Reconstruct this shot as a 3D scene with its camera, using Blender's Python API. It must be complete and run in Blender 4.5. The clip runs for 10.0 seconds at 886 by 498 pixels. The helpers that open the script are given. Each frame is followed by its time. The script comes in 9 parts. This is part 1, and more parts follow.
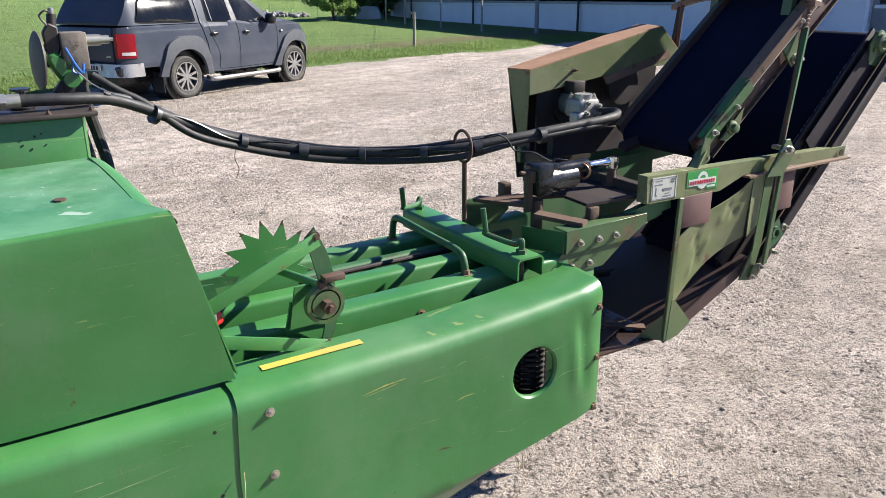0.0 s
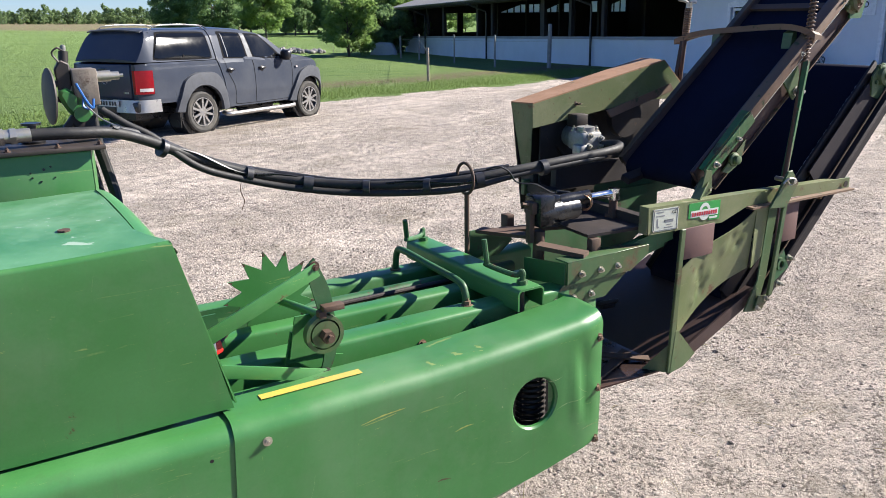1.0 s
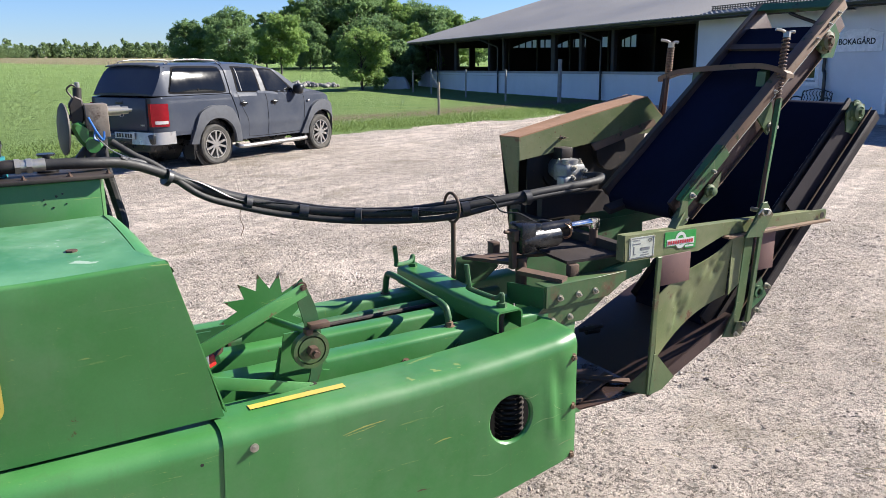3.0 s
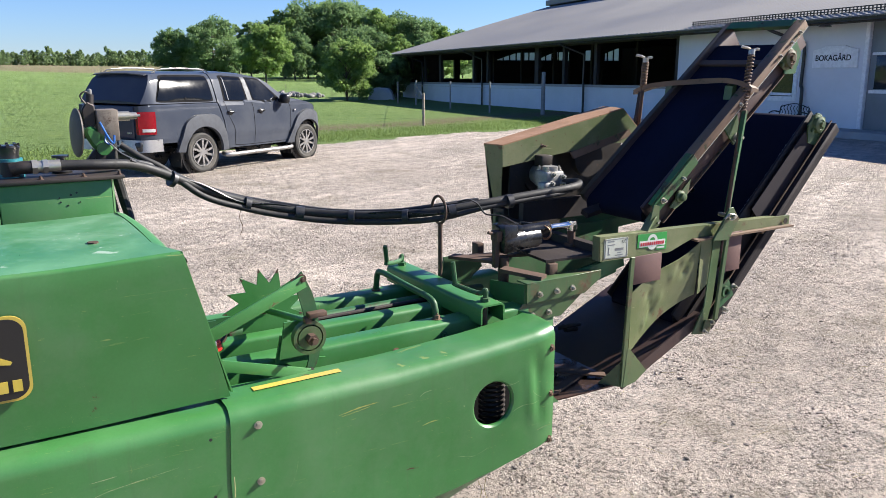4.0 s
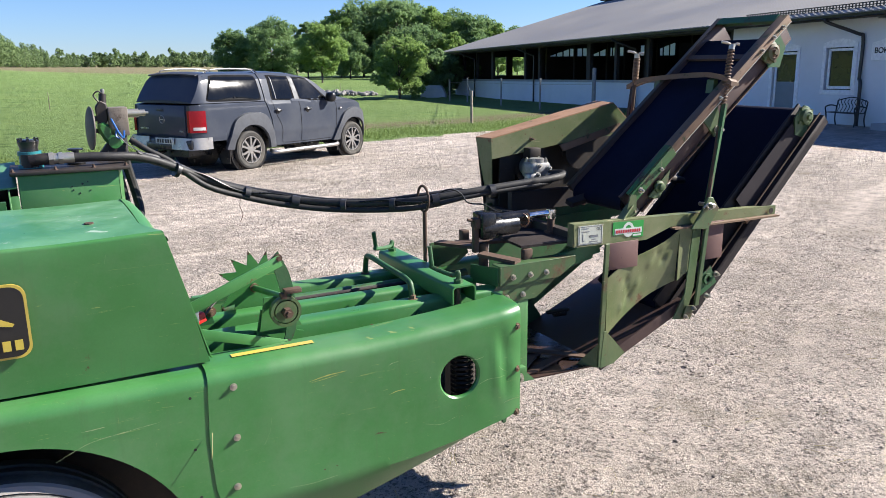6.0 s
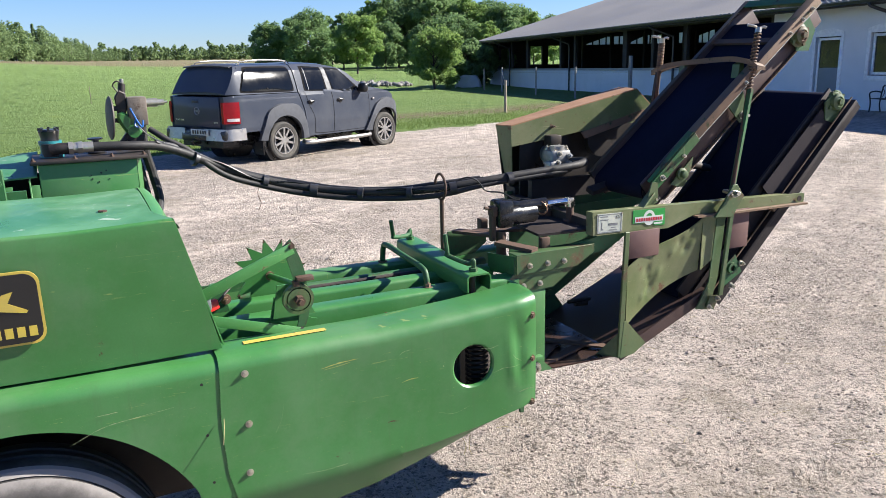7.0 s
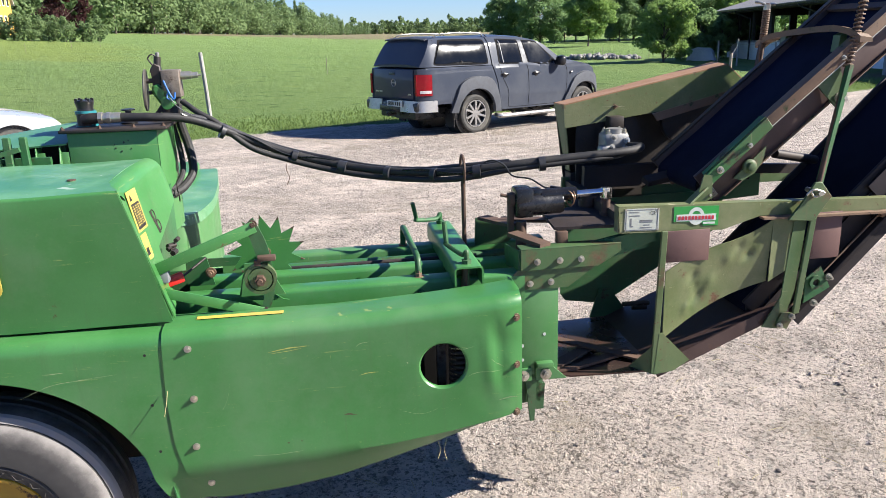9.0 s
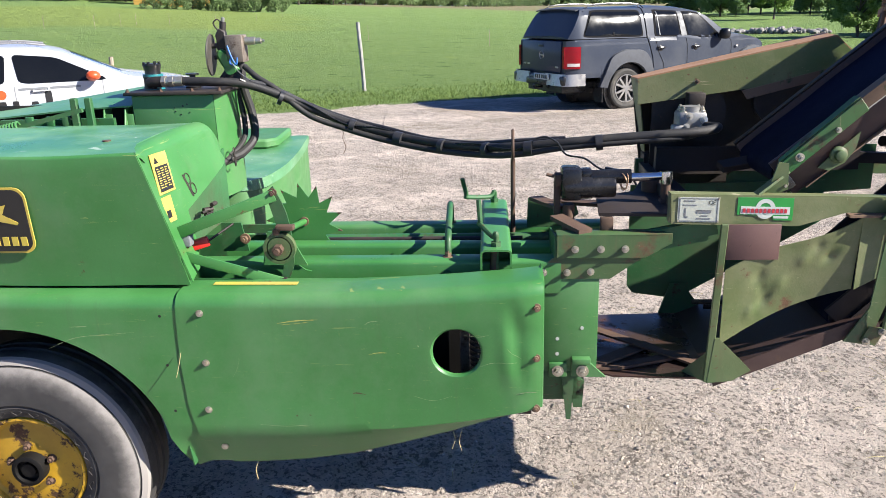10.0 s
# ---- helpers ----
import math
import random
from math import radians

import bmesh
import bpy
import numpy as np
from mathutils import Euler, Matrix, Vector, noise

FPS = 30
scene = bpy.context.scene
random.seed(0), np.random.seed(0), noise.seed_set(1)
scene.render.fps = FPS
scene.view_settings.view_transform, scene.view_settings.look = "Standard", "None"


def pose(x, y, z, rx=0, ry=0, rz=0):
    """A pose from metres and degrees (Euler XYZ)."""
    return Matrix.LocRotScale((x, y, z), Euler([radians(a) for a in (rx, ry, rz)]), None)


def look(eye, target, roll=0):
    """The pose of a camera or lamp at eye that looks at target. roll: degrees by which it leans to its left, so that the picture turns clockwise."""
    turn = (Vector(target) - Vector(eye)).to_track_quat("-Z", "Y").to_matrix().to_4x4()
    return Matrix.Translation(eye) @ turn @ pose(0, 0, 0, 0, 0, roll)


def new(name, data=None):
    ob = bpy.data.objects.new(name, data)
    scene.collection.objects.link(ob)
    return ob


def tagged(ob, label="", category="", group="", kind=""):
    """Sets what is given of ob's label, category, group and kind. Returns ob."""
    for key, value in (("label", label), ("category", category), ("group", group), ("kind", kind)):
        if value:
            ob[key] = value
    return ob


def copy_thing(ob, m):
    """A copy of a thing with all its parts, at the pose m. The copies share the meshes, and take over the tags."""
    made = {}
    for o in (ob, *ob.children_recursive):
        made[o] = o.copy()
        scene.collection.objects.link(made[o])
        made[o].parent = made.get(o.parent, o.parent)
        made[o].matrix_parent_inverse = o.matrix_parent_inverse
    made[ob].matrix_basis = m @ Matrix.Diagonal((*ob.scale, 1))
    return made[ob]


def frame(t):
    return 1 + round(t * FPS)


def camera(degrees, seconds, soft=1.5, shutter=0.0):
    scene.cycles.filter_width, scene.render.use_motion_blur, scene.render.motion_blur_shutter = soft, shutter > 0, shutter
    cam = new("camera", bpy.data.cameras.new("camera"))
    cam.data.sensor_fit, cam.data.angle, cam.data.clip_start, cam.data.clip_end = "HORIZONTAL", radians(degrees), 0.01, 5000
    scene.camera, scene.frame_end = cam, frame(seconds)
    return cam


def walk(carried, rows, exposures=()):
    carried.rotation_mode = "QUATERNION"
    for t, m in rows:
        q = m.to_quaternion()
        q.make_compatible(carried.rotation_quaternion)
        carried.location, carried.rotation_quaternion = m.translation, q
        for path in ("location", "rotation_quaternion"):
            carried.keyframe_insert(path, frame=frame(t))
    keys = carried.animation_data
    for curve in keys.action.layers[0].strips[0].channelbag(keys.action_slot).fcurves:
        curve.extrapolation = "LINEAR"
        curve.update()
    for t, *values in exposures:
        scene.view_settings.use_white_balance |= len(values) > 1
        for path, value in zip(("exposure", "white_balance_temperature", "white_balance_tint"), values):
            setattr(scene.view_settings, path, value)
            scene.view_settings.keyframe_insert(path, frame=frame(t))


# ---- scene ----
cam = camera(59.6, 10.0, soft=0.55)
METRES, EYE, TILT, LEAN, TURN = 2.292, 1.77, 1.2, 0.0, 0.0
ROWS = [
    (0.0, 0.0, 0.0, 0.0, -0.12, -20.29, 0.31),
    (0.5, 0.0215, -0.0039, -0.0007, 0.17, -18.71, 0.66),
    (1.0, 0.0174, -0.009, -0.0001, 0.89, -17.83, 0.66),
    (1.5, 0.018, -0.0074, 0.0009, 1.65, -17.32, 0.85),
    (2.0, 0.0369, -0.0076, -0.0008, 2.22, -16.81, 1.03),
    (2.5, 0.0584, -0.0329, 0.0038, 2.3, -16.11, 0.89),
    (4.0, 0.053, -0.1539, 0.0113, 0.76, -14.62, -0.06),
    (4.5, 0.1001, -0.2004, 0.0131, 1.2, -14.58, -0.15),
    (5.0, 0.1396, -0.2408, 0.0173, 2.25, -14.59, -0.17),
    (5.5, 0.1656, -0.2403, 0.0153, 3.6, -14.62, 0.25),
    (7.0, 0.2121, -0.2295, 0.0078, 7.33, -15.44, 1.38),
    (7.5, 0.2529, -0.1784, -0.0016, 9.42, -15.75, 1.65),
    (8.0, 0.3232, -0.0987, -0.0, 12.91, -16.0, 2.19),
    (8.5, 0.4119, -0.0675, -0.0123, 17.98, -16.29, 2.29),
    (9.0, 0.5222, -0.0499, -0.0057, 24.17, -16.84, 2.16),
    (9.5, 0.5964, 0.0201, -0.02, 30.65, -17.64, 2.07),
    (10.0, 0.6491, 0.0957, -0.0234, 36.37, -18.31, 2.26),
]
walk(cam, [(t, pose(0, 0, EYE, TILT, LEAN, TURN) @ pose(METRES * x, METRES * y, METRES * z, 90 + pitch, roll, yaw)) for t, x, y, z, yaw, pitch, roll in ROWS],
     [(0.0, 1.53), (4.0, 1.52), (7.0, 1.55), (8.5, 1.60), (10.0, 1.60)])

# ---- world, sun and exposure ----
SUN_DIR = Vector((0.945, 0.325, 0.0)).normalized()
SUN_EL = radians(33.5)
to_sun = Vector((SUN_DIR.x * math.cos(SUN_EL), SUN_DIR.y * math.cos(SUN_EL), math.sin(SUN_EL)))

world = bpy.data.worlds.new("sky_world")
scene.world = world
world.use_nodes = True
wt = world.node_tree
wt.nodes.clear()
w_out = wt.nodes.new("ShaderNodeOutputWorld")
w_bg = wt.nodes.new("ShaderNodeBackground")
w_sky = wt.nodes.new("ShaderNodeTexSky")
w_sky.sky_type = "NISHITA"
w_sky.sun_disc = False
w_sky.sun_elevation = SUN_EL
w_sky.sun_rotation = math.atan2(SUN_DIR.x, SUN_DIR.y)
w_sky.air_density = 1.0
w_sky.dust_density = 0.0
w_sky.ozone_density = 4.0
w_bg.inputs["Strength"].default_value = 0.041
w_tint = wt.nodes.new("ShaderNodeMix")
w_tint.data_type, w_tint.blend_type = "RGBA", "MULTIPLY"
w_tint.inputs["Factor"].default_value = 1.0
w_tint.inputs["B"].default_value = (0.72, 0.93, 1.42, 1.0)
wt.links.new(w_sky.outputs[0], w_tint.inputs["A"])
wt.links.new(w_tint.outputs["Result"], w_bg.inputs["Color"])
wt.links.new(w_bg.outputs[0], w_out.inputs["Surface"])

sun_data = bpy.data.lights.new("sun", "SUN")
sun_data.energy = 5.0
sun_data.angle = radians(0.53)
sun_data.color = (1.0, 0.945, 0.87)
sun = new("sun", sun_data)
sun.matrix_world = look(to_sun * 60, (0, 0, 0))


# ---- materials ----
def node_mat(name):
    m = bpy.data.materials.new(name)
    m.use_nodes = True
    nt = m.node_tree
    return m, nt, nt.nodes["Principled BSDF"]


def add_node(nt, kind, **vals):
    n = nt.nodes.new(kind)
    for k, v in vals.items():
        n.inputs[k].default_value = v
    return n


def tex_noise(nt, co, scale, detail=4.0, rough=0.55, distort=0.0):
    n = add_node(nt, "ShaderNodeTexNoise", Scale=scale, Detail=detail, Roughness=rough, Distortion=distort)
    nt.links.new(co, n.inputs["Vector"])
    return n.outputs["Fac"]


def ramp(nt, fac, lo, hi, a=0.0, b=1.0):
    n = nt.nodes.new("ShaderNodeMapRange")
    n.inputs["From Min"].default_value = lo
    n.inputs["From Max"].default_value = hi
    n.inputs["To Min"].default_value = a
    n.inputs["To Max"].default_value = b
    nt.links.new(fac, n.inputs["Value"])
    return n.outputs["Result"]


def mixc(nt, fac, a, b):
    n = nt.nodes.new("ShaderNodeMix")
    n.data_type = "RGBA"
    for sock, val in ((n.inputs["Factor"], fac), (n.inputs["A"], a), (n.inputs["B"], b)):
        if hasattr(val, "is_linked"):
            nt.links.new(val, sock)
        elif isinstance(val, tuple):
            sock.default_value = (*val, 1.0)
        else:
            sock.default_value = val
    return n.outputs["Result"]


def math_node(nt, op, a, b=0.0):
    n = nt.nodes.new("ShaderNodeMath")
    n.operation = op
    for sock, val in ((n.inputs[0], a), (n.inputs[1], b)):
        if hasattr(val, "is_linked"):
            nt.links.new(val, sock)
        else:
            sock.default_value = val
    return n.outputs[0]


def bump(nt, bsdf, height, strength, dist):
    b = add_node(nt, "ShaderNodeBump", Strength=strength, Distance=dist)
    nt.links.new(height, b.inputs["Height"])
    nt.links.new(b.outputs["Normal"], bsdf.inputs["Normal"])


def coords(nt, stretch=None):
    tc = nt.nodes.new("ShaderNodeTexCoord")
    if not stretch:
        return tc.outputs["Object"]
    mp = nt.nodes.new("ShaderNodeMapping")
    mp.inputs["Scale"].default_value = stretch
    nt.links.new(tc.outputs["Object"], mp.inputs["Vector"])
    return mp.outputs["Vector"]


def surface(name, base, alt, rough=0.6, metal=0.0, scale=6.0, grain=90.0, spots=None, spot_lo=0.62, spot_hi=0.68, spot_scale=14.0,
            bump_s=0.15, bump_d=0.002, scratch=None, dust=None, spec=0.5, coat=0.0, specks=None, streak=None, flecks=0.12):
    """Two-scale surface: a broad drift from base to alt, fine grain, spots (rust, dirt), long scratches, chips, streaks and settled dust."""
    m, nt, bs = node_mat(name)
    co = coords(nt)
    broad = tex_noise(nt, co, scale, 7.0, 0.65)
    fine = tex_noise(nt, co, grain, 3.0, 0.6)
    col = mixc(nt, ramp(nt, broad, 0.36, 0.64), base, alt)
    col = mixc(nt, ramp(nt, fine, 0.35, 0.75, 0.0, flecks), col, tuple(c * 0.5 for c in base))
    rgh = ramp(nt, broad, 0.3, 0.7, max(rough - 0.10, 0.03), min(rough + 0.14, 1.0))
    if dust:
        d = tex_noise(nt, co, scale * 0.6, 8.0, 0.72)
        f = ramp(nt, d, 0.46, 0.66, 0.0, 0.6)
        col = mixc(nt, f, col, dust)
        rgh = math_node(nt, "ADD", rgh, math_node(nt, "MULTIPLY", f, 0.25))
    if streak:
        st = tex_noise(nt, coords(nt, (14.0, 14.0, 0.9)), 1.6, 6.0, 0.7)
        col = mixc(nt, ramp(nt, st, 0.56, 0.74, 0.0, 0.55), col, streak)
    if scratch:
        for k, (st, lo) in enumerate((((3.0, 3.0, 70.0), 0.665), ((46.0, 46.0, 4.0), 0.705), ((26.0, 9.0, 60.0), 0.69), ((1.6, 1.6, 24.0), 0.70))):
            sc = tex_noise(nt, coords(nt, st), 1.3 + 0.4 * k, 5.0, 0.7, 1.5)
            col = mixc(nt, ramp(nt, sc, lo, lo + 0.012, 0.0, 0.8), col, scratch)
    if specks:
        sp = tex_noise(nt, co, 55.0, 3.0, 0.5)
        gate = tex_noise(nt, co, 4.0, 3.0, 0.6)
        col = mixc(nt, math_node(nt, "MULTIPLY", ramp(nt, sp, 0.68, 0.70), ramp(nt, gate, 0.52, 0.60)), col, specks)
    if spots:
        s1 = tex_noise(nt, co, spot_scale, 10.0, 0.72)
        f = ramp(nt, s1, spot_lo, spot_hi)
        s2 = tex_noise(nt, co, spot_scale * 3.3, 4.0, 0.6)
        col = mixc(nt, f, col, mixc(nt, ramp(nt, s2, 0.35, 0.65), spots, tuple(c * 0.55 for c in spots)))
        rgh = math_node(nt, "MAXIMUM", rgh, math_node(nt, "MULTIPLY", f, 0.85))
    nt.links.new(col, bs.inputs["Base Color"])
    nt.links.new(rgh, bs.inputs["Roughness"])
    bs.inputs["Metallic"].default_value = metal
    bs.inputs["Specular IOR Level"].default_value = spec
    bs.inputs["Coat Weight"].default_value = coat
    bs.inputs["Coat Roughness"].default_value = 0.08
    bump(nt, bs, math_node(nt, "ADD", fine, math_node(nt, "MULTIPLY", broad, 2.0)), bump_s, bump_d)
    return m


def plain(name, base, rough=0.5, metal=0.0, spec=0.5):
    return surface(name, base, tuple(c * 0.8 for c in base), rough, metal, 9.0, 140.0, bump_s=0.08, bump_d=0.001, spec=spec)


RUST = (0.085, 0.040, 0.018)
M_GREEN = surface("tractor_green_paint", (0.036, 0.148, 0.036), (0.053, 0.182, 0.052), 0.36, 0.0, 2.4, 160.0, spots=(0.105, 0.085, 0.035), spot_lo=0.675, spot_hi=0.70,
                  spot_scale=9.0, bump_s=0.05, bump_d=0.0012, scratch=(0.19, 0.25, 0.075), dust=(0.100, 0.185, 0.086), streak=(0.052, 0.125, 0.042))
# Paler, bluer green: chalky wear plus sky reflection put into the colour
M_GREEN_FADED_SHEEN = surface("faded_green_with_sky_sheen", (0.042, 0.165, 0.058), (0.095, 0.245, 0.120), 0.34, 0.0, 3.4, 60.0, spots=RUST, spot_lo=0.72, spot_hi=0.75,
                        spot_scale=8.0, bump_s=0.10, bump_d=0.001, dust=(0.20, 0.33, 0.21), scratch=(0.33, 0.42, 0.33), specks=(0.3, 0.4, 0.32), streak=(0.14, 0.29, 0.17))
# Darker green: dirty paint, and shade put into the colour of recessed parts
M_GREEN_DARK = surface("dirty_and_shaded_green", (0.016, 0.082, 0.024), (0.028, 0.12, 0.038), 0.5, 0.0, 5.0, 120.0, spots=(0.060, 0.034, 0.018), spot_lo=0.58, spot_hi=0.66,
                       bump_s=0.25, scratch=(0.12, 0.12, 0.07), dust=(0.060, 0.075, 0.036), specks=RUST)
M_OLIVE = surface("worn_olive_paint", (0.062, 0.092, 0.033), (0.043, 0.100, 0.034), 0.44, 0.0, 3.2, 110.0, spots=(0.125, 0.066, 0.034), spot_lo=0.54, spot_hi=0.64,
                  spot_scale=5.0, bump_s=0.25, scratch=(0.24, 0.23, 0.13), dust=(0.115, 0.135, 0.058), specks=RUST, streak=(0.10, 0.082, 0.042))
M_OLIVE_PALE = surface("pale_worn_olive_sheet", (0.070, 0.108, 0.036), (0.108, 0.124, 0.046), 0.42, 0.0, 4.0, 110.0, spots=(0.15, 0.075, 0.038), spot_lo=0.585, spot_hi=0.66,
                       spot_scale=7.0, bump_s=0.25, scratch=(0.30, 0.28, 0.17), dust=(0.19, 0.19, 0.10), specks=RUST)
M_OLIVE_RUST = surface("rusting_olive_steel", (0.115, 0.066, 0.038), (0.17, 0.105, 0.062), 0.7, 0.0, 5.0, 130.0, spots=(0.045, 0.065, 0.020), spot_lo=0.58, spot_hi=0.66, bump_s=0.3,
                       dust=(0.17, 0.12, 0.08), specks=(0.04, 0.022, 0.014))
M_RUST = surface("brown_rusty_steel", (0.060, 0.034, 0.022), (0.095, 0.054, 0.034), 0.75, 0.0, 9.0, 150.0, spots=(0.11, 0.055, 0.026), spot_lo=0.6, spot_hi=0.72, bump_s=0.35)
M_RUST_LIGHT = surface("flaking_orange_rust", (0.30, 0.165, 0.085), (0.22, 0.115, 0.058), 0.75, 0.0, 6.0, 120.0, spots=(0.10, 0.075, 0.035), spot_lo=0.60, spot_hi=0.68, bump_s=0.35)
M_PRIMER = surface("red_brown_primer", (0.105, 0.052, 0.046), (0.125, 0.066, 0.056), 0.62, 0.0, 8.0, 150.0, spots=(0.06, 0.03, 0.025), bump_s=0.12)
M_DARKSTEEL = surface("dark_worn_steel", (0.020, 0.017, 0.016), (0.045, 0.034, 0.028), 0.55, 0.3, 6.0, 140.0, spots=(0.10, 0.055, 0.035), spot_lo=0.62, spot_hi=0.70, bump_s=0.25)
M_RAILDARK = surface("black_brown_rail_steel", (0.014, 0.011, 0.011), (0.030, 0.022, 0.020), 0.6, 0.0, 6.0, 130.0, spots=(0.085, 0.048, 0.032), spot_lo=0.63, spot_hi=0.70, bump_s=0.25, spec=0.3)
M_RAILEDGE = surface("grimy_olive_brown_steel", (0.040, 0.030, 0.022), (0.065, 0.052, 0.034), 0.65, 0.0, 6.0, 130.0, spots=(0.10, 0.06, 0.04), spot_lo=0.60, spot_hi=0.70, bump_s=0.25)
M_TROUGH = surface("purple_brown_steel", (0.046, 0.026, 0.023), (0.070, 0.041, 0.034), 0.5, 0.1, 5.0, 130.0, spots=(0.11, 0.06, 0.04), spot_lo=0.6, spot_hi=0.7, bump_s=0.2)
M_POLISHED = surface("bale_polished_steel", (0.075, 0.050, 0.045), (0.12, 0.07, 0.055), 0.30, 0.6, 5.0, 120.0, spots=(0.12, 0.05, 0.03), spot_lo=0.55, spot_hi=0.64, spot_scale=7.0, bump_s=0.15)
M_BELT = surface("dark_rubber_belt", (0.0045, 0.0058, 0.018), (0.0065, 0.008, 0.023), 0.8, 0.0, 3.0, 220.0, bump_s=0.25, dust=(0.008, 0.008, 0.013), spec=0.10)
M_RUBBER = surface("black_rubber_hose", (0.014, 0.014, 0.015), (0.024, 0.023, 0.022), 0.55, 0.0, 14.0, 200.0, bump_s=0.3, dust=(0.040, 0.037, 0.032), scratch=(0.09, 0.085, 0.075), spec=0.35)
M_TAPE = surface("black_tape", (0.014, 0.014, 0.016), (0.024, 0.024, 0.026), 0.45, 0.0, 20.0, 200.0, bump_s=0.2)
# Near black, for the greased hub and for painted-in shade
M_GREASE_SHADE = plain("black_grease_and_shade", (0.007, 0.0065, 0.006), 0.6, spec=0.2)
M_BLACK = plain("black_plastic", (0.012, 0.012, 0.013), 0.3)
M_MOTORBLACK = surface("chipped_black_enamel", (0.008, 0.008, 0.009), (0.014, 0.014, 0.015), 0.20, 0.0, 10.0, 120.0, spots=(0.35, 0.35, 0.36), spot_lo=0.70, spot_hi=0.71, spot_scale=30.0, spec=0.4)
M_ZINC = surface("zinc_plated_steel", (0.52, 0.50, 0.44), (0.40, 0.36, 0.28), 0.4, 0.85, 20.0, 200.0)
M_ALU = surface("cast_aluminium", (0.33, 0.33, 0.325), (0.23, 0.225, 0.21), 0.5, 0.7, 18.0, 160.0, spots=(0.08, 0.07, 0.06), spot_lo=0.6, spot_hi=0.7, spot_scale=22.0, bump_s=0.3)
M_RUSTYCAST = surface("rusty_cast_iron", (0.13, 0.105, 0.085), (0.20, 0.17, 0.14), 0.6, 0.2, 14.0, 140.0, spots=(0.07, 0.04, 0.025), spot_lo=0.5, spot_hi=0.62, spot_scale=16.0, bump_s=0.3)
M_DULLDISC = surface("dull_dark_disc", (0.045, 0.040, 0.034), (0.075, 0.066, 0.055), 0.6, 0.2, 14.0, 140.0)
M_CHROME = surface("chrome_rod", (0.72, 0.72, 0.72), (0.6, 0.6, 0.6), 0.12, 1.0, 20.0, 200.0)
M_YELLOW = surface("yellow_decal", (0.52, 0.40, 0.06), (0.44, 0.34, 0.08), 0.45, 0.0, 9.0, 120.0, spots=(0.25, 0.2, 0.06), spot_lo=0.68, spot_hi=0.72)
M_YELLOWRIM = surface("yellow_rim_paint", (0.50, 0.29, 0.012), (0.38, 0.22, 0.02), 0.5, 0.0, 7.0, 120.0, spots=RUST, spot_lo=0.53, spot_hi=0.58, spot_scale=12.0)
M_SCRATCH = plain("bare_scratched_paint", (0.26, 0.33, 0.17), 0.7)
M_SCRATCH_YELLOW = plain("yellow_green_scrape", (0.33, 0.36, 0.09), 0.7)
M_STRAW = plain("dry_straw", (0.50, 0.42, 0.20), 0.7)
M_DECALBLACK = plain("black_decal", (0.014, 0.014, 0.014), 0.4)
M_WHITEDECAL = surface("white_decal", (0.48, 0.51, 0.47), (0.42, 0.45, 0.41), 0.45, 0.0, 12.0, 140.0, spots=(0.3, 0.3, 0.26), spot_lo=0.66, spot_hi=0.7)
M_REDDECAL = plain("red_decal", (0.42, 0.03, 0.045), 0.45)
M_PLATE = surface("weathered_alloy_plate", (0.40, 0.42, 0.36), (0.33, 0.35, 0.30), 0.55, 0.0, 20.0, 160.0, bump_s=0.05)
M_GREENDECAL = plain("green_decal", (0.02, 0.24, 0.045), 0.4)
M_RED = plain("red_plastic", (0.55, 0.02, 0.015), 0.4)
M_GREYPLASTIC = plain("grey_plastic", (0.16, 0.17, 0.18), 0.5)
M_TEAL = plain("teal_casting", (0.02, 0.17, 0.19), 0.4)
M_BLUE = plain("blue_cable", (0.03, 0.14, 0.42), 0.4)
M_COPPER = plain("copper_wire", (0.5, 0.3, 0.18), 0.35, 0.6)
M_TYRE = surface("old_tyre_rubber", (0.022, 0.021, 0.020), (0.045, 0.042, 0.038), 0.75, 0.0, 6.0, 160.0, bump_s=0.25, dust=(0.15, 0.14, 0.12))


def chalk_material(centre):
    """Tyre sidewall: dusty rubber inside, rubbed chalk-white towards the shoulder."""
    m, nt, bs = node_mat("chalk_worn_sidewall")
    co = coords(nt)
    off = nt.nodes.new("ShaderNodeVectorMath")
    off.operation = "SUBTRACT"
    nt.links.new(co, off.inputs[0])
    off.inputs[1].default_value = centre
    sep = nt.nodes.new("ShaderNodeSeparateXYZ")
    nt.links.new(off.outputs[0], sep.inputs[0])
    r = math_node(nt, "SQRT", math_node(nt, "ADD", math_node(nt, "POWER", math_node(nt, "ABSOLUTE", sep.outputs[0]), 2.0), math_node(nt, "POWER", math_node(nt, "ABSOLUTE", sep.outputs[2]), 2.0)))
    n = tex_noise(nt, co, 26.0, 6.0, 0.75)
    n2 = tex_noise(nt, co, 5.0, 4.0, 0.6)
    w = math_node(nt, "ADD", r, math_node(nt, "MULTIPLY", math_node(nt, "SUBTRACT", math_node(nt, "ADD", n, n2), 1.0), 0.05))
    col = mixc(nt, ramp(nt, n2, 0.35, 0.65), (0.026, 0.025, 0.024), (0.056, 0.053, 0.050))
    col = mixc(nt, ramp(nt, w, 0.305, 0.335, 0.0, 0.35), col, (0.20, 0.185, 0.17))
    col = mixc(nt, ramp(nt, w, 0.335, 0.365), col, (0.24, 0.222, 0.205))
    nt.links.new(col, bs.inputs["Base Color"])
    bs.inputs["Roughness"].default_value = 0.85
    bump(nt, bs, n, 0.3, 0.002)
    return m


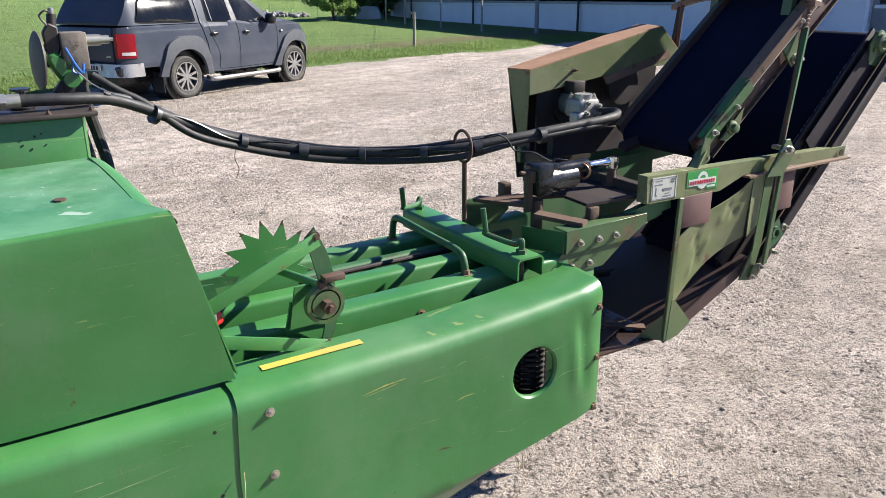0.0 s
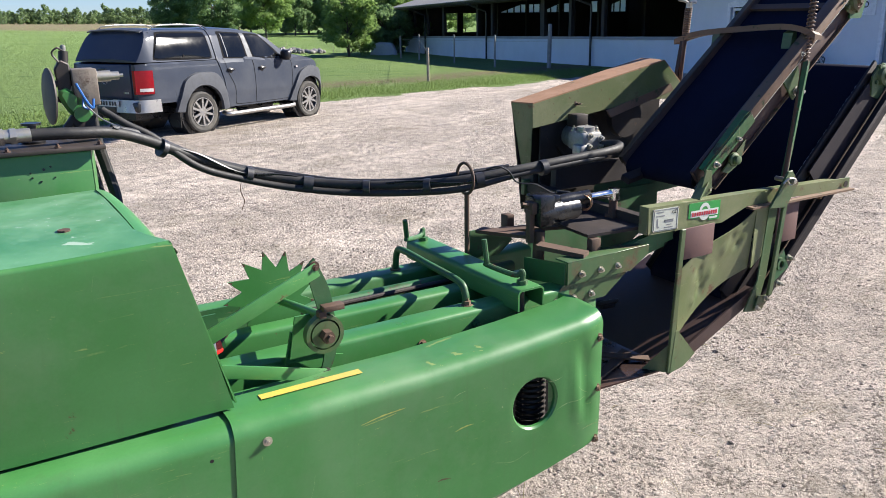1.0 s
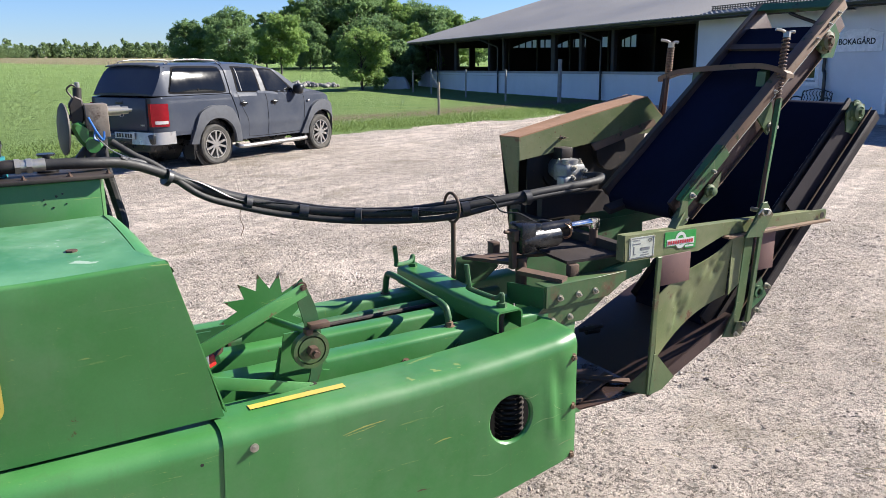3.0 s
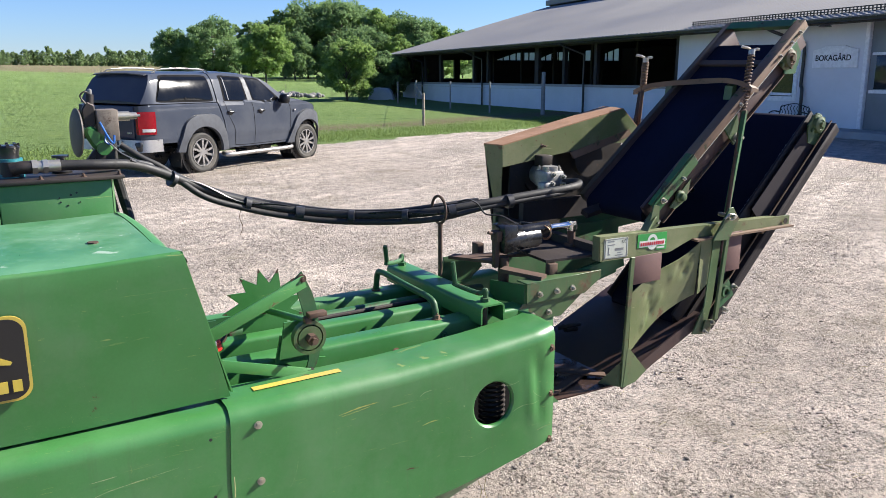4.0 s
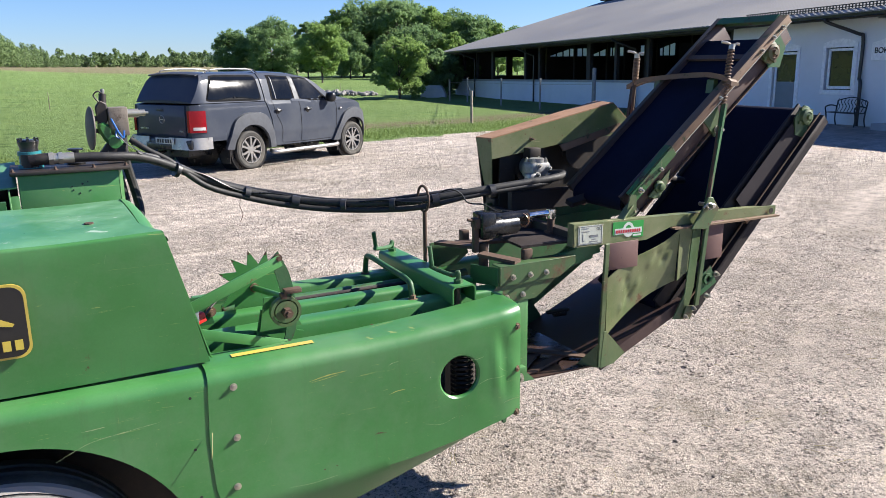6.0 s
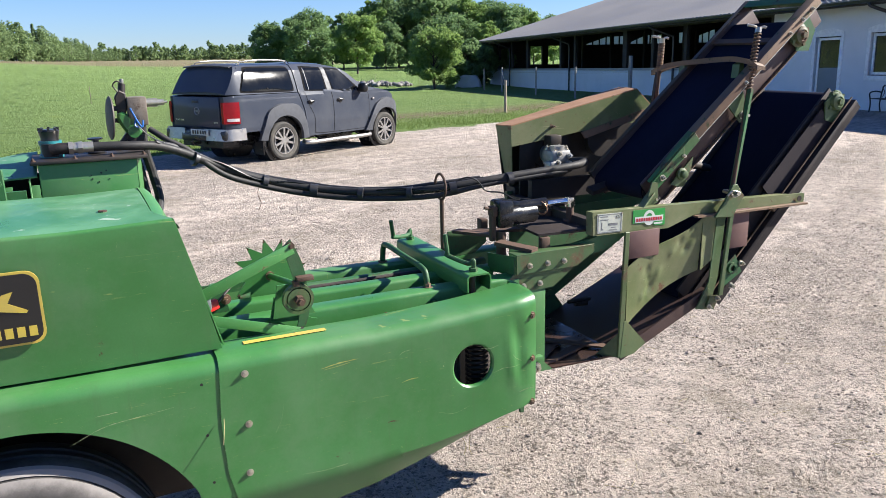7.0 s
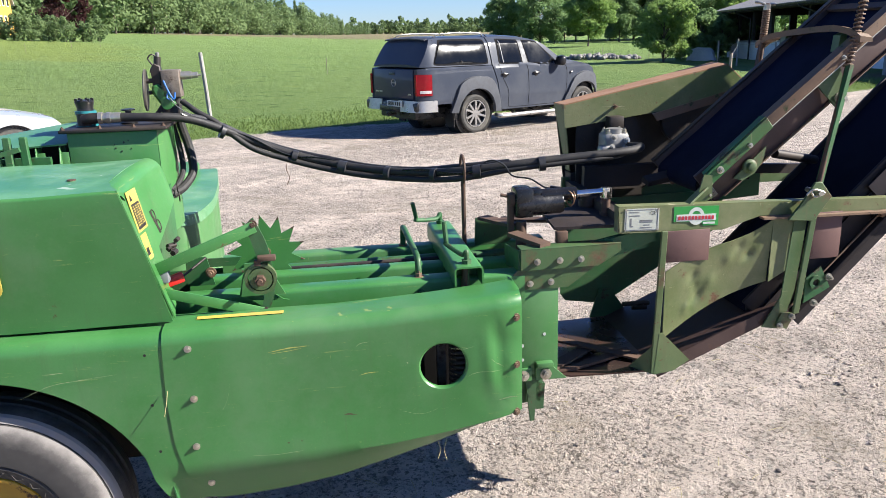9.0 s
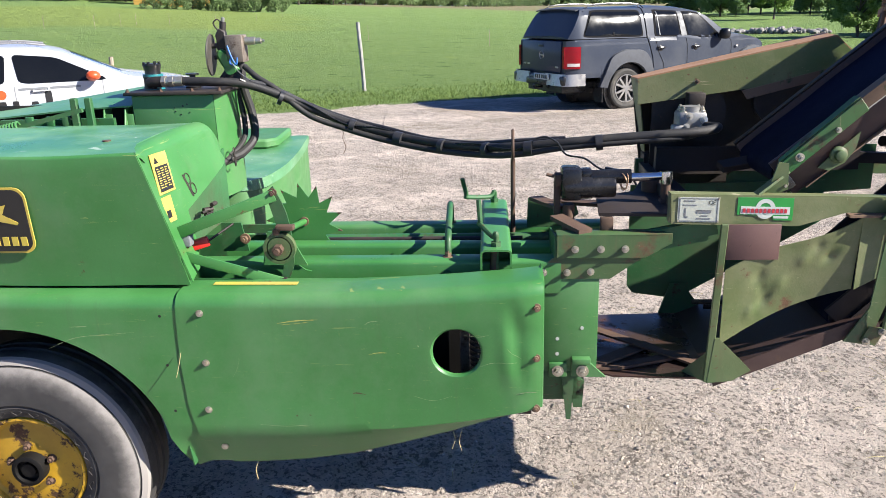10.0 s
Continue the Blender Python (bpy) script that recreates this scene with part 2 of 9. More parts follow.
M_CARTYRE = surface("car_tyre", (0.020, 0.020, 0.020), (0.05, 0.047, 0.042), 0.8, 0.0, 5.0, 120.0, dust=(0.13, 0.12, 0.10))
M_SATIN = surface("satin_anodised_rail", (0.11, 0.11, 0.115), (0.08, 0.08, 0.085), 0.6, 0.2, 9.0, 120.0, bump_s=0.03)
M_ALLOY = surface("silver_alloy", (0.42, 0.41, 0.40), (0.34, 0.33, 0.32), 0.32, 0.8, 9.0, 120.0, bump_s=0.03)
M_CARGREY = surface("blue_grey_car_paint", (0.036, 0.043, 0.060), (0.042, 0.049, 0.066), 0.42, 0.0, 1.2, 300.0, bump_s=0.0, spec=0.08, coat=0.35, dust=(0.064, 0.070, 0.082))
M_CARTRIM = plain("dark_grey_trim", (0.062, 0.067, 0.078), 0.5, spec=0.35)
M_CARWHITE = surface("white_car_paint", (0.40, 0.41, 0.42), (0.37, 0.38, 0.39), 0.28, 0.0, 1.5, 300.0, bump_s=0.01, coat=0.6)
M_CARGLASS = surface("tinted_glass", (0.004, 0.0045, 0.005), (0.006, 0.0065, 0.007), 0.04, 0.0, 1.0, 200.0, bump_s=0.0, spec=0.26)
M_SEAL = plain("matte_rubber_seal", (0.012, 0.012, 0.013), 0.85, spec=0.05)
M_LAMPRED = plain("red_lamp_lens", (0.24, 0.006, 0.012), 0.15, spec=0.3)
M_LAMPCLEAR = plain("clear_lamp_lens", (0.6, 0.55, 0.53), 0.12)
M_PLASTER = surface("white_plaster", (0.70, 0.71, 0.72), (0.63, 0.645, 0.655), 0.85, 0.0, 0.5, 60.0, bump_s=0.2, bump_d=0.006, dust=(0.60, 0.61, 0.60))
M_ROOF = surface("grey_sheet_roof", (0.185, 0.180, 0.175), (0.215, 0.208, 0.20), 0.6, 0.0, 0.12, 40.0, bump_s=0.1, dust=(0.235, 0.225, 0.215))
M_DARKWOOD = surface("dark_stained_timber", (0.022, 0.017, 0.014), (0.035, 0.027, 0.021), 0.7, 0.0, 2.0, 60.0, bump_s=0.3)
M_CONCRETE = surface("grey_concrete", (0.28, 0.27, 0.26), (0.36, 0.35, 0.33), 0.9, 0.0, 1.5, 50.0, bump_s=0.3)
M_WINFRAME = plain("white_window_frame", (0.86, 0.86, 0.85), 0.5)
M_WINGLASS = surface("window_glass", (0.012, 0.015, 0.016), (0.02, 0.024, 0.025), 0.03, 0.0, 0.6, 20.0, bump_s=0.0, spec=0.5)
M_GUTTER = plain("black_gutter", (0.012, 0.012, 0.013), 0.35)
M_DOORGREY = surface("grey_green_door", (0.17, 0.19, 0.195), (0.20, 0.22, 0.225), 0.5, 0.0, 2.0, 60.0)
M_POST = surface("weathered_fence_wood", (0.24, 0.19, 0.14), (0.34, 0.29, 0.23), 0.85, 0.0, 5.0, 90.0, bump_s=0.4)
M_PALEPOST = surface("pale_fence_post", (0.30, 0.29, 0.27), (0.22, 0.21, 0.195), 0.8, 0.0, 5.0, 90.0, bump_s=0.3)
M_BARK = surface("tree_bark", (0.07, 0.055, 0.04), (0.12, 0.10, 0.08), 0.9, 0.0, 4.0, 50.0, bump_s=0.5, bump_d=0.02)
M_STONE = surface("field_stone", (0.12, 0.115, 0.11), (0.26, 0.25, 0.24), 0.9, 0.0, 2.0, 60.0, bump_s=0.4, bump_d=0.01)


def leaf_mat(name, dark, light):
    m, nt, bs = node_mat(name)
    geo = nt.nodes.new("ShaderNodeNewGeometry")
    co = coords(nt)
    n = tex_noise(nt, co, 0.5, 4.0, 0.6)
    f = math_node(nt, "ADD", math_node(nt, "MULTIPLY", geo.outputs["Random Per Island"], 0.6), math_node(nt, "MULTIPLY", n, 0.5))
    col = mixc(nt, f, dark, light)
    nt.links.new(col, bs.inputs["Base Color"])
    bs.inputs["Roughness"].default_value = 0.7
    bs.inputs["Specular IOR Level"].default_value = 0.12
    bs.inputs["Subsurface Weight"].default_value = 0.0
    tr = nt.nodes.new("ShaderNodeBsdfTranslucent")
    nt.links.new(col, tr.inputs["Color"])
    mx = nt.nodes.new("ShaderNodeMixShader")
    mx.inputs[0].default_value = 0.52
    out = nt.nodes["Material Output"]
    nt.links.new(bs.outputs[0], mx.inputs[1])
    nt.links.new(tr.outputs[0], mx.inputs[2])
    nt.links.new(mx.outputs[0], out.inputs["Surface"])
    return m




def pane_mat():
    """Dusty translucent roofing sheet."""
    m, nt, bs = node_mat("dusty_translucent_sheet")
    n = tex_noise(nt, coords(nt), 1.2, 4.0, 0.6)
    col = mixc(nt, n, (0.62, 0.66, 0.68), (0.80, 0.84, 0.86))
    nt.links.new(col, bs.inputs["Base Color"])
    bs.inputs["Roughness"].default_value = 0.4
    tr = nt.nodes.new("ShaderNodeBsdfTranslucent")
    nt.links.new(col, tr.inputs["Color"])
    mx = nt.nodes.new("ShaderNodeMixShader")
    mx.inputs[0].default_value = 0.8
    nt.links.new(bs.outputs[0], mx.inputs[1])
    nt.links.new(tr.outputs[0], mx.inputs[2])
    nt.links.new(mx.outputs[0], nt.nodes["Material Output"].inputs["Surface"])
    return m


M_PANE = pane_mat()
M_LEAF = leaf_mat("broadleaf_leaves", (0.110, 0.190, 0.078), (0.235, 0.340, 0.145))
M_LEAF_LIGHT = leaf_mat("young_leaves", (0.135, 0.230, 0.062), (0.270, 0.375, 0.120))
M_LEAF_FAR = leaf_mat("distant_leaves", (0.105, 0.165, 0.072), (0.215, 0.290, 0.125))
M_LEAF_DARKRED = leaf_mat("copper_leaves", (0.045, 0.020, 0.022), (0.08, 0.036, 0.032))
M_GRASS = leaf_mat("grass_blades", (0.105, 0.175, 0.042), (0.20, 0.265, 0.085))


# ---- mesh helpers ----
def thing(name, label, category, m=None, group="", kind=""):
    ob = new(name)
    ob.empty_display_size = 0.2
    if m is not None:
        ob.matrix_world = m
    return tagged(ob, label, category, group, kind)


def mesh_of(name, bm, material, sharp=32):
    me = bpy.data.meshes.new(name)
    bmesh.ops.recalc_face_normals(bm, faces=bm.faces[:])
    bm.to_mesh(me)
    bm.free()
    for p in me.polygons:
        p.use_smooth = True
    me.set_sharp_from_angle(angle=radians(sharp))
    me.materials.append(material)
    return me


def thicken(bm, t):
    """Gives a sheet its thickness, half to each side, with a rim."""
    bmesh.ops.recalc_face_normals(bm, faces=bm.faces[:])
    bm.normal_update()
    faces, edge = bm.faces[:], [e for e in bm.edges if len(e.link_faces) == 1]
    twin = {v: bm.verts.new(v.co - v.normal * (t / 2)) for v in bm.verts[:]}
    for v in twin:
        v.co += v.normal * (t / 2)
    for f in faces:
        bm.faces.new([twin[v] for v in reversed(f.verts)])
    for e in edge:
        a, b = e.verts
        bm.faces.new((a, b, twin[b], twin[a]))


def part(name, bm, material, parent=None, label="", thick=0.0, sharp=32):
    if thick:
        thicken(bm, thick)
    ob = new(name, mesh_of(name, bm, material, sharp))
    if parent is not None:
        ob.parent = parent
    if label:
        tagged(ob, label)
    return ob


def parts(name, bm, material, parent, label=""):
    """Each separate piece of bm becomes a part of its own."""
    bm.verts.ensure_lookup_table()
    seen, made = set(), []
    for v0 in bm.verts:
        if v0 in seen:
            continue
        stack, isle = [v0], []
        seen.add(v0)
        while stack:
            v = stack.pop()
            isle.append(v)
            for e in v.link_edges:
                o = e.other_vert(v)
                if o not in seen:
                    seen.add(o)
                    stack.append(o)
        one = bmesh.new()
        copy = {v: one.verts.new(v.co) for v in isle}
        for f in {f for v in isle for f in v.link_faces}:
            one.faces.new([copy[v] for v in f.verts])
        made.append(part(name, one, material, parent, label))
    bm.free()
    return made


def V(*a):
    return Vector(a)


def join(bm, other):
    me = bpy.data.meshes.new("tmp")
    other.to_mesh(me)
    other.free()
    bm.from_mesh(me)
    bpy.data.meshes.remove(me)
    return bm


def frame_of(axis, up=(0, 0, 1)):
    z = Vector(axis).normalized()
    u = Vector(up)
    if abs(z.dot(u.normalized())) > 0.999:
        u = Vector((1, 0, 0)) if abs(z.x) < 0.9 else Vector((0, 1, 0))
    x = u.cross(z).normalized()
    return x, z.cross(x).normalized(), z


def box(bm, x0, x1, y0, y1, z0, z1, bev=0.0, m=None, seg=2):
    t = bmesh.new()
    bmesh.ops.create_cube(t, size=1.0)
    for v in t.verts:
        v.co = Vector((x0 + (v.co.x + 0.5) * (x1 - x0), y0 + (v.co.y + 0.5) * (y1 - y0), z0 + (v.co.z + 0.5) * (z1 - z0)))
    if bev:
        bmesh.ops.bevel(t, geom=t.edges[:], offset=bev, segments=seg, affect="EDGES", profile=0.5)
    if m is not None:
        t.transform(m)
    return join(bm, t)


def beam(bm, p0, p1, w, h, up=(0, 0, 1), bev=0.0, lift=0.0):
    """A bar from p0 to p1, w across and h along up; lift moves it along up."""
    p0, p1 = Vector(p0), Vector(p1)
    x, y, z = frame_of(p1 - p0, up)
    m = Matrix((x, y, z)).transposed().to_4x4()
    m.translation = p0 + y * lift
    return box(bm, -w / 2, w / 2, -h / 2, h / 2, 0, (p1 - p0).length, bev, m)


def prism(bm, pts, vec, bev=0.0):
    t = bmesh.new()
    vec = Vector(vec)
    a = [t.verts.new(Vector(p)) for p in pts]
    b = [t.verts.new(Vector(p) + vec) for p in pts]
    t.faces.new(a)
    t.faces.new(b[::-1])
    n = len(pts)
    for i in range(n):
        t.faces.new((a[i], a[(i + 1) % n], b[(i + 1) % n], b[i]))
    if bev:
        bmesh.ops.bevel(t, geom=t.edges[:], offset=bev, segments=1, affect="EDGES")
    return join(bm, t)


def cyl(bm, p0, p1, r, r1=None, seg=16, caps=True):
    p0, p1 = Vector(p0), Vector(p1)
    r1 = r if r1 is None else r1
    x, y, z = frame_of(p1 - p0)
    rings = []
    for p, rr in ((p0, r), (p1, r1)):
        rings.append([bm.verts.new(p + (x * math.cos(2 * math.pi * i / seg) + y * math.sin(2 * math.pi * i / seg)) * rr) for i in range(seg)])
    for i in range(seg):
        j = (i + 1) % seg
        bm.faces.new((rings[0][i], rings[0][j], rings[1][j], rings[1][i]))
    if caps:
        bm.faces.new(rings[0][::-1])
        bm.faces.new(rings[1])
    return bm


def tube(bm, pts, r, seg=10, closed=False, taper=None):
    pts = [Vector(p) for p in pts]
    n = len(pts)
    rings = []
    ref = None
    for i, p in enumerate(pts):
        a = pts[(i - 1) % n] if (closed or i) else p
        b = pts[(i + 1) % n] if (closed or i < n - 1) else p
        t = (b - a).normalized()
        if ref is None:
            ref = frame_of(t)[0]
        x = (ref - t * ref.dot(t)).normalized()
        ref = x
        y = t.cross(x)
        rr = r if taper is None else r * taper(i / max(n - 1, 1))
        rings.append([bm.verts.new(p + (x * math.cos(2 * math.pi * k / seg) + y * math.sin(2 * math.pi * k / seg)) * rr) for k in range(seg)])
    for i in range(n if closed else n - 1):
        A, Bq = rings[i], rings[(i + 1) % n]
        for k in range(seg):
            bm.faces.new((A[k], A[(k + 1) % seg], Bq[(k + 1) % seg], Bq[k]))
    if not closed:
        bm.faces.new(rings[0][::-1])
        bm.faces.new(rings[-1])
    return bm


def smooth_path(pts, per=8):
    """Catmull-Rom through the points."""
    P = [Vector(p) for p in pts]
    P = [P[0] * 2 - P[1]] + P + [P[-1] * 2 - P[-2]]
    out = []
    for i in range(1, len(P) - 2):
        a, b, c, d = P[i - 1:i + 3]
        for k in range(per):
            t = k / per
            out.append(0.5 * ((2 * b) + (c - a) * t + (2 * a - 5 * b + 4 * c - d) * t * t + (3 * b - a - 3 * c + d) * t ** 3))
    out.append(P[-2])
    return out


def lathe(bm, prof, origin, axis, seg=32, closed=False):
    """prof: (radius, distance along axis)."""
    o = Vector(origin)
    x, y, z = frame_of(axis)
    rings = []
    for r, h in prof:
        rings.append([bm.verts.new(o + z * h + (x * math.cos(2 * math.pi * k / seg) + y * math.sin(2 * math.pi * k / seg)) * max(r, 1e-4)) for k in range(seg)])
    n = len(rings)
    for i in range(n if closed else n - 1):
        A, Bq = rings[i], rings[(i + 1) % n]
        for k in range(seg):
            bm.faces.new((A[k], A[(k + 1) % seg], Bq[(k + 1) % seg], Bq[k]))
    return bm


def sheet(bm, f, us, vs):
    """A grid surface: f(u, v) is a point."""
    g = [[bm.verts.new(f(u, v)) for v in vs] for u in us]
    for i in range(len(us) - 1):
        for j in range(len(vs) - 1):
            bm.faces.new((g[i][j], g[i + 1][j], g[i + 1][j + 1], g[i][j + 1]))
    return g


def span(a, b, n):
    return [a + (b - a) * i / n for i in range(n + 1)]


def ease(pairs, x):
    """Piecewise linear table."""
    if x <= pairs[0][0]:
        return pairs[0][1]
    for (a, fa), (b, fb) in zip(pairs, pairs[1:]):
        if x <= b:
            return fa + (fb - fa) * (x - a) / (b - a)
    return pairs[-1][1]


def hexbolt(p, d, r=0.011, h=0.012):
    """A hexagon head on a washer, standing out along d."""
    bm = bmesh.new()
    p, d = Vector(p), Vector(d).normalized()
    cyl(bm, p - d * 0.004, p + d * 0.002, r * 1.5, seg=14)
    cyl(bm, p + d * 0.0022, p + d * (0.002 + h), r, seg=6)
    cyl(bm, p + d * (0.0024 + h), p + d * (0.002 + h * 1.6), r * 0.5, seg=8)
    return bm


def torus_path(c, axis, r, n=24):
    x, y, z = frame_of(axis)
    return [Vector(c) + (x * math.cos(2 * math.pi * i / n) + y * math.sin(2 * math.pi * i / n)) * r for i in range(n)]


def coil(p0, p1, r, turns, per=12):
    p0, p1 = Vector(p0), Vector(p1)
    x, y, z = frame_of(p1 - p0)
    n = int(turns * per)
    return [p0 + (p1 - p0) * (i / n) + (x * math.cos(2 * math.pi * i / per) + y * math.sin(2 * math.pi * i / per)) * r for i in range(n + 1)]


def letters(name, text, size, material, m, parent, depth=0.001, bold=0.0):
    """Writing in the built-in font, turned into a mesh."""
    cu = bpy.data.curves.new(name, "FONT")
    cu.body, cu.size, cu.extrude, cu.offset = text, size, depth, bold
    cu.align_x, cu.align_y = "CENTER", "CENTER"
    tmp = bpy.data.objects.new("tmp_text", cu)
    scene.collection.objects.link(tmp)
    me = bpy.data.meshes.new_from_object(tmp.evaluated_get(bpy.context.evaluated_depsgraph_get()))
    bpy.data.objects.remove(tmp)
    me.materials.clear()
    me.materials.append(material)
    ob = new(name, me)
    ob.parent = parent
    ob.matrix_basis = m
    return ob


# ---- ground ----
# how much the pasture climbs, by bearing in degrees
RISE = [(-150, 5.0), (-75, 6.4), (-62, 6.4), (-56, 5.3), (-50, 4.0), (-46, 3.5), (-40, 2.4), (-36, 1.9), (-32, 1.1), (-25, 0.3), (-18, 0.0), (0, 0.0)]


def ground_z(x, y):
    """The yard falls gently away from the machine; the fields beyond lie flat."""
    if y < 55:
        z = -0.02 - 0.0145 * y
    else:
        z = -0.8175 + 0.0016 * (y - 55)
    d = edge_distance(x, y)
    if d > 0:
        z += 0.05 * min(d / 1.2, 1.0)
    if x < 0:
        far = math.hypot(x - 0.3, y + 0.4)
        turn = math.degrees(math.atan2(x - 0.3, y + 0.4))
        if turn > -150:
            z += ease(RISE, turn) * min(max(far - 25.0, 0.0) / 145.0, 1.35)
    return z


EDGE_P, EDGE_D = Vector((1.1, 25.4)), Vector((0.615, 0.788)).normalized()
EDGE_N = Vector((-EDGE_D.y, EDGE_D.x))


def edge_distance(x, y):
    """Metres into the grass, left of the yard's edge."""
    p = Vector((x, y)) - EDGE_P
    along = p.dot(EDGE_D)
    return p.dot(EDGE_N) - 0.9 * math.sin(math.pi * min(max(-along / 18.0, 0.0), 1.0)) + 0.25 * math.sin(along * 0.9) + 0.12 * math.sin(along * 2.7)


def ground_material():
    m, nt, bs = node_mat("gravel_and_pasture")
    co = coords(nt)
    att = nt.nodes.new("ShaderNodeAttribute")
    att.attribute_name = "grass"
    wob = tex_noise(nt, co, 2.2, 6.0, 0.7)
    g = ramp(nt, math_node(nt, "ADD", att.outputs["Fac"], math_node(nt, "MULTIPLY", math_node(nt, "SUBTRACT", wob, 0.5), 0.55)), 0.47, 0.55)
    # gravel: sandy fines, scattered stones of two sizes, worn and damp patches
    def stones(scale, share):
        vor = nt.nodes.new("ShaderNodeTexVoronoi")
        vor.inputs["Scale"].default_value = scale
        warp = nt.nodes.new("ShaderNodeVectorMath")
        warp.operation = "MULTIPLY_ADD"
        nz = add_node(nt, "ShaderNodeTexNoise", Scale=scale * 1.3, Detail=2.0)
        nt.links.new(co, nz.inputs["Vector"])
        nt.links.new(nz.outputs["Color"], warp.inputs[0])
        warp.inputs[1].default_value = (0.5 / scale,) * 3
        nt.links.new(co, warp.inputs[2])
        nt.links.new(warp.outputs[0], vor.inputs["Vector"])
        sep = nt.nodes.new("ShaderNodeSeparateColor")
        nt.links.new(vor.outputs["Color"], sep.inputs[0])
        on = math_node(nt, "MULTIPLY", ramp(nt, sep.outputs[0], 1.0 - share, 1.0 - share + 0.02), ramp(nt, vor.outputs["Distance"], 0.30, 0.42, 1.0, 0.0))
        return on, sep.outputs[1]
    big, big_c = stones(30.0, 0.30)
    small, small_c = stones(75.0, 0.45)
    patch = tex_noise(nt, co, 0.5, 7.0, 0.65)
    mid = tex_noise(nt, co, 5.0, 8.0, 0.75)
    sand = tex_noise(nt, co, 70.0, 6.0, 0.8)
    fines = mixc(nt, ramp(nt, patch, 0.38, 0.62), (0.74, 0.635, 0.555), (0.54, 0.46, 0.395))
    fines = mixc(nt, ramp(nt, mid, 0.42, 0.66, 0.0, 0.48), fines, (0.28, 0.24, 0.20))
    clods = tex_noise(nt, co, 11.0, 7.0, 0.8)
    fines = mixc(nt, ramp(nt, clods, 0.53, 0.60, 0.0, 0.58), fines, (0.235, 0.205, 0.175))
    # Dark specks put the small shadows between crumbs into the colour
    crumb_shade = tex_noise(nt, co, 42.0, 4.0, 0.68)
    fines = mixc(nt, ramp(nt, sand, 0.50, 0.42, 0.0, 0.6), fines, (0.72, 0.63, 0.54))
    fines = mixc(nt, ramp(nt, math_node(nt, "ADD", crumb_shade, math_node(nt, "MULTIPLY", math_node(nt, "SUBTRACT", mid, 0.5), 0.35)), 0.53, 0.59, 0.0, 0.9), fines, (0.170, 0.147, 0.124))
    lane_co = nt.nodes.new("ShaderNodeMapping")
    lane_co.vector_type = "TEXTURE"
    lane_co.inputs["Rotation"].default_value = (0, 0, math.atan2(EDGE_D.y, EDGE_D.x) + 0.10)
    lane_co.inputs["Scale"].default_value = (6.0, 0.75, 1.0)
    nt.links.new(co, lane_co.inputs["Vector"])
    lane = tex_noise(nt, lane_co.outputs["Vector"], 1.0, 4.0, 0.6, 0.5)
    packed = math_node(nt, "MULTIPLY", ramp(nt, lane, 0.50, 0.60), ramp(nt, mid, 0.66, 0.46))
    fines = mixc(nt, math_node(nt, "MULTIPLY", packed, 0.48), fines, (0.80, 0.69, 0.60))
    loose = ramp(nt, lane, 0.45, 0.36)
    fines = mixc(nt, math_node(nt, "MULTIPLY", loose, ramp(nt, clods, 0.44, 0.58, 0.0, 0.42)), fines, (0.25, 0.22, 0.19))
    soil = tex_noise(nt, co, 0.9, 6.0, 0.7)
    fines = mixc(nt, ramp(nt, soil, 0.53, 0.66, 0.0, 0.6), fines, (0.29, 0.245, 0.175))
    bare = math_node(nt, "SUBTRACT", 1.0, math_node(nt, "MULTIPLY", packed, 0.8))
    small, big = math_node(nt, "MULTIPLY", small, bare), math_node(nt, "MULTIPLY", big, bare)
    grav = mixc(nt, small, fines, mixc(nt, small_c, (0.22, 0.20, 0.18), (0.62, 0.55, 0.47)))
    grav = mixc(nt, big, grav, mixc(nt, big_c, (0.26, 0.24, 0.215), (0.60, 0.53, 0.455)))
    # pasture
    blades = tex_noise(nt, co, 9.0, 8.0, 0.75)
    far_p = tex_noise(nt, co, 0.09, 7.0, 0.65)
    turf = mixc(nt, ramp(nt, far_p, 0.35, 0.65), (0.172, 0.262, 0.080), (0.215, 0.300, 0.100))
    tuss = tex_noise(nt, co, 3.2, 6.0, 0.75)
    turf = mixc(nt, ramp(nt, tuss, 0.42, 0.64, 0.0, 0.42), turf, (0.105, 0.180, 0.046))
    turf = mixc(nt, ramp(nt, tuss, 0.44, 0.34, 0.0, 0.4), turf, (0.215, 0.265, 0.100))
    turf = mixc(nt, ramp(nt, blades, 0.38, 0.72, 0.0, 0.55), turf, (0.080, 0.140, 0.036))
    ley = nt.nodes.new("ShaderNodeAttribute")
    ley.attribute_name = "crop"
    turf = mixc(nt, math_node(nt, "MULTIPLY", ley.outputs["Fac"], 0.75), turf, (0.195, 0.250, 0.060))
    clump = tex_noise(nt, co, 0.8, 5.0, 0.7)
    turf = mixc(nt, ramp(nt, clump, 0.59, 0.66, 0.0, 0.75), turf, (0.062, 0.112, 0.026))
    turf = mixc(nt, ramp(nt, clump, 0.42, 0.34, 0.0, 0.5), turf, (0.215, 0.285, 0.075))
    earth = nt.nodes.new("ShaderNodeAttribute")
    earth.attribute_name = "earth"
    turf = mixc(nt, math_node(nt, "MULTIPLY", earth.outputs["Fac"], ramp(nt, mid, 0.35, 0.55)), turf, (0.19, 0.135, 0.095))
    col = mixc(nt, g, grav, turf)
    nt.links.new(col, bs.inputs["Base Color"])
    bs.inputs["Roughness"].default_value = 0.95
    bs.inputs["Specular IOR Level"].default_value = 0.15
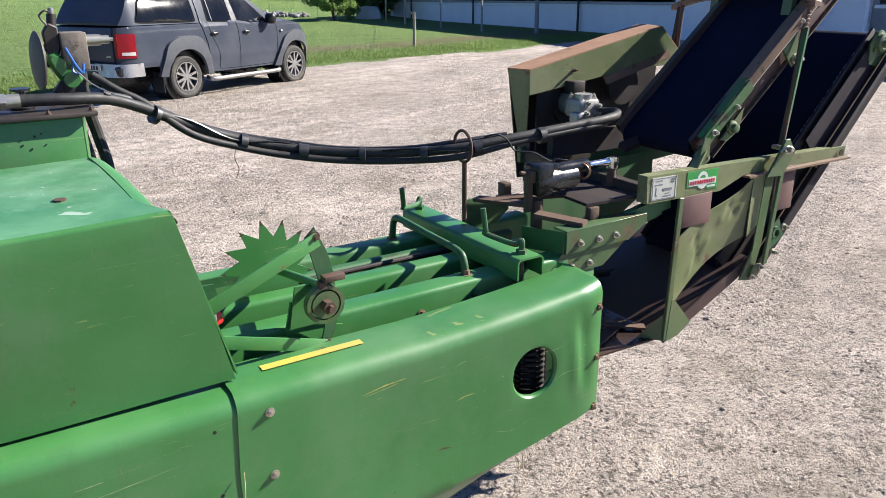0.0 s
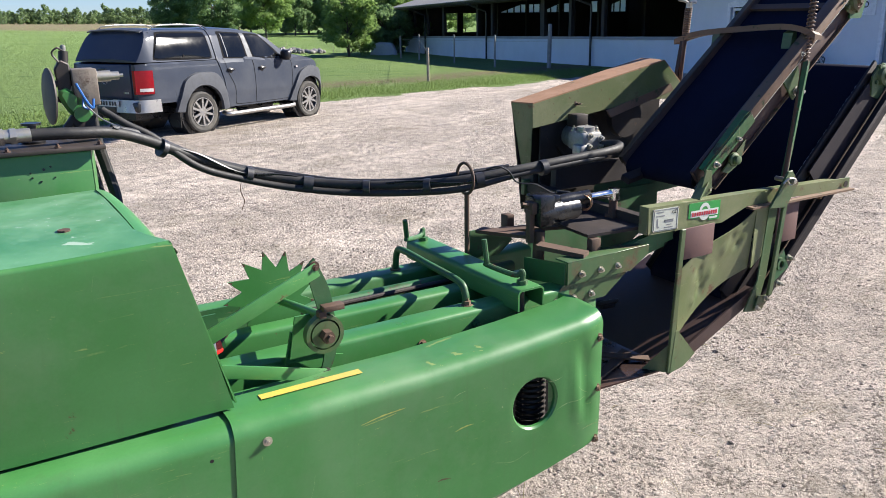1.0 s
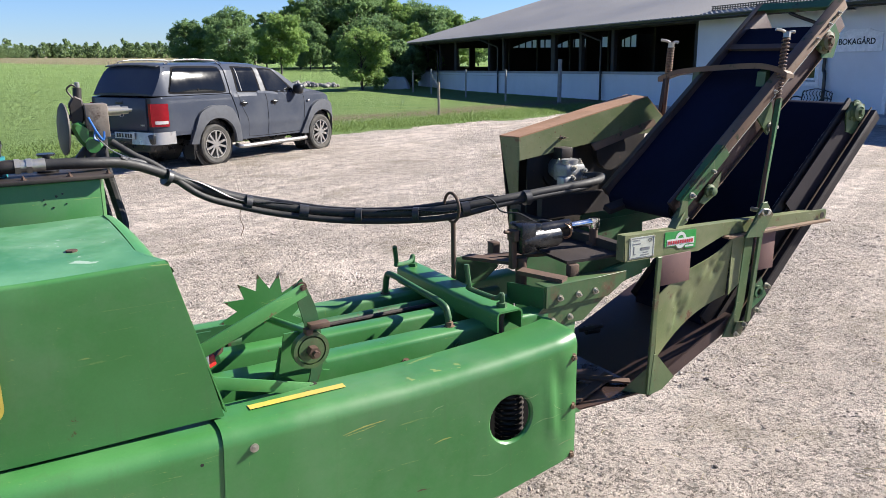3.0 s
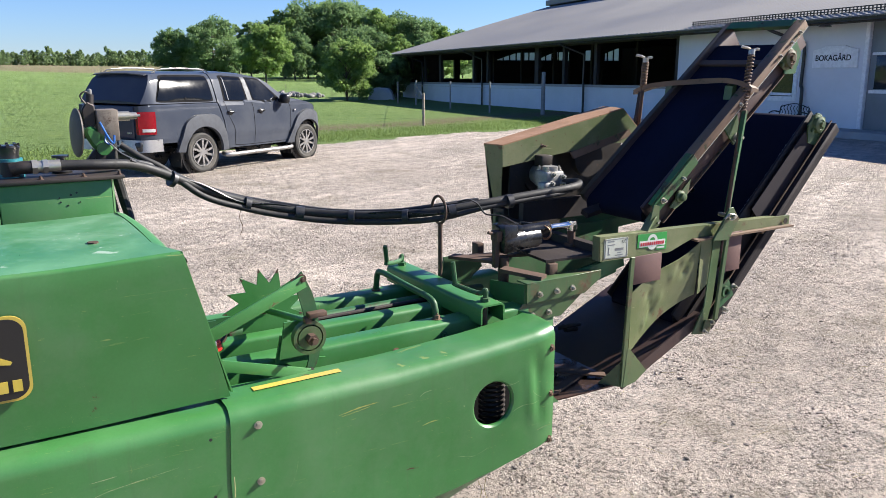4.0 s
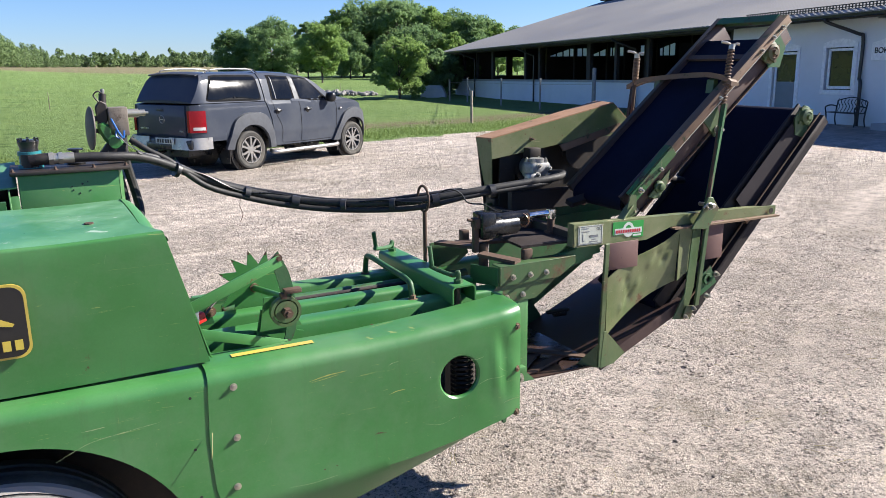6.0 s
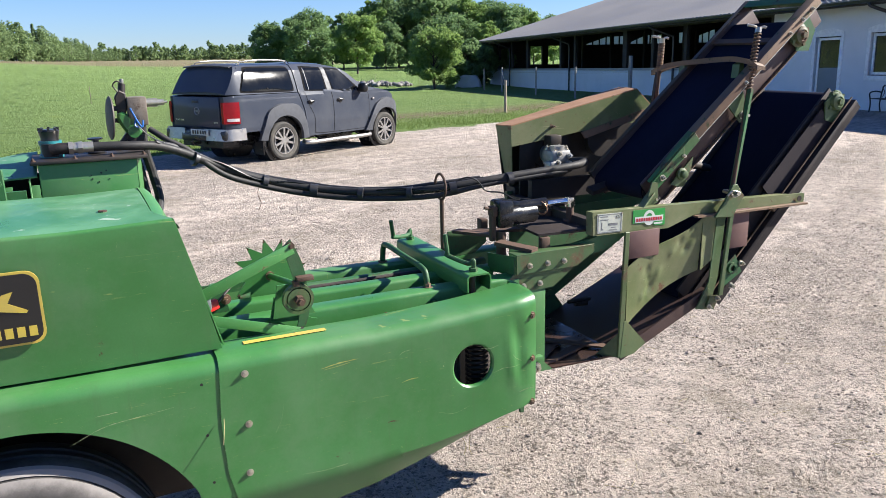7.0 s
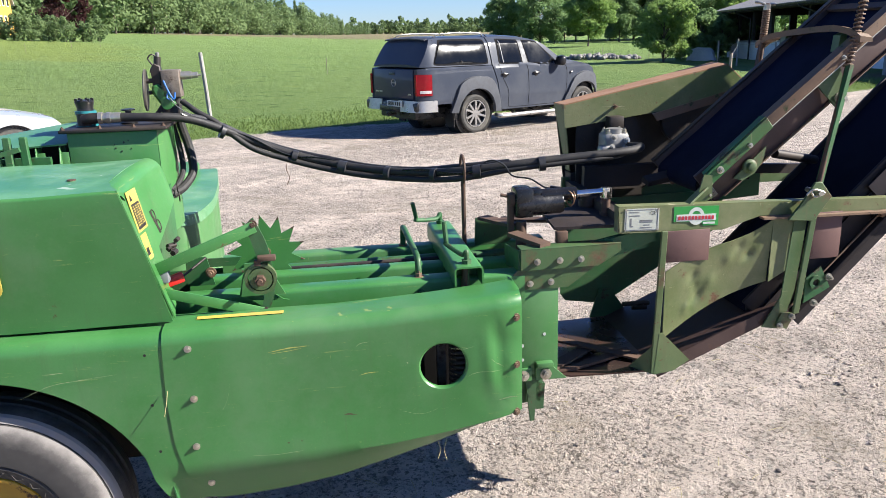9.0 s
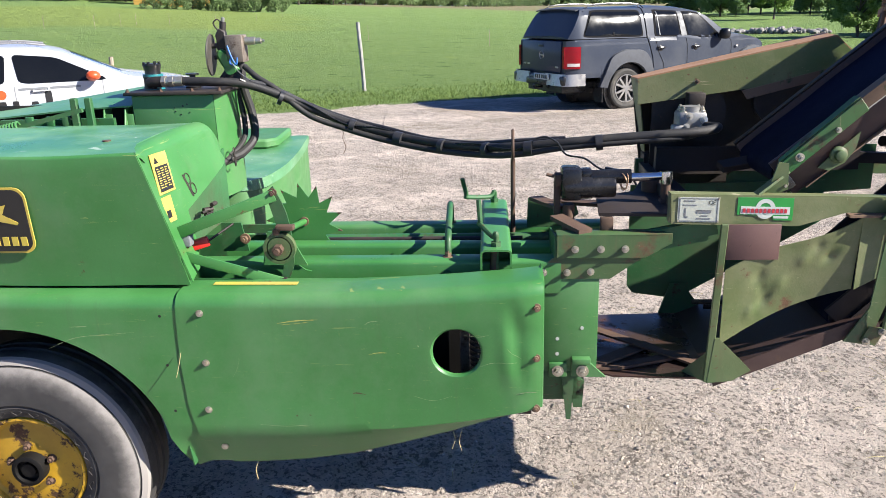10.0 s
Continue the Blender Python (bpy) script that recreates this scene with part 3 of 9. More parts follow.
    lump = tex_noise(nt, co, 38.0, 5.0, 0.75)
    h = math_node(nt, "ADD", math_node(nt, "MULTIPLY", big, 0.8), math_node(nt, "MULTIPLY", small, 0.4))
    h = math_node(nt, "ADD", h, math_node(nt, "MULTIPLY", sand, 1.1))
    h = math_node(nt, "ADD", h, math_node(nt, "MULTIPLY", math_node(nt, "ADD", mid, clods), 2.6))
    h = math_node(nt, "ADD", h, math_node(nt, "MULTIPLY", lump, math_node(nt, "ADD", 1.0, math_node(nt, "MULTIPLY", bare, 2.2))))
    h = math_node(nt, "ADD", h, math_node(nt, "MULTIPLY", math_node(nt, "ADD", blades, math_node(nt, "MULTIPLY", tuss, 2.0)), math_node(nt, "MULTIPLY", g, 3.0)))
    bump(nt, bs, h, 1.0, 0.032)
    return m


def axis_steps(lo, hi, fine_lo, fine_hi, step, grow):
    out = [fine_lo]
    while out[-1] < fine_hi:
        out.append(out[-1] + step)
    s = step
    while out[-1] < hi:
        s *= grow
        out.append(out[-1] + s)
    low = [fine_lo]
    s = step
    while low[-1] > lo:
        s *= grow
        low.append(low[-1] - s)
    return low[:0:-1] + out


NEAR = (-2.6, 5.2, 1.3, 7.6, 0.0195)


def crumbs(nx, ny):
    """Heights of the loose crumbs and clods on the gravel, in metres."""
    rng = np.random.default_rng(4)
    def soft(a, n):
        for _ in range(n):
            a = (a + np.roll(a, 1, 0) + np.roll(a, -1, 0) + np.roll(a, 1, 1) + np.roll(a, -1, 1)) / 5.0
        return a
    white = rng.random((ny, nx))
    broad = soft(rng.random((ny, nx)), 60)
    broad = (broad - broad.mean()) / broad.std()
    mid = soft(rng.random((ny, nx)), 4)
    mid = (mid - mid.mean()) / mid.std()
    share = np.clip(0.075 + 0.04 * broad, 0.015, 0.18)
    clod = np.where(white > 1.0 - share, rng.random((ny, nx)) ** 2.0, 0.0)
    return 0.0016 * mid + 0.0020 * soft(white, 1) * 2.0 + 0.022 * clod + 0.0025 * broad


def build_ground():
    def near(coarse, lo, hi, step):
        return [c for c in coarse if c < lo - 0.1] + [lo + step * k for k in range(int((hi - lo) / step) + 1)] + [c for c in coarse if c > hi + 0.1]
    xs = near(axis_steps(-2500, 2500, -16, 14, 0.5, 1.12), NEAR[0], NEAR[1], NEAR[4])
    ys = near(axis_steps(-600, 3500, -6, 34, 0.5, 1.12), NEAR[2], NEAR[3], NEAR[4])
    crumb = crumbs(len(xs), len(ys))
    verts, faces, grass, earth, crop = [], [], [], [], []
    for j, y in enumerate(ys):
        for i, x in enumerate(xs):
            z = ground_z(x, y)
            if NEAR[0] < x < NEAR[1] and NEAR[2] < y < NEAR[3]:
                z += float(crumb[j, i]) * min(1.0, 3.0 * min(x - NEAR[0], NEAR[1] - x, y - NEAR[2], (NEAR[3] - y) * 0.4))
            if abs(x) < 16 and y < 30:
                z += 0.018 * noise.noise(Vector((x * 0.7, y * 0.7, 0))) * min(1.0, max(abs(x - 0.3) + abs(y - 2.5) - 2.5, 0.15))
            verts.append((x, y, z))
            d = edge_distance(x, y)
            if y < -2 and x > -14:
                d = min(d, -1)
            grass.append(min(max(0.5 + d * 0.45, 0.0), 1.0))
            e = math.exp(-((d - 4.4) / 1.4) ** 2) * min(1.0, max(0.0, (x + 6.5) / 1.5)) * (1.0 if x < 9 and y > 20 else 0.0)
            far, turn = math.hypot(x, y), math.degrees(math.atan2(x, y))
            if -45 < turn < -15 and y > 0:
                e = max(e, min(max((far - 185) / 12, 0.0), 1.0))
            if -90 < turn < -46 and 62 < far < 118:
                crop.append(1.0)
            else:
                crop.append(0.0)
            earth.append(min(e, 1.0))
    n = len(xs)
    for j in range(len(ys) - 1):
        for i in range(n - 1):
            a = j * n + i
            faces.append((a, a + 1, a + n + 1, a + n))
    me = bpy.data.meshes.new("ground")
    me.from_pydata(verts, [], faces)
    for name, vals in (("grass", grass), ("earth", earth), ("crop", crop)):
        at = me.attributes.new(name, "FLOAT", "POINT")
        at.data.foreach_set("value", vals)
    for p in me.polygons:
        p.use_smooth = True
    me.materials.append(M_GROUND)
    return tagged(new("ground", me), "pale gravel yard running into a grazed green pasture", "ground", kind="structure")


M_GROUND = ground_material()
build_ground()


# ---- tyre tracks pressed into the gravel ----
def track(path, width, name, label, lugs):
    """Ridges left between a tyre's treads: long ribs, or rows of slanted lugs."""
    bm = bmesh.new()
    pts = smooth_path([(x, y, 0) for x, y in path], 12)
    rng = random.Random(len(path) * 7)
    def ground(p):
        n = 0.018 * noise.noise(Vector((p.x * 0.7, p.y * 0.7, 0))) * min(1.0, max(abs(p.x - 0.3) + abs(p.y - 2.5) - 2.5, 0.15))
        return Vector((p.x, p.y, ground_z(p.x, p.y) + n - 0.002))
    def ridge(a, b, w, h):
        d = (b - a).normalized()
        n = Vector((-d.y, d.x, 0)) * w * 0.5
        v = [bm.verts.new(ground(q)) for q in (a - n, a + n, b + n, b - n)]
        t0, t1 = ground(a + d * w * 0.3) + Vector((0, 0, h)), ground(b - d * w * 0.3) + Vector((0, 0, h))
        t0, t1 = bm.verts.new(t0), bm.verts.new(t1)
        for f in ((v[0], v[3], t1, t0), (v[1], t0, t1, v[2]), (v[0], t0, v[1]), (v[3], v[2], t1)):
            bm.faces.new(f)
    for i in range(len(pts) - 1):
        a, b = pts[i], pts[i + 1]
        d = (b - a).normalized()
        n = Vector((-d.y, d.x, 0))
        if lugs:
            steps = max(1, int((b - a).length / 0.085))
            for k in range(steps):
                c = a + (b - a) * (k / steps)
                for s in (-1, 1):
                    if rng.random() < 0.16:
                        continue
                    e = n * s * width
                    ridge(c + e * 0.06, c + e * 0.50 + d * 0.06, 0.036, rng.uniform(0.0035, 0.007))
        else:
            for k in range(6):
                if rng.random() < 0.12:
                    continue
                o = n * (width * (k / 5 - 0.5)) + n * rng.uniform(-0.004, 0.004)
                ridge(a + o, b + o, 0.028, rng.uniform(0.004, 0.007))
    ob = part(name, bm, M_GROUND)
    return tagged(ob, label, "tyre track", kind="stuff")


track([(7.6, 17.6), (6.55, 14.6), (5.75, 12.4), (4.95, 10.5), (4.1, 9.1)], 0.22, "tyre_track", "ribbed car tyre track pressed into pale gravel", False)
track([(6.25, 15.95), (5.72, 13.83), (5.05, 11.77), (4.33, 9.98), (3.82, 8.98), (3.30, 8.2)], 0.22, "tyre_track", "ribbed car tyre track pressed into pale gravel", False)
track([(4.35, 7.9), (3.55, 6.9), (2.95, 5.9), (2.58, 5.05), (2.32, 4.55)], 0.36, "tyre_track", "lugged tractor tyre track pressed into gravel", True)


# ---- the baler: u runs along the machine towards its chute, v away from the near side, z up ----
BALER_M = pose(-0.445, 1.46, 0.0, 0, 0, 33.0)
baler = thing("hay_baler", "green small square hay baler with faded sheet covers on gravel", "baler", BALER_M)

TOP = [(-2.0, 0.945), (0.0, 0.928), (0.5, 0.924), (0.65, 0.929), (0.82, 0.938), (1.03, 0.954), (1.1, 0.957)]
ROLL = 0.042
BOTTOM = [(0.0, 0.318), (0.10, 0.320), (0.27, 0.332), (0.45, 0.355), (0.62, 0.392), (0.79, 0.435), (0.95, 0.485), (1.1, 0.525)]
BEND = [(0.0, 0.47), (0.36, 0.475), (0.65, 0.49), (0.85, 0.515), (1.1, 0.56)]


def dents(u, z):
    """Knocks in the side sheet."""
    d = 0.0
    for cu, cz, r, k in ((1.04, 0.80, 0.035, 0.006), (0.98, 0.63, 0.05, 0.003)):
        d += k * math.exp(-((u - cu) ** 2 + (z - cz) ** 2) / (r * r))
    crease = 1.005 + 0.10 * (0.86 - z)
    d += 0.008 * math.exp(-((u - crease) / 0.020) ** 2) * math.exp(-((z - 0.76) / 0.12) ** 4)
    d -= 0.004 * math.exp(-((u - crease + 0.035) / 0.018) ** 2) * math.exp(-((z - 0.74) / 0.10) ** 4)
    return d


def side_bow(u, z):
    """The side sheet is not quite flat."""
    return 0.006 * math.sin((u + 0.1) * 3.0) * math.sin(max(z - 0.45, 0) * 6.0) + 0.0022 * noise.noise(Vector((u * 4, z * 4, 3))) + 0.0003 * noise.noise(Vector((u * 15, z * 15, 7))) + dents(u, z)


HOLE_U, HOLE_Z, HOLE_R = 0.835, 0.742, 0.077


def shield_left(z):
    """The left edge of the rear shield: upright, then sweeping back at the foot."""
    return ease([(0.30, 0.10), (0.335, 0.088), (0.43, 0.03), (0.56, 0.0), (0.72, -0.008), (0.95, 0.002)], z)


def rear_shield():
    bm = bmesh.new()
    # profile rows: lower return, side, rolled top
    def row(u0, k):
        """Point at station u0 (0 to 1.09) and row k."""
        zt, zb, zd = ease(TOP, u0), ease(BOTTOM, u0), ease(BEND, u0)
        end = max(0.0, (u0 - 1.0) / 0.09)
        if k < 4:
            f = k / 4
            z = zb + (zd - zb) * f
            v = 0.078 * (1 - f) ** 1.1
        elif k < 20:
            f = (k - 4) / 16
            z = zd + (zt - ROLL - zd) * f
            v = 0.0
        elif k <= 28:
            a = (k - 20) / 8 * math.pi / 2
            z = zt - ROLL + ROLL * math.sin(a)
            v = ROLL - ROLL * math.cos(a)
        elif k == 29:
            z, v = zt + 0.003, 0.115
        elif k == 30:
            z, v = zt - 0.006, 0.172
        else:
            z, v = zt - 0.035, 0.176
        lo = shield_left(z)
        u = lo + (1.09 - lo) * (u0 / 1.09)
        v += side_bow(u, z) + 0.018 * end ** 2
        return Vector((u, v, z))
    us = span(0, 1.09, 72)
    g = [[None] * 32 for _ in us]
    for i, u0 in enumerate(us):
        for k in range(32):
            g[i][k] = bm.verts.new(row(u0, k))
    half = 0.10
    skip = set()
    for i in range(len(us) - 1):
        for k in range(31):
            c = (g[i][k].co + g[i + 1][k + 1].co) / 2
            if abs(c.x - HOLE_U) < half and abs(c.z - HOLE_Z) < half and 4 <= k < 20:
                skip.add((i, k))
                continue
            bm.faces.new((g[i][k], g[i + 1][k], g[i + 1][k + 1], g[i][k + 1]))
    # the round inspection hole
    i0, i1 = min(s[0] for s in skip), max(s[0] for s in skip) + 1
    k0, k1 = min(s[1] for s in skip), max(s[1] for s in skip) + 1
    loop = [g[i][k0] for i in range(i0, i1)] + [g[i1][k] for k in range(k0, k1)] + [g[i][k1] for i in range(i1, i0, -1)] + [g[i0][k] for k in range(k1, k0, -1)]
    prev = loop
    for r, dv in ((HOLE_R + 0.012, 0.0), (HOLE_R + 0.002, 0.001), (HOLE_R - 0.003, 0.006), (HOLE_R - 0.004, 0.014)):
        ring = []
        for v in loop:
            a = math.atan2(v.co.z - HOLE_Z, v.co.x - HOLE_U)
            p = Vector((HOLE_U + r * math.cos(a), 0, HOLE_Z + r * math.sin(a)))
            p.y = side_bow(p.x, p.z) + dv
            ring.append(bm.verts.new(p))
        for i in range(len(loop)):
            j = (i + 1) % len(loop)
            bm.faces.new((prev[i], prev[j], ring[j], ring[i]))
        prev = ring
    # the folded end lip
    last = [bm.verts.new(Vector((1.094, v.co.y + 0.03, v.co.z))) for v in g[-1]]
    for a in range(len(last) - 1):
        bm.faces.new((g[-1][a], last[a], last[a + 1], g[-1][a + 1]))
    return bm


shield = part("rear_shield", rear_shield(), M_GREEN, baler, "glossy green rear side shield with a round hole", thick=0.002)


def fender():
    bm = bmesh.new()
    CU, CZ, R = -0.56, 0.30, 0.52
    us = span(-2.2, 0.100, 120)
    rows = 26
    prev = None
    for u in us:
        dx = abs(u - CU)
        low = CZ + math.sqrt(max(R * R - dx * dx, 0)) if dx < R else (0.325 if u > CU else 0.42)
        if u > -0.085:
            low = ease([(-0.085, 0.475), (-0.021, 0.319), (0.1, 0.321)], u)
        zt = ease(TOP, u) - 0.004
        col = []
        for k in range(rows):
            if k < 16:
                z = low + (zt - ROLL - low) * k / 16
                v = 0.0030
            elif k <= 23:
                a = (k - 16) / 7 * math.pi / 2
                z, v = zt - ROLL + (ROLL - 0.002) * math.sin(a), 0.0030 + ROLL - ROLL * math.cos(a)
            else:
                z, v = zt - 0.002 * (k - 23), 0.070 + 0.04 * (k - 23)
            if z < 0.472 and u > -0.2:
                v += 0.060 * min((0.472 - z) / 0.115, 1.3) ** 1.1 * min(1.0, max(0.0, (u + 0.09) / 0.11))
            col.append(bm.verts.new(Vector((u, v + (0.4 + 0.6 * max(0.0, min(1.0, (u + 0.12) / 0.12))) * side_bow(u, z), z))))
        if prev:
            for k in range(rows - 1):
                bm.faces.new((prev[k], col[k], col[k + 1], prev[k + 1]))
        prev = col
    return bm


part("fender", fender(), M_GREEN, baler, "green front side panel arched over the wheel", thick=0.002)

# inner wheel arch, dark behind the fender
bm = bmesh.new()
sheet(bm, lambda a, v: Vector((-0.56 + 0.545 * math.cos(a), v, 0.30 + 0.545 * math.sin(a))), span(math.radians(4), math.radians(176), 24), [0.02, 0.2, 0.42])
part("wheel_arch", bm, M_GREEN_DARK, baler, "dark green inner wheel arch", thick=0.004)
bm = bmesh.new()
box(bm, -2.1, 1.08, 0.43, 0.46, 0.30, 0.86)
part("inner_frame", bm, M_DARKSTEEL, baler)
# Added black panels stand in for the unlit space behind the hole
bm = bmesh.new()
box(bm, 0.10, 1.06, 0.215, 0.225, 0.50, 0.885)
box(bm, 0.10, 1.06, 0.06, 0.215, 0.545, 0.555)
part("chamber_shade_panel", bm, M_GREASE_SHADE, baler)

# shield bolts
for u, z in ((0.072, 0.872), (0.072, 0.709), (0.062, 0.55), (0.088, 0.405)):
    part("shield_bolt", hexbolt((u, side_bow(u, z) - 0.001 + (0.028 if z < 0.45 else 0.0), z), (0, -1, 0), 0.0075, 0.005), M_ZINC, baler)
for z in (0.882, 0.722, 0.556):
    part("shield_bolt", hexbolt((1.07, 0.010, z), (0, -1, 0), 0.009, 0.008), M_OLIVE_RUST, baler)
for u, z in ((-0.052, 0.862), (-0.05, 0.70), (-0.045, 0.545), (-0.02, 0.40)):
    bm = bmesh.new()
    y = 0.0030 + 0.4 * side_bow(u, z) + (0.026 if z < 0.45 else 0.0)
    cyl(bm, (u, y + 0.001, z), (u, y - 0.0014, z), 0.0045, seg=12)
    part("bolt_hole", bm, M_BLACK, baler)

# yellow strip on the shield's shoulder
bm = bmesh.new()
sheet(bm, lambda u, v: Vector((u, v + side_bow(u, 0.9), ease(TOP, u) + 0.0055)), span(0.092, 0.352, 12), span(0.082, 0.108, 3))
part("yellow_strip", bm, M_YELLOW, baler, "yellow adhesive strip")

# straw caught in the seam
bm = bmesh.new()
tube(bm, smooth_path([(0.0, -0.004, 0.745), (-0.004, -0.016, 0.715), (-0.012, -0.03, 0.675)], 4), 0.0009, 6)
part("straw", bm, M_STRAW, baler)
for path in ([(0.815, 0.055, 0.452), (0.822, 0.045, 0.425), (0.812, 0.040, 0.395)], [(0.845, 0.055, 0.458), (0.835, 0.045, 0.42), (0.842, 0.042, 0.388)], [(0.18, 0.06, 0.330), (0.172, 0.05, 0.305), (0.176, 0.05, 0.270)]):
    bm = bmesh.new()
    tube(bm, smooth_path(path, 4), 0.0011, 5)
    part("straw", bm, M_STRAW, baler)


# scrapes in the paint of the side sheets
def scrape(pts, width, material, y=None):
    """A ragged scrape along (u, z) points."""
    bm = bmesh.new()
    path = smooth_path([(u, 0, z) for u, z in pts], 8)
    g = []
    for i, p in enumerate(path):
        f = i / (len(path) - 1)
        w = width * (0.25 + 0.75 * math.sin(math.pi * f) ** 0.5) * random.uniform(0.35, 1.0)
        v = (side_bow(p.x, p.z) if y is None else y + 0.071 * (1.337 - p.z)) - 0.0016
        g.append((bm.verts.new((p.x, v, p.z - w)), bm.verts.new((p.x, v, p.z + w * random.uniform(0.2, 1.0)))))
    for a, b in zip(g, g[1:]):
        bm.faces.new((a[0], b[0], b[1], a[1]))
    part("paint_scrape", bm, material, baler)


for pts, w, mt in (([(0.303, 0.838), (0.36, 0.846), (0.426, 0.849)], 0.0024, M_SCRATCH_YELLOW), ([(0.31, 0.833), (0.36, 0.837), (0.40, 0.842)], 0.0014, M_SCRATCH_YELLOW),
                   ([(0.571, 0.736), (0.60, 0.742), (0.629, 0.742)], 0.0018, M_SCRATCH_YELLOW), ([(0.565, 0.833), (0.58, 0.842), (0.605, 0.845)], 0.0016, M_SCRATCH),
                   ([(0.905, 0.70), (0.95, 0.712), (1.022, 0.709)], 0.0011, M_SCRATCH), ([(0.985, 0.758), (1.0, 0.74), (1.03, 0.72)], 0.0012, M_SCRATCH),
                   ([(1.012, 0.608), (1.05, 0.616), (1.076, 0.615)], 0.0022, M_SCRATCH), ([(0.516, 0.607), (0.53, 0.609), (0.557, 0.603)], 0.0028, M_RUST), ([(0.376, 0.534), (0.383, 0.533)], 0.003, M_RUST),
                   ([(0.335, 0.531), (0.342, 0.531)], 0.003, M_RUST), ([(0.719, 0.766), (0.724, 0.763)], 0.004, M_SCRATCH), ([(0.86, 0.80), (0.90, 0.795), (0.93, 0.80)], 0.001, M_SCRATCH),
                   ([(0.15, 0.66), (0.17, 0.70), (0.18, 0.75)], 0.0009, M_SCRATCH), ([(0.70, 0.60), (0.76, 0.585), (0.82, 0.60)], 0.0009, M_SCRATCH), ([(0.22, 0.50), (0.30, 0.495), (0.38, 0.50)], 0.001, M_SCRATCH),
                   ([(-0.41, 0.76), (-0.324, 0.794), (-0.239, 0.804), (-0.135, 0.812)], 0.0011, M_SCRATCH), ([(-0.34, 0.83), (-0.28, 0.832)], 0.0016, M_SCRATCH)):
    scrape(pts, w, mt)
for pts, w, mt in (([(-0.238, 1.242), (-0.232, 1.27), (-0.225, 1.302)], 0.0012, M_SCRATCH), ([(-0.47, 1.286), (-0.43, 1.281), (-0.392, 1.268)], 0.0009, M_SCRATCH), ([(-0.299, 0.992), (-0.288, 1.022)], 0.0016, M_RUST),
                   ([(-0.486, 0.965), (-0.477, 0.966)], 0.003, M_RUST), ([(-0.20, 1.05), (-0.15, 1.056)], 0.0012, M_SCRATCH), ([(-0.36, 1.10), (-0.33, 1.16)], 0.0008, M_SCRATCH)):
    scrape(pts, w, mt, 0.0465)


# ---- hood over the knotters ----
def hood(k0, k1):
    """The hood sheet between two rows of its section."""
    bm = bmesh.new()
    def right_edge(z):
        return 0.036 + (z - 0.93) * -0.27
    def section(u, w):
        """Across the hood at u: rows from the near foot over the top to the far edge."""
        zt = 1.345 + 0.006 * math.sin(u * 4)
        pts = []
        for k in range(10):
            z = 0.936 + (zt - 0.008 - 0.936) * k / 9
            pts.append((0.075 - 0.028 * k / 9, z))
        for k in range(1, 5):
            a = k / 4 * math.pi / 2
            pts.append((0.047 + 0.008 - 0.008 * math.cos(a), zt - 0.008 + 0.008 * math.sin(a)))
        for k in range(1, 12):
            f = k / 11
            pts.append((0.055 + 0.612 * f, zt + 0.012 * math.sin(f * math.pi)))
        for k in range(1, 6):
            a = k / 5 * math.pi / 2
            pts.append((0.667 + 0.07 * math.sin(a), zt - 0.07 + 0.07 * math.cos(a)))
        pts.append((0.742, zt - 0.18))
        return pts
    us = span(-1.9, 0.0, 30)
    prev = None
    for i, u in enumerate(us):
        col = []
        for v, z in section(u, 0)[k0:k1]:
            uu = u
            if u > -0.5:
                f = (u + 0.5) / 0.5
                uu = -0.5 + f * (0.5 + right_edge(z) - 0.045 * min(max((v - 0.06) / 0.08, 0.0), 1.0))
            col.append(bm.verts.new(Vector((uu, v + 0.002 * noise.noise(Vector((uu * 4, v * 4, z * 4))), z + 0.003 * noise.noise(Vector((uu * 3, v * 5, 1)))))))
        if prev:
            for k in range(len(col) - 1):
                bm.faces.new((prev[k], col[k], col[k + 1], prev[k + 1]))
        prev = col
    return bm


hood_side = part("hood", hood(0, 14), M_GREEN, baler, "plain green sheet-metal hood", thick=0.004)
part("hood_top", hood(13, None), M_GREEN_FADED_SHEEN, hood_side, "chalky hood top paled by wear and painted sky sheen, with a rust spot", thick=0.004)

# end cover of the hood: rolls over from the top, cut away below
def hood_end(a, b):
    """a runs across from the near edge, b down from the top."""
    zt = 1.345 + 0.012 * math.sin(math.pi * a) - 0.055 * max(0.0, (a - 0.86) / 0.14) ** 2
    roll = 0.045 * min(a / 0.12, 1.0)
    low = ease([(0.0, 0.945), (0.16, 0.955), (0.24, 1.03), (0.27, 1.125), (0.62, 1.160), (1.0, 1.200)], a)
    if b < 0.25:
        t = b / 0.25 * math.pi / 2
        u, z = -0.076 - roll + roll * math.sin(t), zt - roll + roll * math.cos(t)
    else:
        z = (zt - roll) + (low - (zt - roll)) * (b - 0.25) / 0.75
        u = -0.076 + (zt - roll - z) * 0.27
    v0 = 0.0475 + 0.028 * min(max((1.337 - z) / 0.392, 0.0), 1.0)
    return V(u, v0 + (0.738 - v0) * a, z)


bm = bmesh.new()
sheet(bm, hood_end, span(0, 1, 40), span(0, 1, 24))
part("hood_end", bm, M_GREEN, baler, "green hood end plate", thick=0.004)
bm = bmesh.new()
cyl(bm, (-0.247, 0.23, 1.352), (-0.247, 0.23, 1.3565), 0.013, seg=10)
part("rusty_bolt", bm, M_RUST, baler)
# dark slit at the front top corner
bm = bmesh.new()
prism(bm, [(-0.105, 0.052, 1.343), (-0.068, 0.064, 1.325), (-0.062, 0.070, 1.312), (-0.088, 0.060, 1.335)], (0.003, -0.004, 0.003))
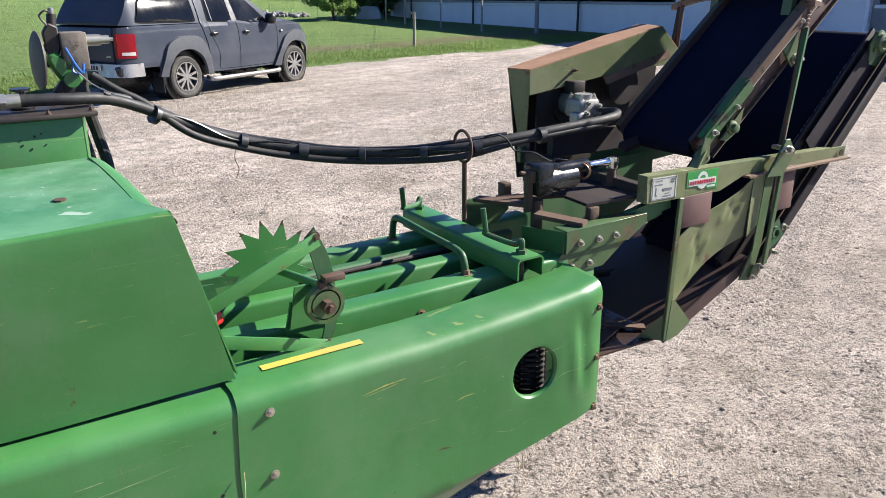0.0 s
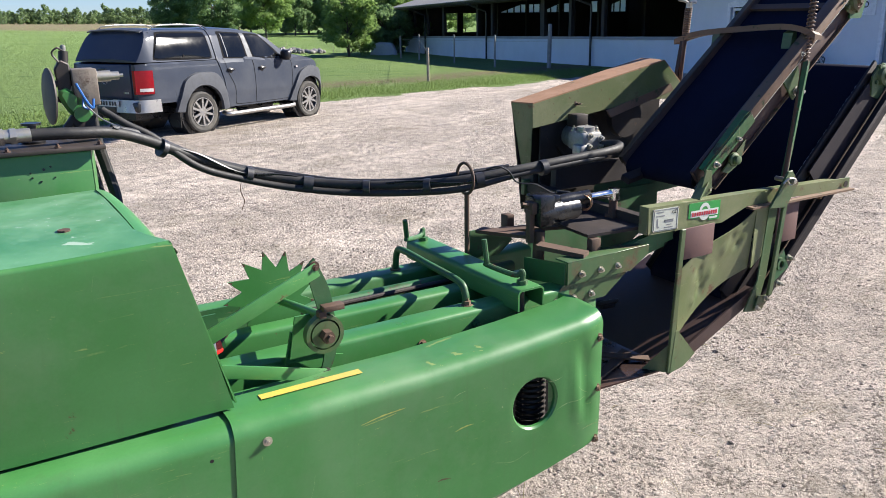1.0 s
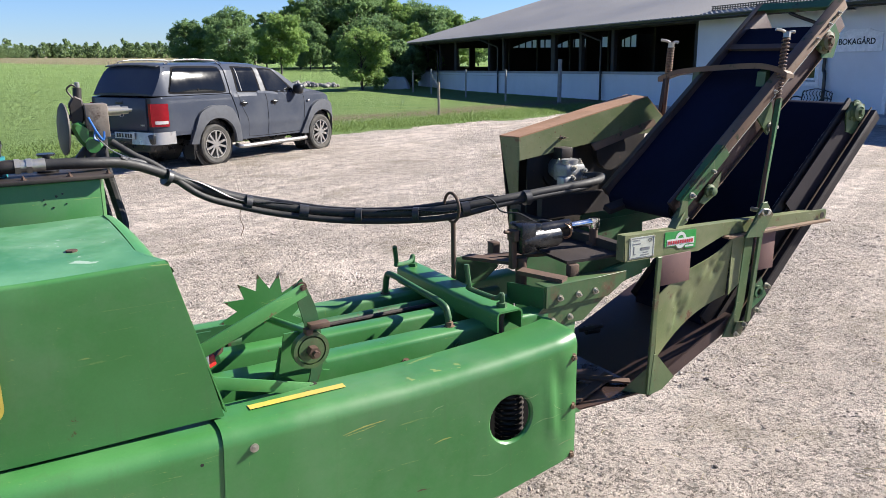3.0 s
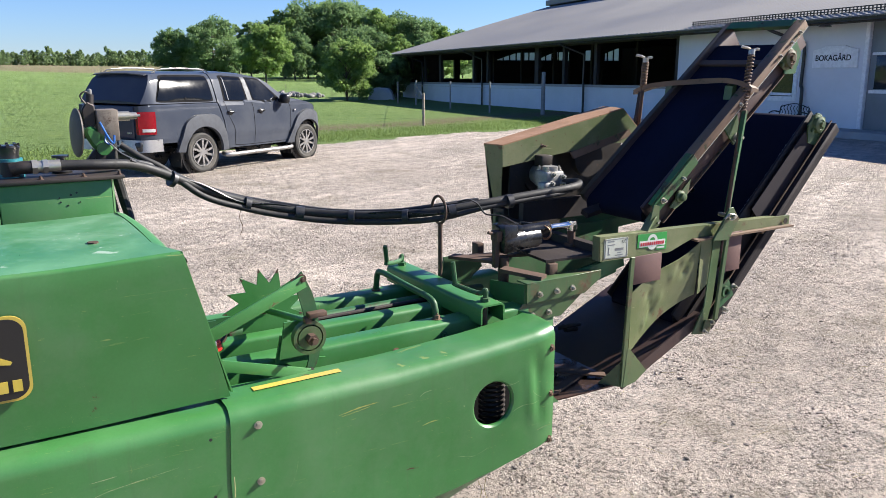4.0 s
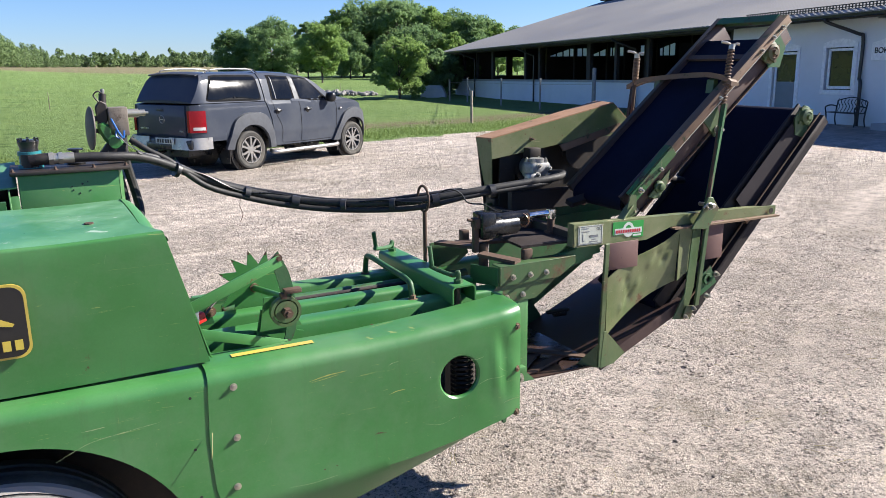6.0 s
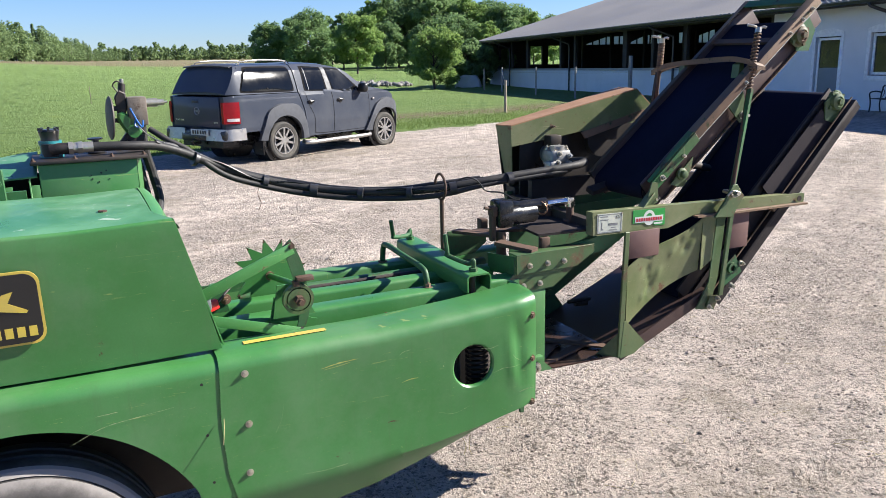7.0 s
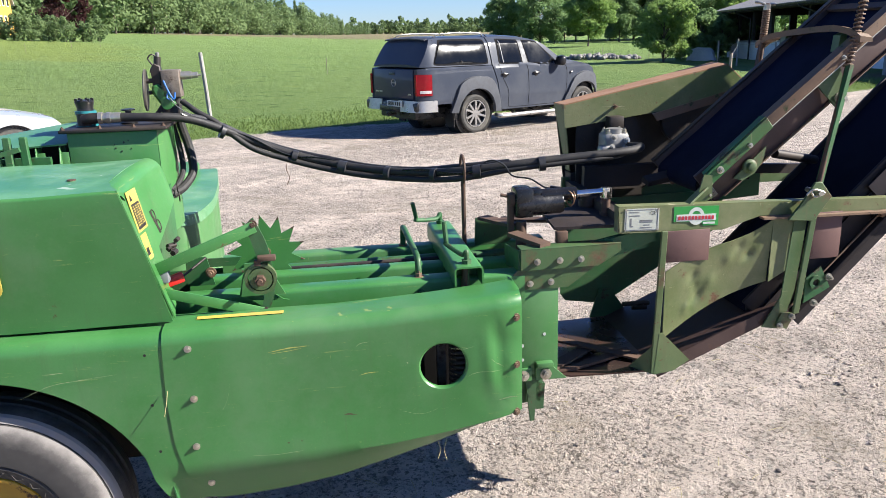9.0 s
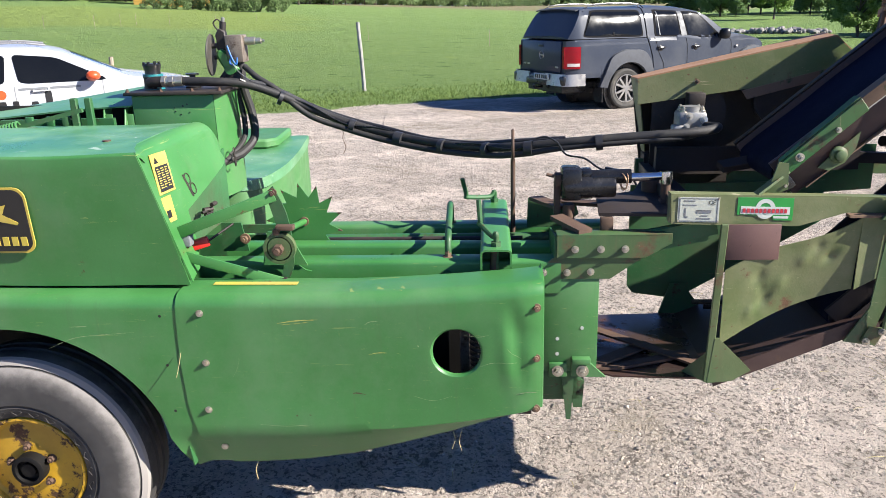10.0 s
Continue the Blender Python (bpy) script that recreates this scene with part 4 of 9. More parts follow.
part("corner_gap", bm, M_BLACK, baler)

# maker's plate on the hood side, as plain shapes
plate = bmesh.new()
pts = []
DW, DH, DR = 0.30, 0.205, 0.035
for cx, cz, a0 in ((DW / 2 - DR, DH / 2 - DR, 0), (-DW / 2 + DR, DH / 2 - DR, 90), (-DW / 2 + DR, -DH / 2 + DR, 180), (DW / 2 - DR, -DH / 2 + DR, 270)):
    for k in range(7):
        a = math.radians(a0 + k * 15)
        pts.append((cx + DR * math.cos(a), cz + DR * math.sin(a)))
DEC = Matrix.Translation((-0.575, 0.0508, 1.150)) @ Matrix.Rotation(math.radians(4.0), 4, "X")
prism(plate, [DEC @ Vector((x, -0.0035, z)) for x, z in pts], DEC.to_3x3() @ Vector((0, 0.003, 0)))
badge = part("maker_decal", plate, M_YELLOW, baler, "black and yellow maker's decal")
inner = bmesh.new()
prism(inner, [DEC @ Vector((x * 0.955, -0.0055, z * 0.935)) for x, z in pts], DEC.to_3x3() @ Vector((0, 0.0015, 0)))
part("decal_field", inner, M_DECALBLACK, badge)
mark = bmesh.new()
prism(mark, [DEC @ Vector((x, -0.0075, z)) for x, z in ((-0.10, -0.005), (-0.03, 0.02), (0.03, 0.015), (0.06, 0.045), (0.085, 0.05), (0.07, 0.02), (0.115, -0.005), (0.11, -0.012), (0.05, 0.0), (-0.02, -0.002), (-0.07, -0.03))], DEC.to_3x3() @ Vector((0, 0.001, 0)))
bars = bmesh.new()
for i in range(9):
    x = -0.118 + i * 0.0285
    box(bars, x, x + 0.019, -0.0075, -0.0060, -0.078, -0.050, m=DEC)
part("decal_mark", mark, M_YELLOW, badge)
parts("decal_bar", bars, M_YELLOW, badge)

# two yellow warning stickers on the hood end
def on_end(s, f):
    """s across the slanted end from the sticker's near edge, f downwards."""
    z = 1.325 - 0.215 * f
    return V(-0.0675 + (1.30 - z) * 0.27, 0.128 - 0.055 * f + s, z - 0.05 * s)


for f0, f1, wide, name in ((0.0, 0.54, 0.116, "warning_sticker"), (0.58, 0.92, 0.068, "warning_sticker")):
    bm = bmesh.new()
    prism(bm, [on_end(0.0, f0), on_end(wide, f0), on_end(wide, f1), on_end(0.0, f1)], (0.0015, 0, 0))
    st = part(name, bm, M_YELLOW, baler, "yellow warning sticker with black print")
    bm = bmesh.new()
    up = V(0.002, 0, 0)
    if wide > 0.1:
        # upright columns of small print on a black field
        prism(bm, [on_end(0.012, f0 + 0.17) + up, on_end(wide - 0.012, f0 + 0.17) + up, on_end(wide - 0.012, f1 - 0.03) + up, on_end(0.012, f1 - 0.03) + up], (0.0006, 0, 0))
        prism(bm, [on_end(0.030, f0 + 0.05) + up, on_end(0.046, f0 + 0.13) + up, on_end(0.016, f0 + 0.13) + up], (0.0006, 0, 0))
        light = bmesh.new()
        for c in range(3):
            for k in range(9):
                a, b = f0 + 0.20 + 0.031 * k, f0 + 0.212 + 0.031 * k
                s0, s1 = 0.018 + 0.028 * c, 0.018 + 0.028 * c + (0.020 if (k + c) % 3 else 0.013)
                prism(light, [on_end(s0, a) + up * 1.6, on_end(s1, a) + up * 1.6, on_end(s1, b) + up * 1.6, on_end(s0, b) + up * 1.6], (0.0004, 0, 0))
        part("small_print", light, M_YELLOW, st)
    else:
        prism(bm, [on_end(0.012, f0 + 0.18) + up, on_end(0.040, f0 + 0.18) + up, on_end(0.040, f1 - 0.06) + up, on_end(0.012, f1 - 0.06) + up], (0.0006, 0, 0))
    part("print_bars", bm, M_DECALBLACK, st)

# spring clip on the hood end
bm = bmesh.new()
tube(bm, torus_path((-0.046, 0.325, 1.212), (1, 0, 0.27), 0.018), 0.002, 6, closed=True)
tube(bm, torus_path((-0.036, 0.342, 1.176), (1, 0, 0.27), 0.018), 0.002, 6, closed=True)
beam(bm, (-0.05, 0.300, 1.230), (-0.03, 0.320, 1.155), 0.003, 0.006)
part("spring_clip", bm, M_DARKSTEEL, baler)

# ---- oil tank behind the hood ----
bm = bmesh.new()
box(bm, -0.418, -0.100, 0.800, 1.02, 1.05, 1.432, 0.004)
tank = part("oil_tank", bm, M_GREEN, baler, "upright green hydraulic oil tank")
bm = bmesh.new()
box(bm, -0.440, -0.062, 0.780, 1.04, 1.434, 1.446, 0.003)
part("tank_lid", bm, M_DARKSTEEL, tank, "rusty brown tank lid")
bm = bmesh.new()
prism(bm, [(-0.100, 0.800, 1.432), (-0.078, 0.905, 1.432), (-0.078, 1.02, 1.432), (-0.10, 1.02, 1.432)], (0, 0, -0.40))
part("tank_end", bm, M_GREEN, tank)
bm = bmesh.new()
for u, z in ((-0.255, 1.385), (-0.222, 1.392), (-0.252, 1.372), (-0.197, 1.368), (-0.205, 1.398), (-0.232, 1.36)):
    cyl(bm, (u, 0.7985, z), (u, 0.7995, z), random.uniform(0.002, 0.0045), seg=8)
parts("oil_drip", bm, M_BLACK, tank)
for u in (-0.43, -0.30, -0.18, -0.075):
    part("lid_bolt", hexbolt((u, 0.80, 1.446), (0, 0, 1), 0.006, 0.006), M_RUST, tank)
bm = bmesh.new()
lathe(bm, [(0, 0), (0.040, 0), (0.040, 0.010), (0.034, 0.014), (0.034, 0.042), (0.038, 0.045), (0.038, 0.058), (0.0, 0.058)], (-0.372, 0.915, 1.446), (0, 0, 1), 20)
filler = part("filler_neck", bm, M_TEAL, tank, "teal painted filler neck")
bm = bmesh.new()
lathe(bm, [(0, 0.056), (0.030, 0.056), (0.030, 0.064), (0.029, 0.068), (0.035, 0.092), (0.030, 0.098), (0, 0.098)], (-0.372, 0.915, 1.446), (0, 0, 1), 20)
for i in range(8):
    a = i * math.pi / 4
    box(bm, -0.372 + 0.030 * math.cos(a) - 0.004, -0.372 + 0.030 * math.cos(a) + 0.004, 0.915 + 0.030 * math.sin(a) - 0.004, 0.915 + 0.030 * math.sin(a) + 0.004, 1.535, 1.550)
part("filler_cap", bm, M_BLACK, filler, "black ribbed filler cap")
bm = bmesh.new()
cyl(bm, (-0.372, 0.90, 1.450), (-0.372, 0.90, 1.495), 0.030, seg=16)
tube(bm, smooth_path([(-0.372, 0.87, 1.472), (-0.345, 0.865, 1.478), (-0.31, 0.865, 1.478)], 5), 0.020, 12)
part("elbow_fitting", bm, M_DARKSTEEL, tank, "brown steel pipe elbow")
bm = bmesh.new()
cyl(bm, (-0.315, 0.865, 1.478), (-0.300, 0.865, 1.478), 0.024, seg=6)
cyl(bm, (-0.300, 0.865, 1.478), (-0.235, 0.866, 1.478), 0.019, seg=14)
cyl(bm, (-0.285, 0.865, 1.478), (-0.270, 0.865, 1.478), 0.023, seg=6)
part("hose_coupling", bm, M_ZINC, tank, "zinc hose coupling")
bm = bmesh.new()
lathe(bm, [(0, 0), (0.03, 0), (0.032, 0.006), (0.026, 0.012), (0, 0.013)], (-0.225, 0.94, 1.446), (0, 0, 1), 16)
cyl(bm, (-0.225, 0.94, 1.455), (-0.225, 0.94, 1.50), 0.012, seg=8)
lathe(bm, [(0, 0.05), (0.026, 0.05), (0.026, 0.056), (0, 0.056)], (-0.225, 0.94, 1.446), (0, 0, 1), 16)
part("breather", bm, M_BLACK, tank)

# ---- control valve on the tank ----
bm = bmesh.new()
box(bm, -0.098, -0.030, 0.985, 1.06, 1.535, 1.640, 0.004)
valve = part("control_valve", bm, M_RUSTYCAST, baler, "weathered hydraulic control valve")
bm = bmesh.new()
cyl(bm, (-0.03, 1.025, 1.615), (0.012, 1.027, 1.615), 0.016, seg=12)
cyl(bm, (0.012, 1.027, 1.615), (0.036, 1.028, 1.615), 0.012, seg=12)
cyl(bm, (0.036, 1.028, 1.615), (0.048, 1.028, 1.615), 0.005, seg=8)
part("spool_end", bm, M_ZINC, valve)
bm = bmesh.new()
lathe(bm, [(0, 0), (0.079, 0.0), (0.081, 0.005), (0.073, 0.009), (0.02, 0.011), (0, 0.011)], (-0.158, 1.0, 1.566), (-0.993, -0.105, 0.05), 28)
part("valve_disc", bm, M_DULLDISC, valve, "dull grey round disc")
bm = bmesh.new()
prism(bm, [(-0.140, 1.0, 1.545), (-0.116, 1.0, 1.548), (-0.098, 1.0, 1.60), (-0.098, 1.0, 1.655), (-0.122, 1.0, 1.668), (-0.140, 1.0, 1.64), (-0.130, 1.0, 1.60)], (0, 0.03, 0), 0.004)
cyl(bm, (-0.160, 1.005, 1.600), (-0.098, 1.02, 1.600), 0.010, seg=10)
cyl(bm, (-0.152, 1.005, 1.555), (-0.098, 1.02, 1.560), 0.008, seg=10)
cyl(bm, (-0.112, 1.015, 1.650), (-0.108, 1.018, 1.690), 0.013, seg=12)
tube(bm, smooth_path([(-0.125, 1.0, 1.66), (-0.140, 1.0, 1.685), (-0.125, 1.0, 1.70), (-0.112, 1.01, 1.692)], 4), 0.003, 6)
part("valve_lever", bm, M_DARKSTEEL, valve, "greasy dark lever linkage")
bm = bmesh.new()
lathe(bm, [(0, 0), (0.006, 0.0), (0.008, 0.008), (0.007, 0.018), (0, 0.021)], (-0.108, 1.02, 1.688), (0.1, 0, 1), 12)
part("lever_knob", bm, M_ALU, valve, "worn white lever knob")
bm = bmesh.new()
prism(bm, [(-0.142, 0.985, 1.570), (-0.128, 0.985, 1.590), (-0.104, 0.985, 1.585), (-0.082, 0.985, 1.545), (-0.055, 0.985, 1.522), (-0.052, 0.985, 1.500), (-0.075, 0.985, 1.488), (-0.105, 0.985, 1.500), (-0.126, 0.985, 1.530)], (0, 0.05, 0), 0.010)
cyl(bm, (-0.085, 0.975, 1.512), (-0.085, 1.04, 1.512), 0.022, seg=16)
part("valve_bracket", bm, M_GREEN, valve, "green valve casting")
bm = bmesh.new()
beam(bm, (-0.150, 1.0, 1.448), (-0.098, 1.005, 1.512), 0.024, 0.018, bev=0.003)
box(bm, -0.110, -0.050, 0.99, 1.04, 1.446, 1.500, 0.004)
part("valve_foot", bm, M_DARKSTEEL, valve)
bm = bmesh.new()
tube(bm, smooth_path([(-0.09, 0.985, 1.60), (-0.07, 0.972, 1.55), (-0.055, 0.97, 1.53), (-0.05, 0.975, 1.555)], 5), 0.0035, 6)
tube(bm, smooth_path([(-0.075, 0.98, 1.56), (-0.08, 0.97, 1.535), (-0.06, 0.97, 1.525)], 5), 0.0035, 6)
part("blue_cable", bm, M_BLUE, valve)
bm = bmesh.new()
tube(bm, smooth_path([(-0.075, 0.972, 1.54), (-0.04, 0.95, 1.50), (0.0, 0.93, 1.475), (0.012, 0.925, 1.47)], 6), 0.002, 6)
part("grey_cable", bm, M_ZINC, valve)
bm = bmesh.new()
cyl(bm, (-0.055, 1.02, 1.50), (-0.055, 1.02, 1.537), 0.018, seg=12)
tube(bm, smooth_path([(-0.055, 1.02, 1.51), (-0.05, 1.02, 1.43), (-0.03, 1.03, 1.33), (-0.02, 1.0, 1.24), (-0.05, 0.93, 1.19), (-0.085, 0.87, 1.175), (-0.12, 0.80, 1.16)], 8), 0.017, 10)
tube(bm, smooth_path([(-0.085, 1.03, 1.53), (-0.082, 1.03, 1.43), (-0.066, 1.03, 1.33), (-0.058, 1.0, 1.25), (-0.07, 0.93, 1.205), (-0.095, 0.87, 1.19), (-0.12, 0.80, 1.18)], 8), 0.011, 10)
part("return_hose", bm, M_RUBBER, valve, "dull black return hoses")
bm = bmesh.new()
tube(bm, torus_path((-0.06, 0.845, 1.205), (1, 0.2, 0), 0.018), 0.0025, 6, closed=True)
tube(bm, torus_path((-0.055, 0.838, 1.170), (1, 0.2, 0), 0.018), 0.0025, 6, closed=True)
part("hose_clip", bm, M_DARKSTEEL, valve)

# ---- the long hose bundle to the conveyor drive ----
HOSE = [(-0.235, 0.866, 1.478), (-0.12, 0.87, 1.473), (-0.02, 0.90, 1.462), (0.08, 0.935, 1.425), (0.22, 0.97, 1.355), (0.36, 0.98, 1.297), (0.52, 0.955, 1.252), (0.70, 0.88, 1.225), (0.88, 0.76, 1.224), (1.02, 0.655, 1.240), (1.20, 0.60, 1.262), (1.40, 0.575, 1.280), (1.58, 0.565, 1.292), (1.68, 0.585, 1.298), (1.725, 0.64, 1.300), (1.70, 0.70, 1.295)]
hose = thing("hose_bundle", "black taped hydraulic hose bundle sagging to the conveyor drive", "hose", BALER_M)
bm = bmesh.new()
tube(bm, smooth_path(HOSE, 8), 0.0165, 14)
part("thick_hose", bm, M_RUBBER, hose)
bm = bmesh.new()
H2 = [(-0.03, 0.99, 1.52), (0.03, 0.965, 1.475), (0.10, 0.955, 1.432)] + [(x + 0.0, y - 0.022, z - 0.024) for x, y, z in HOSE[4:10]] + [(1.20, 0.593, 1.247), (1.40, 0.568, 1.266), (1.58, 0.565, 1.278), (1.66, 0.62, 1.285)]
tube(bm, smooth_path(H2, 8), 0.0115, 12)
part("thin_hose", bm, M_RUBBER, hose)
bm = bmesh.new()
tube(bm, smooth_path([(x, y + 0.026, z + 0.012 + 0.004 * math.sin(i * 2)) for i, (x, y, z) in enumerate(HOSE[2:11])], 8), 0.009, 10)
part("thin_hose", bm, M_TAPE, hose)
bm = bmesh.new()
tube(bm, smooth_path([(x, y - 0.012 + 0.012 * math.sin(i * 1.7), z + 0.016 - 0.02 * (i % 2)) for i, (x, y, z) in enumerate(HOSE[2:11])], 8), 0.004, 6)
part("cable", bm, M_BLACK, hose)
path = smooth_path(HOSE, 8)
for i in (26, 41, 50, 58, 66, 74, 84):
    a, b = path[i], path[i + 1]
    d = (b - a).normalized()
    bm = bmesh.new()
    cyl(bm, a + V(0, -0.008, -0.008), a + V(0, -0.008, -0.008) + d * random.uniform(0.012, 0.035), 0.0275, seg=14)
    part("tape_band", bm, M_TAPE, hose)
bm = bmesh.new()
tube(bm, smooth_path([(0.36, 0.955, 1.27), (0.352, 0.95, 1.235), (0.362, 0.95, 1.20), (0.35, 0.95, 1.17)], 5), 0.0012, 5)
part("loose_thread", bm, M_OLIVE_RUST, hose)
bm = bmesh.new()
tube(bm, smooth_path([(1.10, 0.62, 1.275), (1.13, 0.59, 1.285), (1.17, 0.585, 1.265), (1.20, 0.575, 1.225), (1.26, 0.55, 1.215), (1.31, 0.52, 1.185), (1.36, 0.50, 1.18), (1.40, 0.46, 1.17), (1.415, 0.42, 1.15)], 8), 0.0035, 6)
part("control_cable", bm, M_BLACK, hose)
bm = bmesh.new()
beam(bm, (1.325, 0.515, 1.186), (1.372, 0.498, 1.179), 0.014, 0.014, bev=0.003)
part("cable_plug", bm, M_BLACK, hose)

# hose guide: an upright rod with a ring
bm = bmesh.new()
cyl(bm, (1.018, 0.615, 0.93), (1.018, 0.615, 1.205), 0.0085, seg=12)
tube(bm, torus_path((1.018, 0.625, 1.252), (0.999, -0.03, 0), 0.052, 28), 0.0055, 8, closed=True)
part("hose_guide", bm, M_RUST, baler, "rusty rod with a ring carrying the hose")

# ---- bale chamber rails ----
def channel(p0, p1, w, h, t=0.006, drop=True):
    """A folded rail: flat top with two flanges hanging down, rolled edges."""
    bm = bmesh.new()
    p0, p1 = Vector(p0), Vector(p1)
    d = (p1 - p0)
    n = 10
    prof = [(-w / 2, -h)] + [(-w / 2 + 0.012 - 0.012 * math.cos(a), -0.012 + 0.012 * math.sin(a)) for a in (0, 0.5, 1.0, 1.57)] + [(w / 2 - 0.012 + 0.012 * math.sin(a), -0.012 + 0.012 * math.cos(a)) for a in (0, 0.5, 1.0, 1.57)] + [(w / 2, -h)]
    side = d.cross(Vector((0, 0, 1))).normalized() * -1
    g = [[bm.verts.new(p0 + d * (i / n) + side * y + Vector((0, 0, z))) for y, z in prof] for i in range(n + 1)]
    for i in range(n):
        for k in range(len(prof) - 1):
            bm.faces.new((g[i][k], g[i + 1][k], g[i + 1][k + 1], g[i][k + 1]))
    return bm


part("chamber_rail", channel((-0.15, 0.285, 0.948), (1.16, 0.285, 0.948), 0.075, 0.11), M_GREEN, baler, "green folded chamber rail", thick=0.005)
part("chamber_rail", channel((0.02, 0.46, 0.952), (1.15, 0.46, 0.944), 0.06, 0.060), M_GREEN, baler, "green folded chamber rail", thick=0.005)
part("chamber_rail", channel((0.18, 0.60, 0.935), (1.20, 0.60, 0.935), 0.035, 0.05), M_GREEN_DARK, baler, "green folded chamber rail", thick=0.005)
part("chamber_rail", channel((0.10, 0.72, 0.945), (1.35, 0.72, 0.945), 0.075, 0.10), M_GREEN, baler, "green folded chamber rail", thick=0.005)
bm = bmesh.new()
cyl(bm, (0.28, 0.545, 0.935), (1.05, 0.545, 0.935), 0.008, seg=10)
part("tension_rod", bm, M_DARKSTEEL, baler)
bm = bmesh.new()
box(bm, -0.2, 1.28, 0.252, 0.258, 0.56, 0.895)
box(bm, 1.07, 1.282, 0.25, 0.256, 0.575, 0.925, 0.002)
part("chamber_side", bm, M_GREEN, baler, "green bale chamber side plate")
# Far plate repeats the near one in the darker green
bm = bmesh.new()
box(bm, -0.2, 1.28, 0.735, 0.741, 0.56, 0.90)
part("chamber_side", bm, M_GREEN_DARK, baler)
bm = bmesh.new()
box(bm, -0.2, 1.28, 0.26, 0.735, 0.565, 0.575)
part("chamber_floor", bm, M_POLISHED, baler)
# Dark box added to fill the chamber with shade
bm = bmesh.new()
box(bm, 0.2, 1.0, 0.30, 0.70, 0.58, 0.86)
part("chamber_shade_box", bm, M_DARKSTEEL, baler, "dark box added for the shade inside the chamber")
for u, z in ((1.153, 0.678), (1.153, 0.624), (1.232, 0.716)):
    bm = bmesh.new()
    cyl(bm, (u, 0.2495, z), (u, 0.2485, z), 0.006, seg=10)
    part("plate_hole", bm, M_WHITEDECAL, baler)
part("rail_bolt", hexbolt((0.617, 0.243, 0.885), (0, -1, 0.2), 0.009, 0.012), M_OLIVE_RUST, baler)
part("rail_bolt", hexbolt((0.80, 0.246, 0.905), (0, -1, 0.0), 0.010, 0.010), M_GREEN_DARK, baler)

# lower brackets at the chamber's end
bm = bmesh.new()
box(bm, 1.125, 1.185, 0.238, 0.250, 0.545, 0.595, 0.003)
prism(bm, [(1.20, 0.238, 0.60), (1.255, 0.238, 0.60), (1.312, 0.238, 0.545), (1.20, 0.238, 0.548)], (0, 0.012, 0))
box(bm, 1.20, 1.26, 0.225, 0.255, 0.595, 0.615, 0.002)
lug = part("end_bracket", bm, M_GREEN, baler)
part("bracket_bolt", hexbolt((1.155, 0.236, 0.568), (0, -1, 0), 0.013, 0.012), M_ZINC, lug)
part("bracket_bolt", hexbolt((1.235, 0.236, 0.568), (0, -1, 0), 0.014, 0.014), M_ZINC, lug)
bm = bmesh.new()
box(bm, 1.10, 1.24, 0.30, 0.34, 0.43, 0.55, 0.002)
prism(bm, [(1.17, 0.28, 0.55), (1.215, 0.28, 0.55), (1.205, 0.28, 0.365), (1.19, 0.28, 0.365)], (0, 0.012, 0))
prism(bm, [(1.20, 0.30, 0.52), (1.25, 0.30, 0.50), (1.245, 0.30, 0.40), (1.215, 0.30, 0.40)], (0, 0.05, 0))
box(bm, 1.14, 1.22, 0.27, 0.36, 0.53, 0.55, 0.002)
part("lower_hanger", bm, M_GREEN_DARK, baler)

# cross beam with tension cranks
cross = part("cross_beam", channel((0.955, 0.180, 1.002), (0.952, 0.835, 1.002), 0.092, 0.062), M_GREEN, baler, "pale green channel across the chamber", thick=0.006)
bm = bmesh.new()
box(bm, 0.912, 0.998, 0.262, 0.30, 0.946, 0.996, 0.003)
part("beam_bracket", bm, M_GREEN_DARK, cross)
bm = bmesh.new()
cyl(bm, (0.945, 0.225, 0.90), (0.950, 0.225, 0.99), 0.012, seg=12)
part("tension_screw", bm, M_RUST, cross, "rusty tension screw")


def crank(base, arm, top):
    """A screw with a nut, a bent arm and an upright grip."""
    bm = bmesh.new()
    b = Vector(base)
    cyl(bm, b + V(0, 0, -0.10), b, 0.009, seg=10)
    cyl(bm, b, b + V(0, 0, 0.018), 0.017, seg=6)
    tube(bm, smooth_path([b + V(0, 0, 0.015), b + V(0, 0, 0.045), b + (Vector(arm) - b) * 0.2 + V(0, 0, 0.02), arm, Vector(arm) + (Vector(top) - Vector(arm)) * 0.15 + V(0, 0, 0.0), top], 6), 0.0085, 10)
    return bm


part("tension_crank", crank((0.955, 0.225, 1.0), (0.905, 0.335, 1.045), (0.90, 0.345, 1.124)), M_GREEN_DARK, cross, "bent steel tension crank with a worn grip")
part("tension_crank", crank((0.952, 0.80, 1.0), (0.85, 0.735, 1.04), (0.834, 0.718, 1.114)), M_GREEN_DARK, cross, "bent steel tension crank with a worn grip")
bm = bmesh.new()
tube(bm, smooth_path([(0.80, 0.295, 0.945), (0.80, 0.30, 0.985), (0.80, 0.335, 1.012), (0.795, 0.50, 1.022), (0.79, 0.66, 1.030), (0.79, 0.70, 1.012), (0.79, 0.715, 0.945)], 6), 0.011, 12)
hoop = part("hand_hoop", bm, M_GREEN_DARK, baler, "worn green tubular hoop")
part("hoop_bolt", hexbolt((0.80, 0.29, 0.95), (0, 0, 1), 0.012, 0.012), M_OLIVE_RUST, hoop)
part("hoop_bolt", hexbolt((0.79, 0.715, 0.95), (0, 0, 1), 0.012, 0.012), M_OLIVE_RUST, hoop)

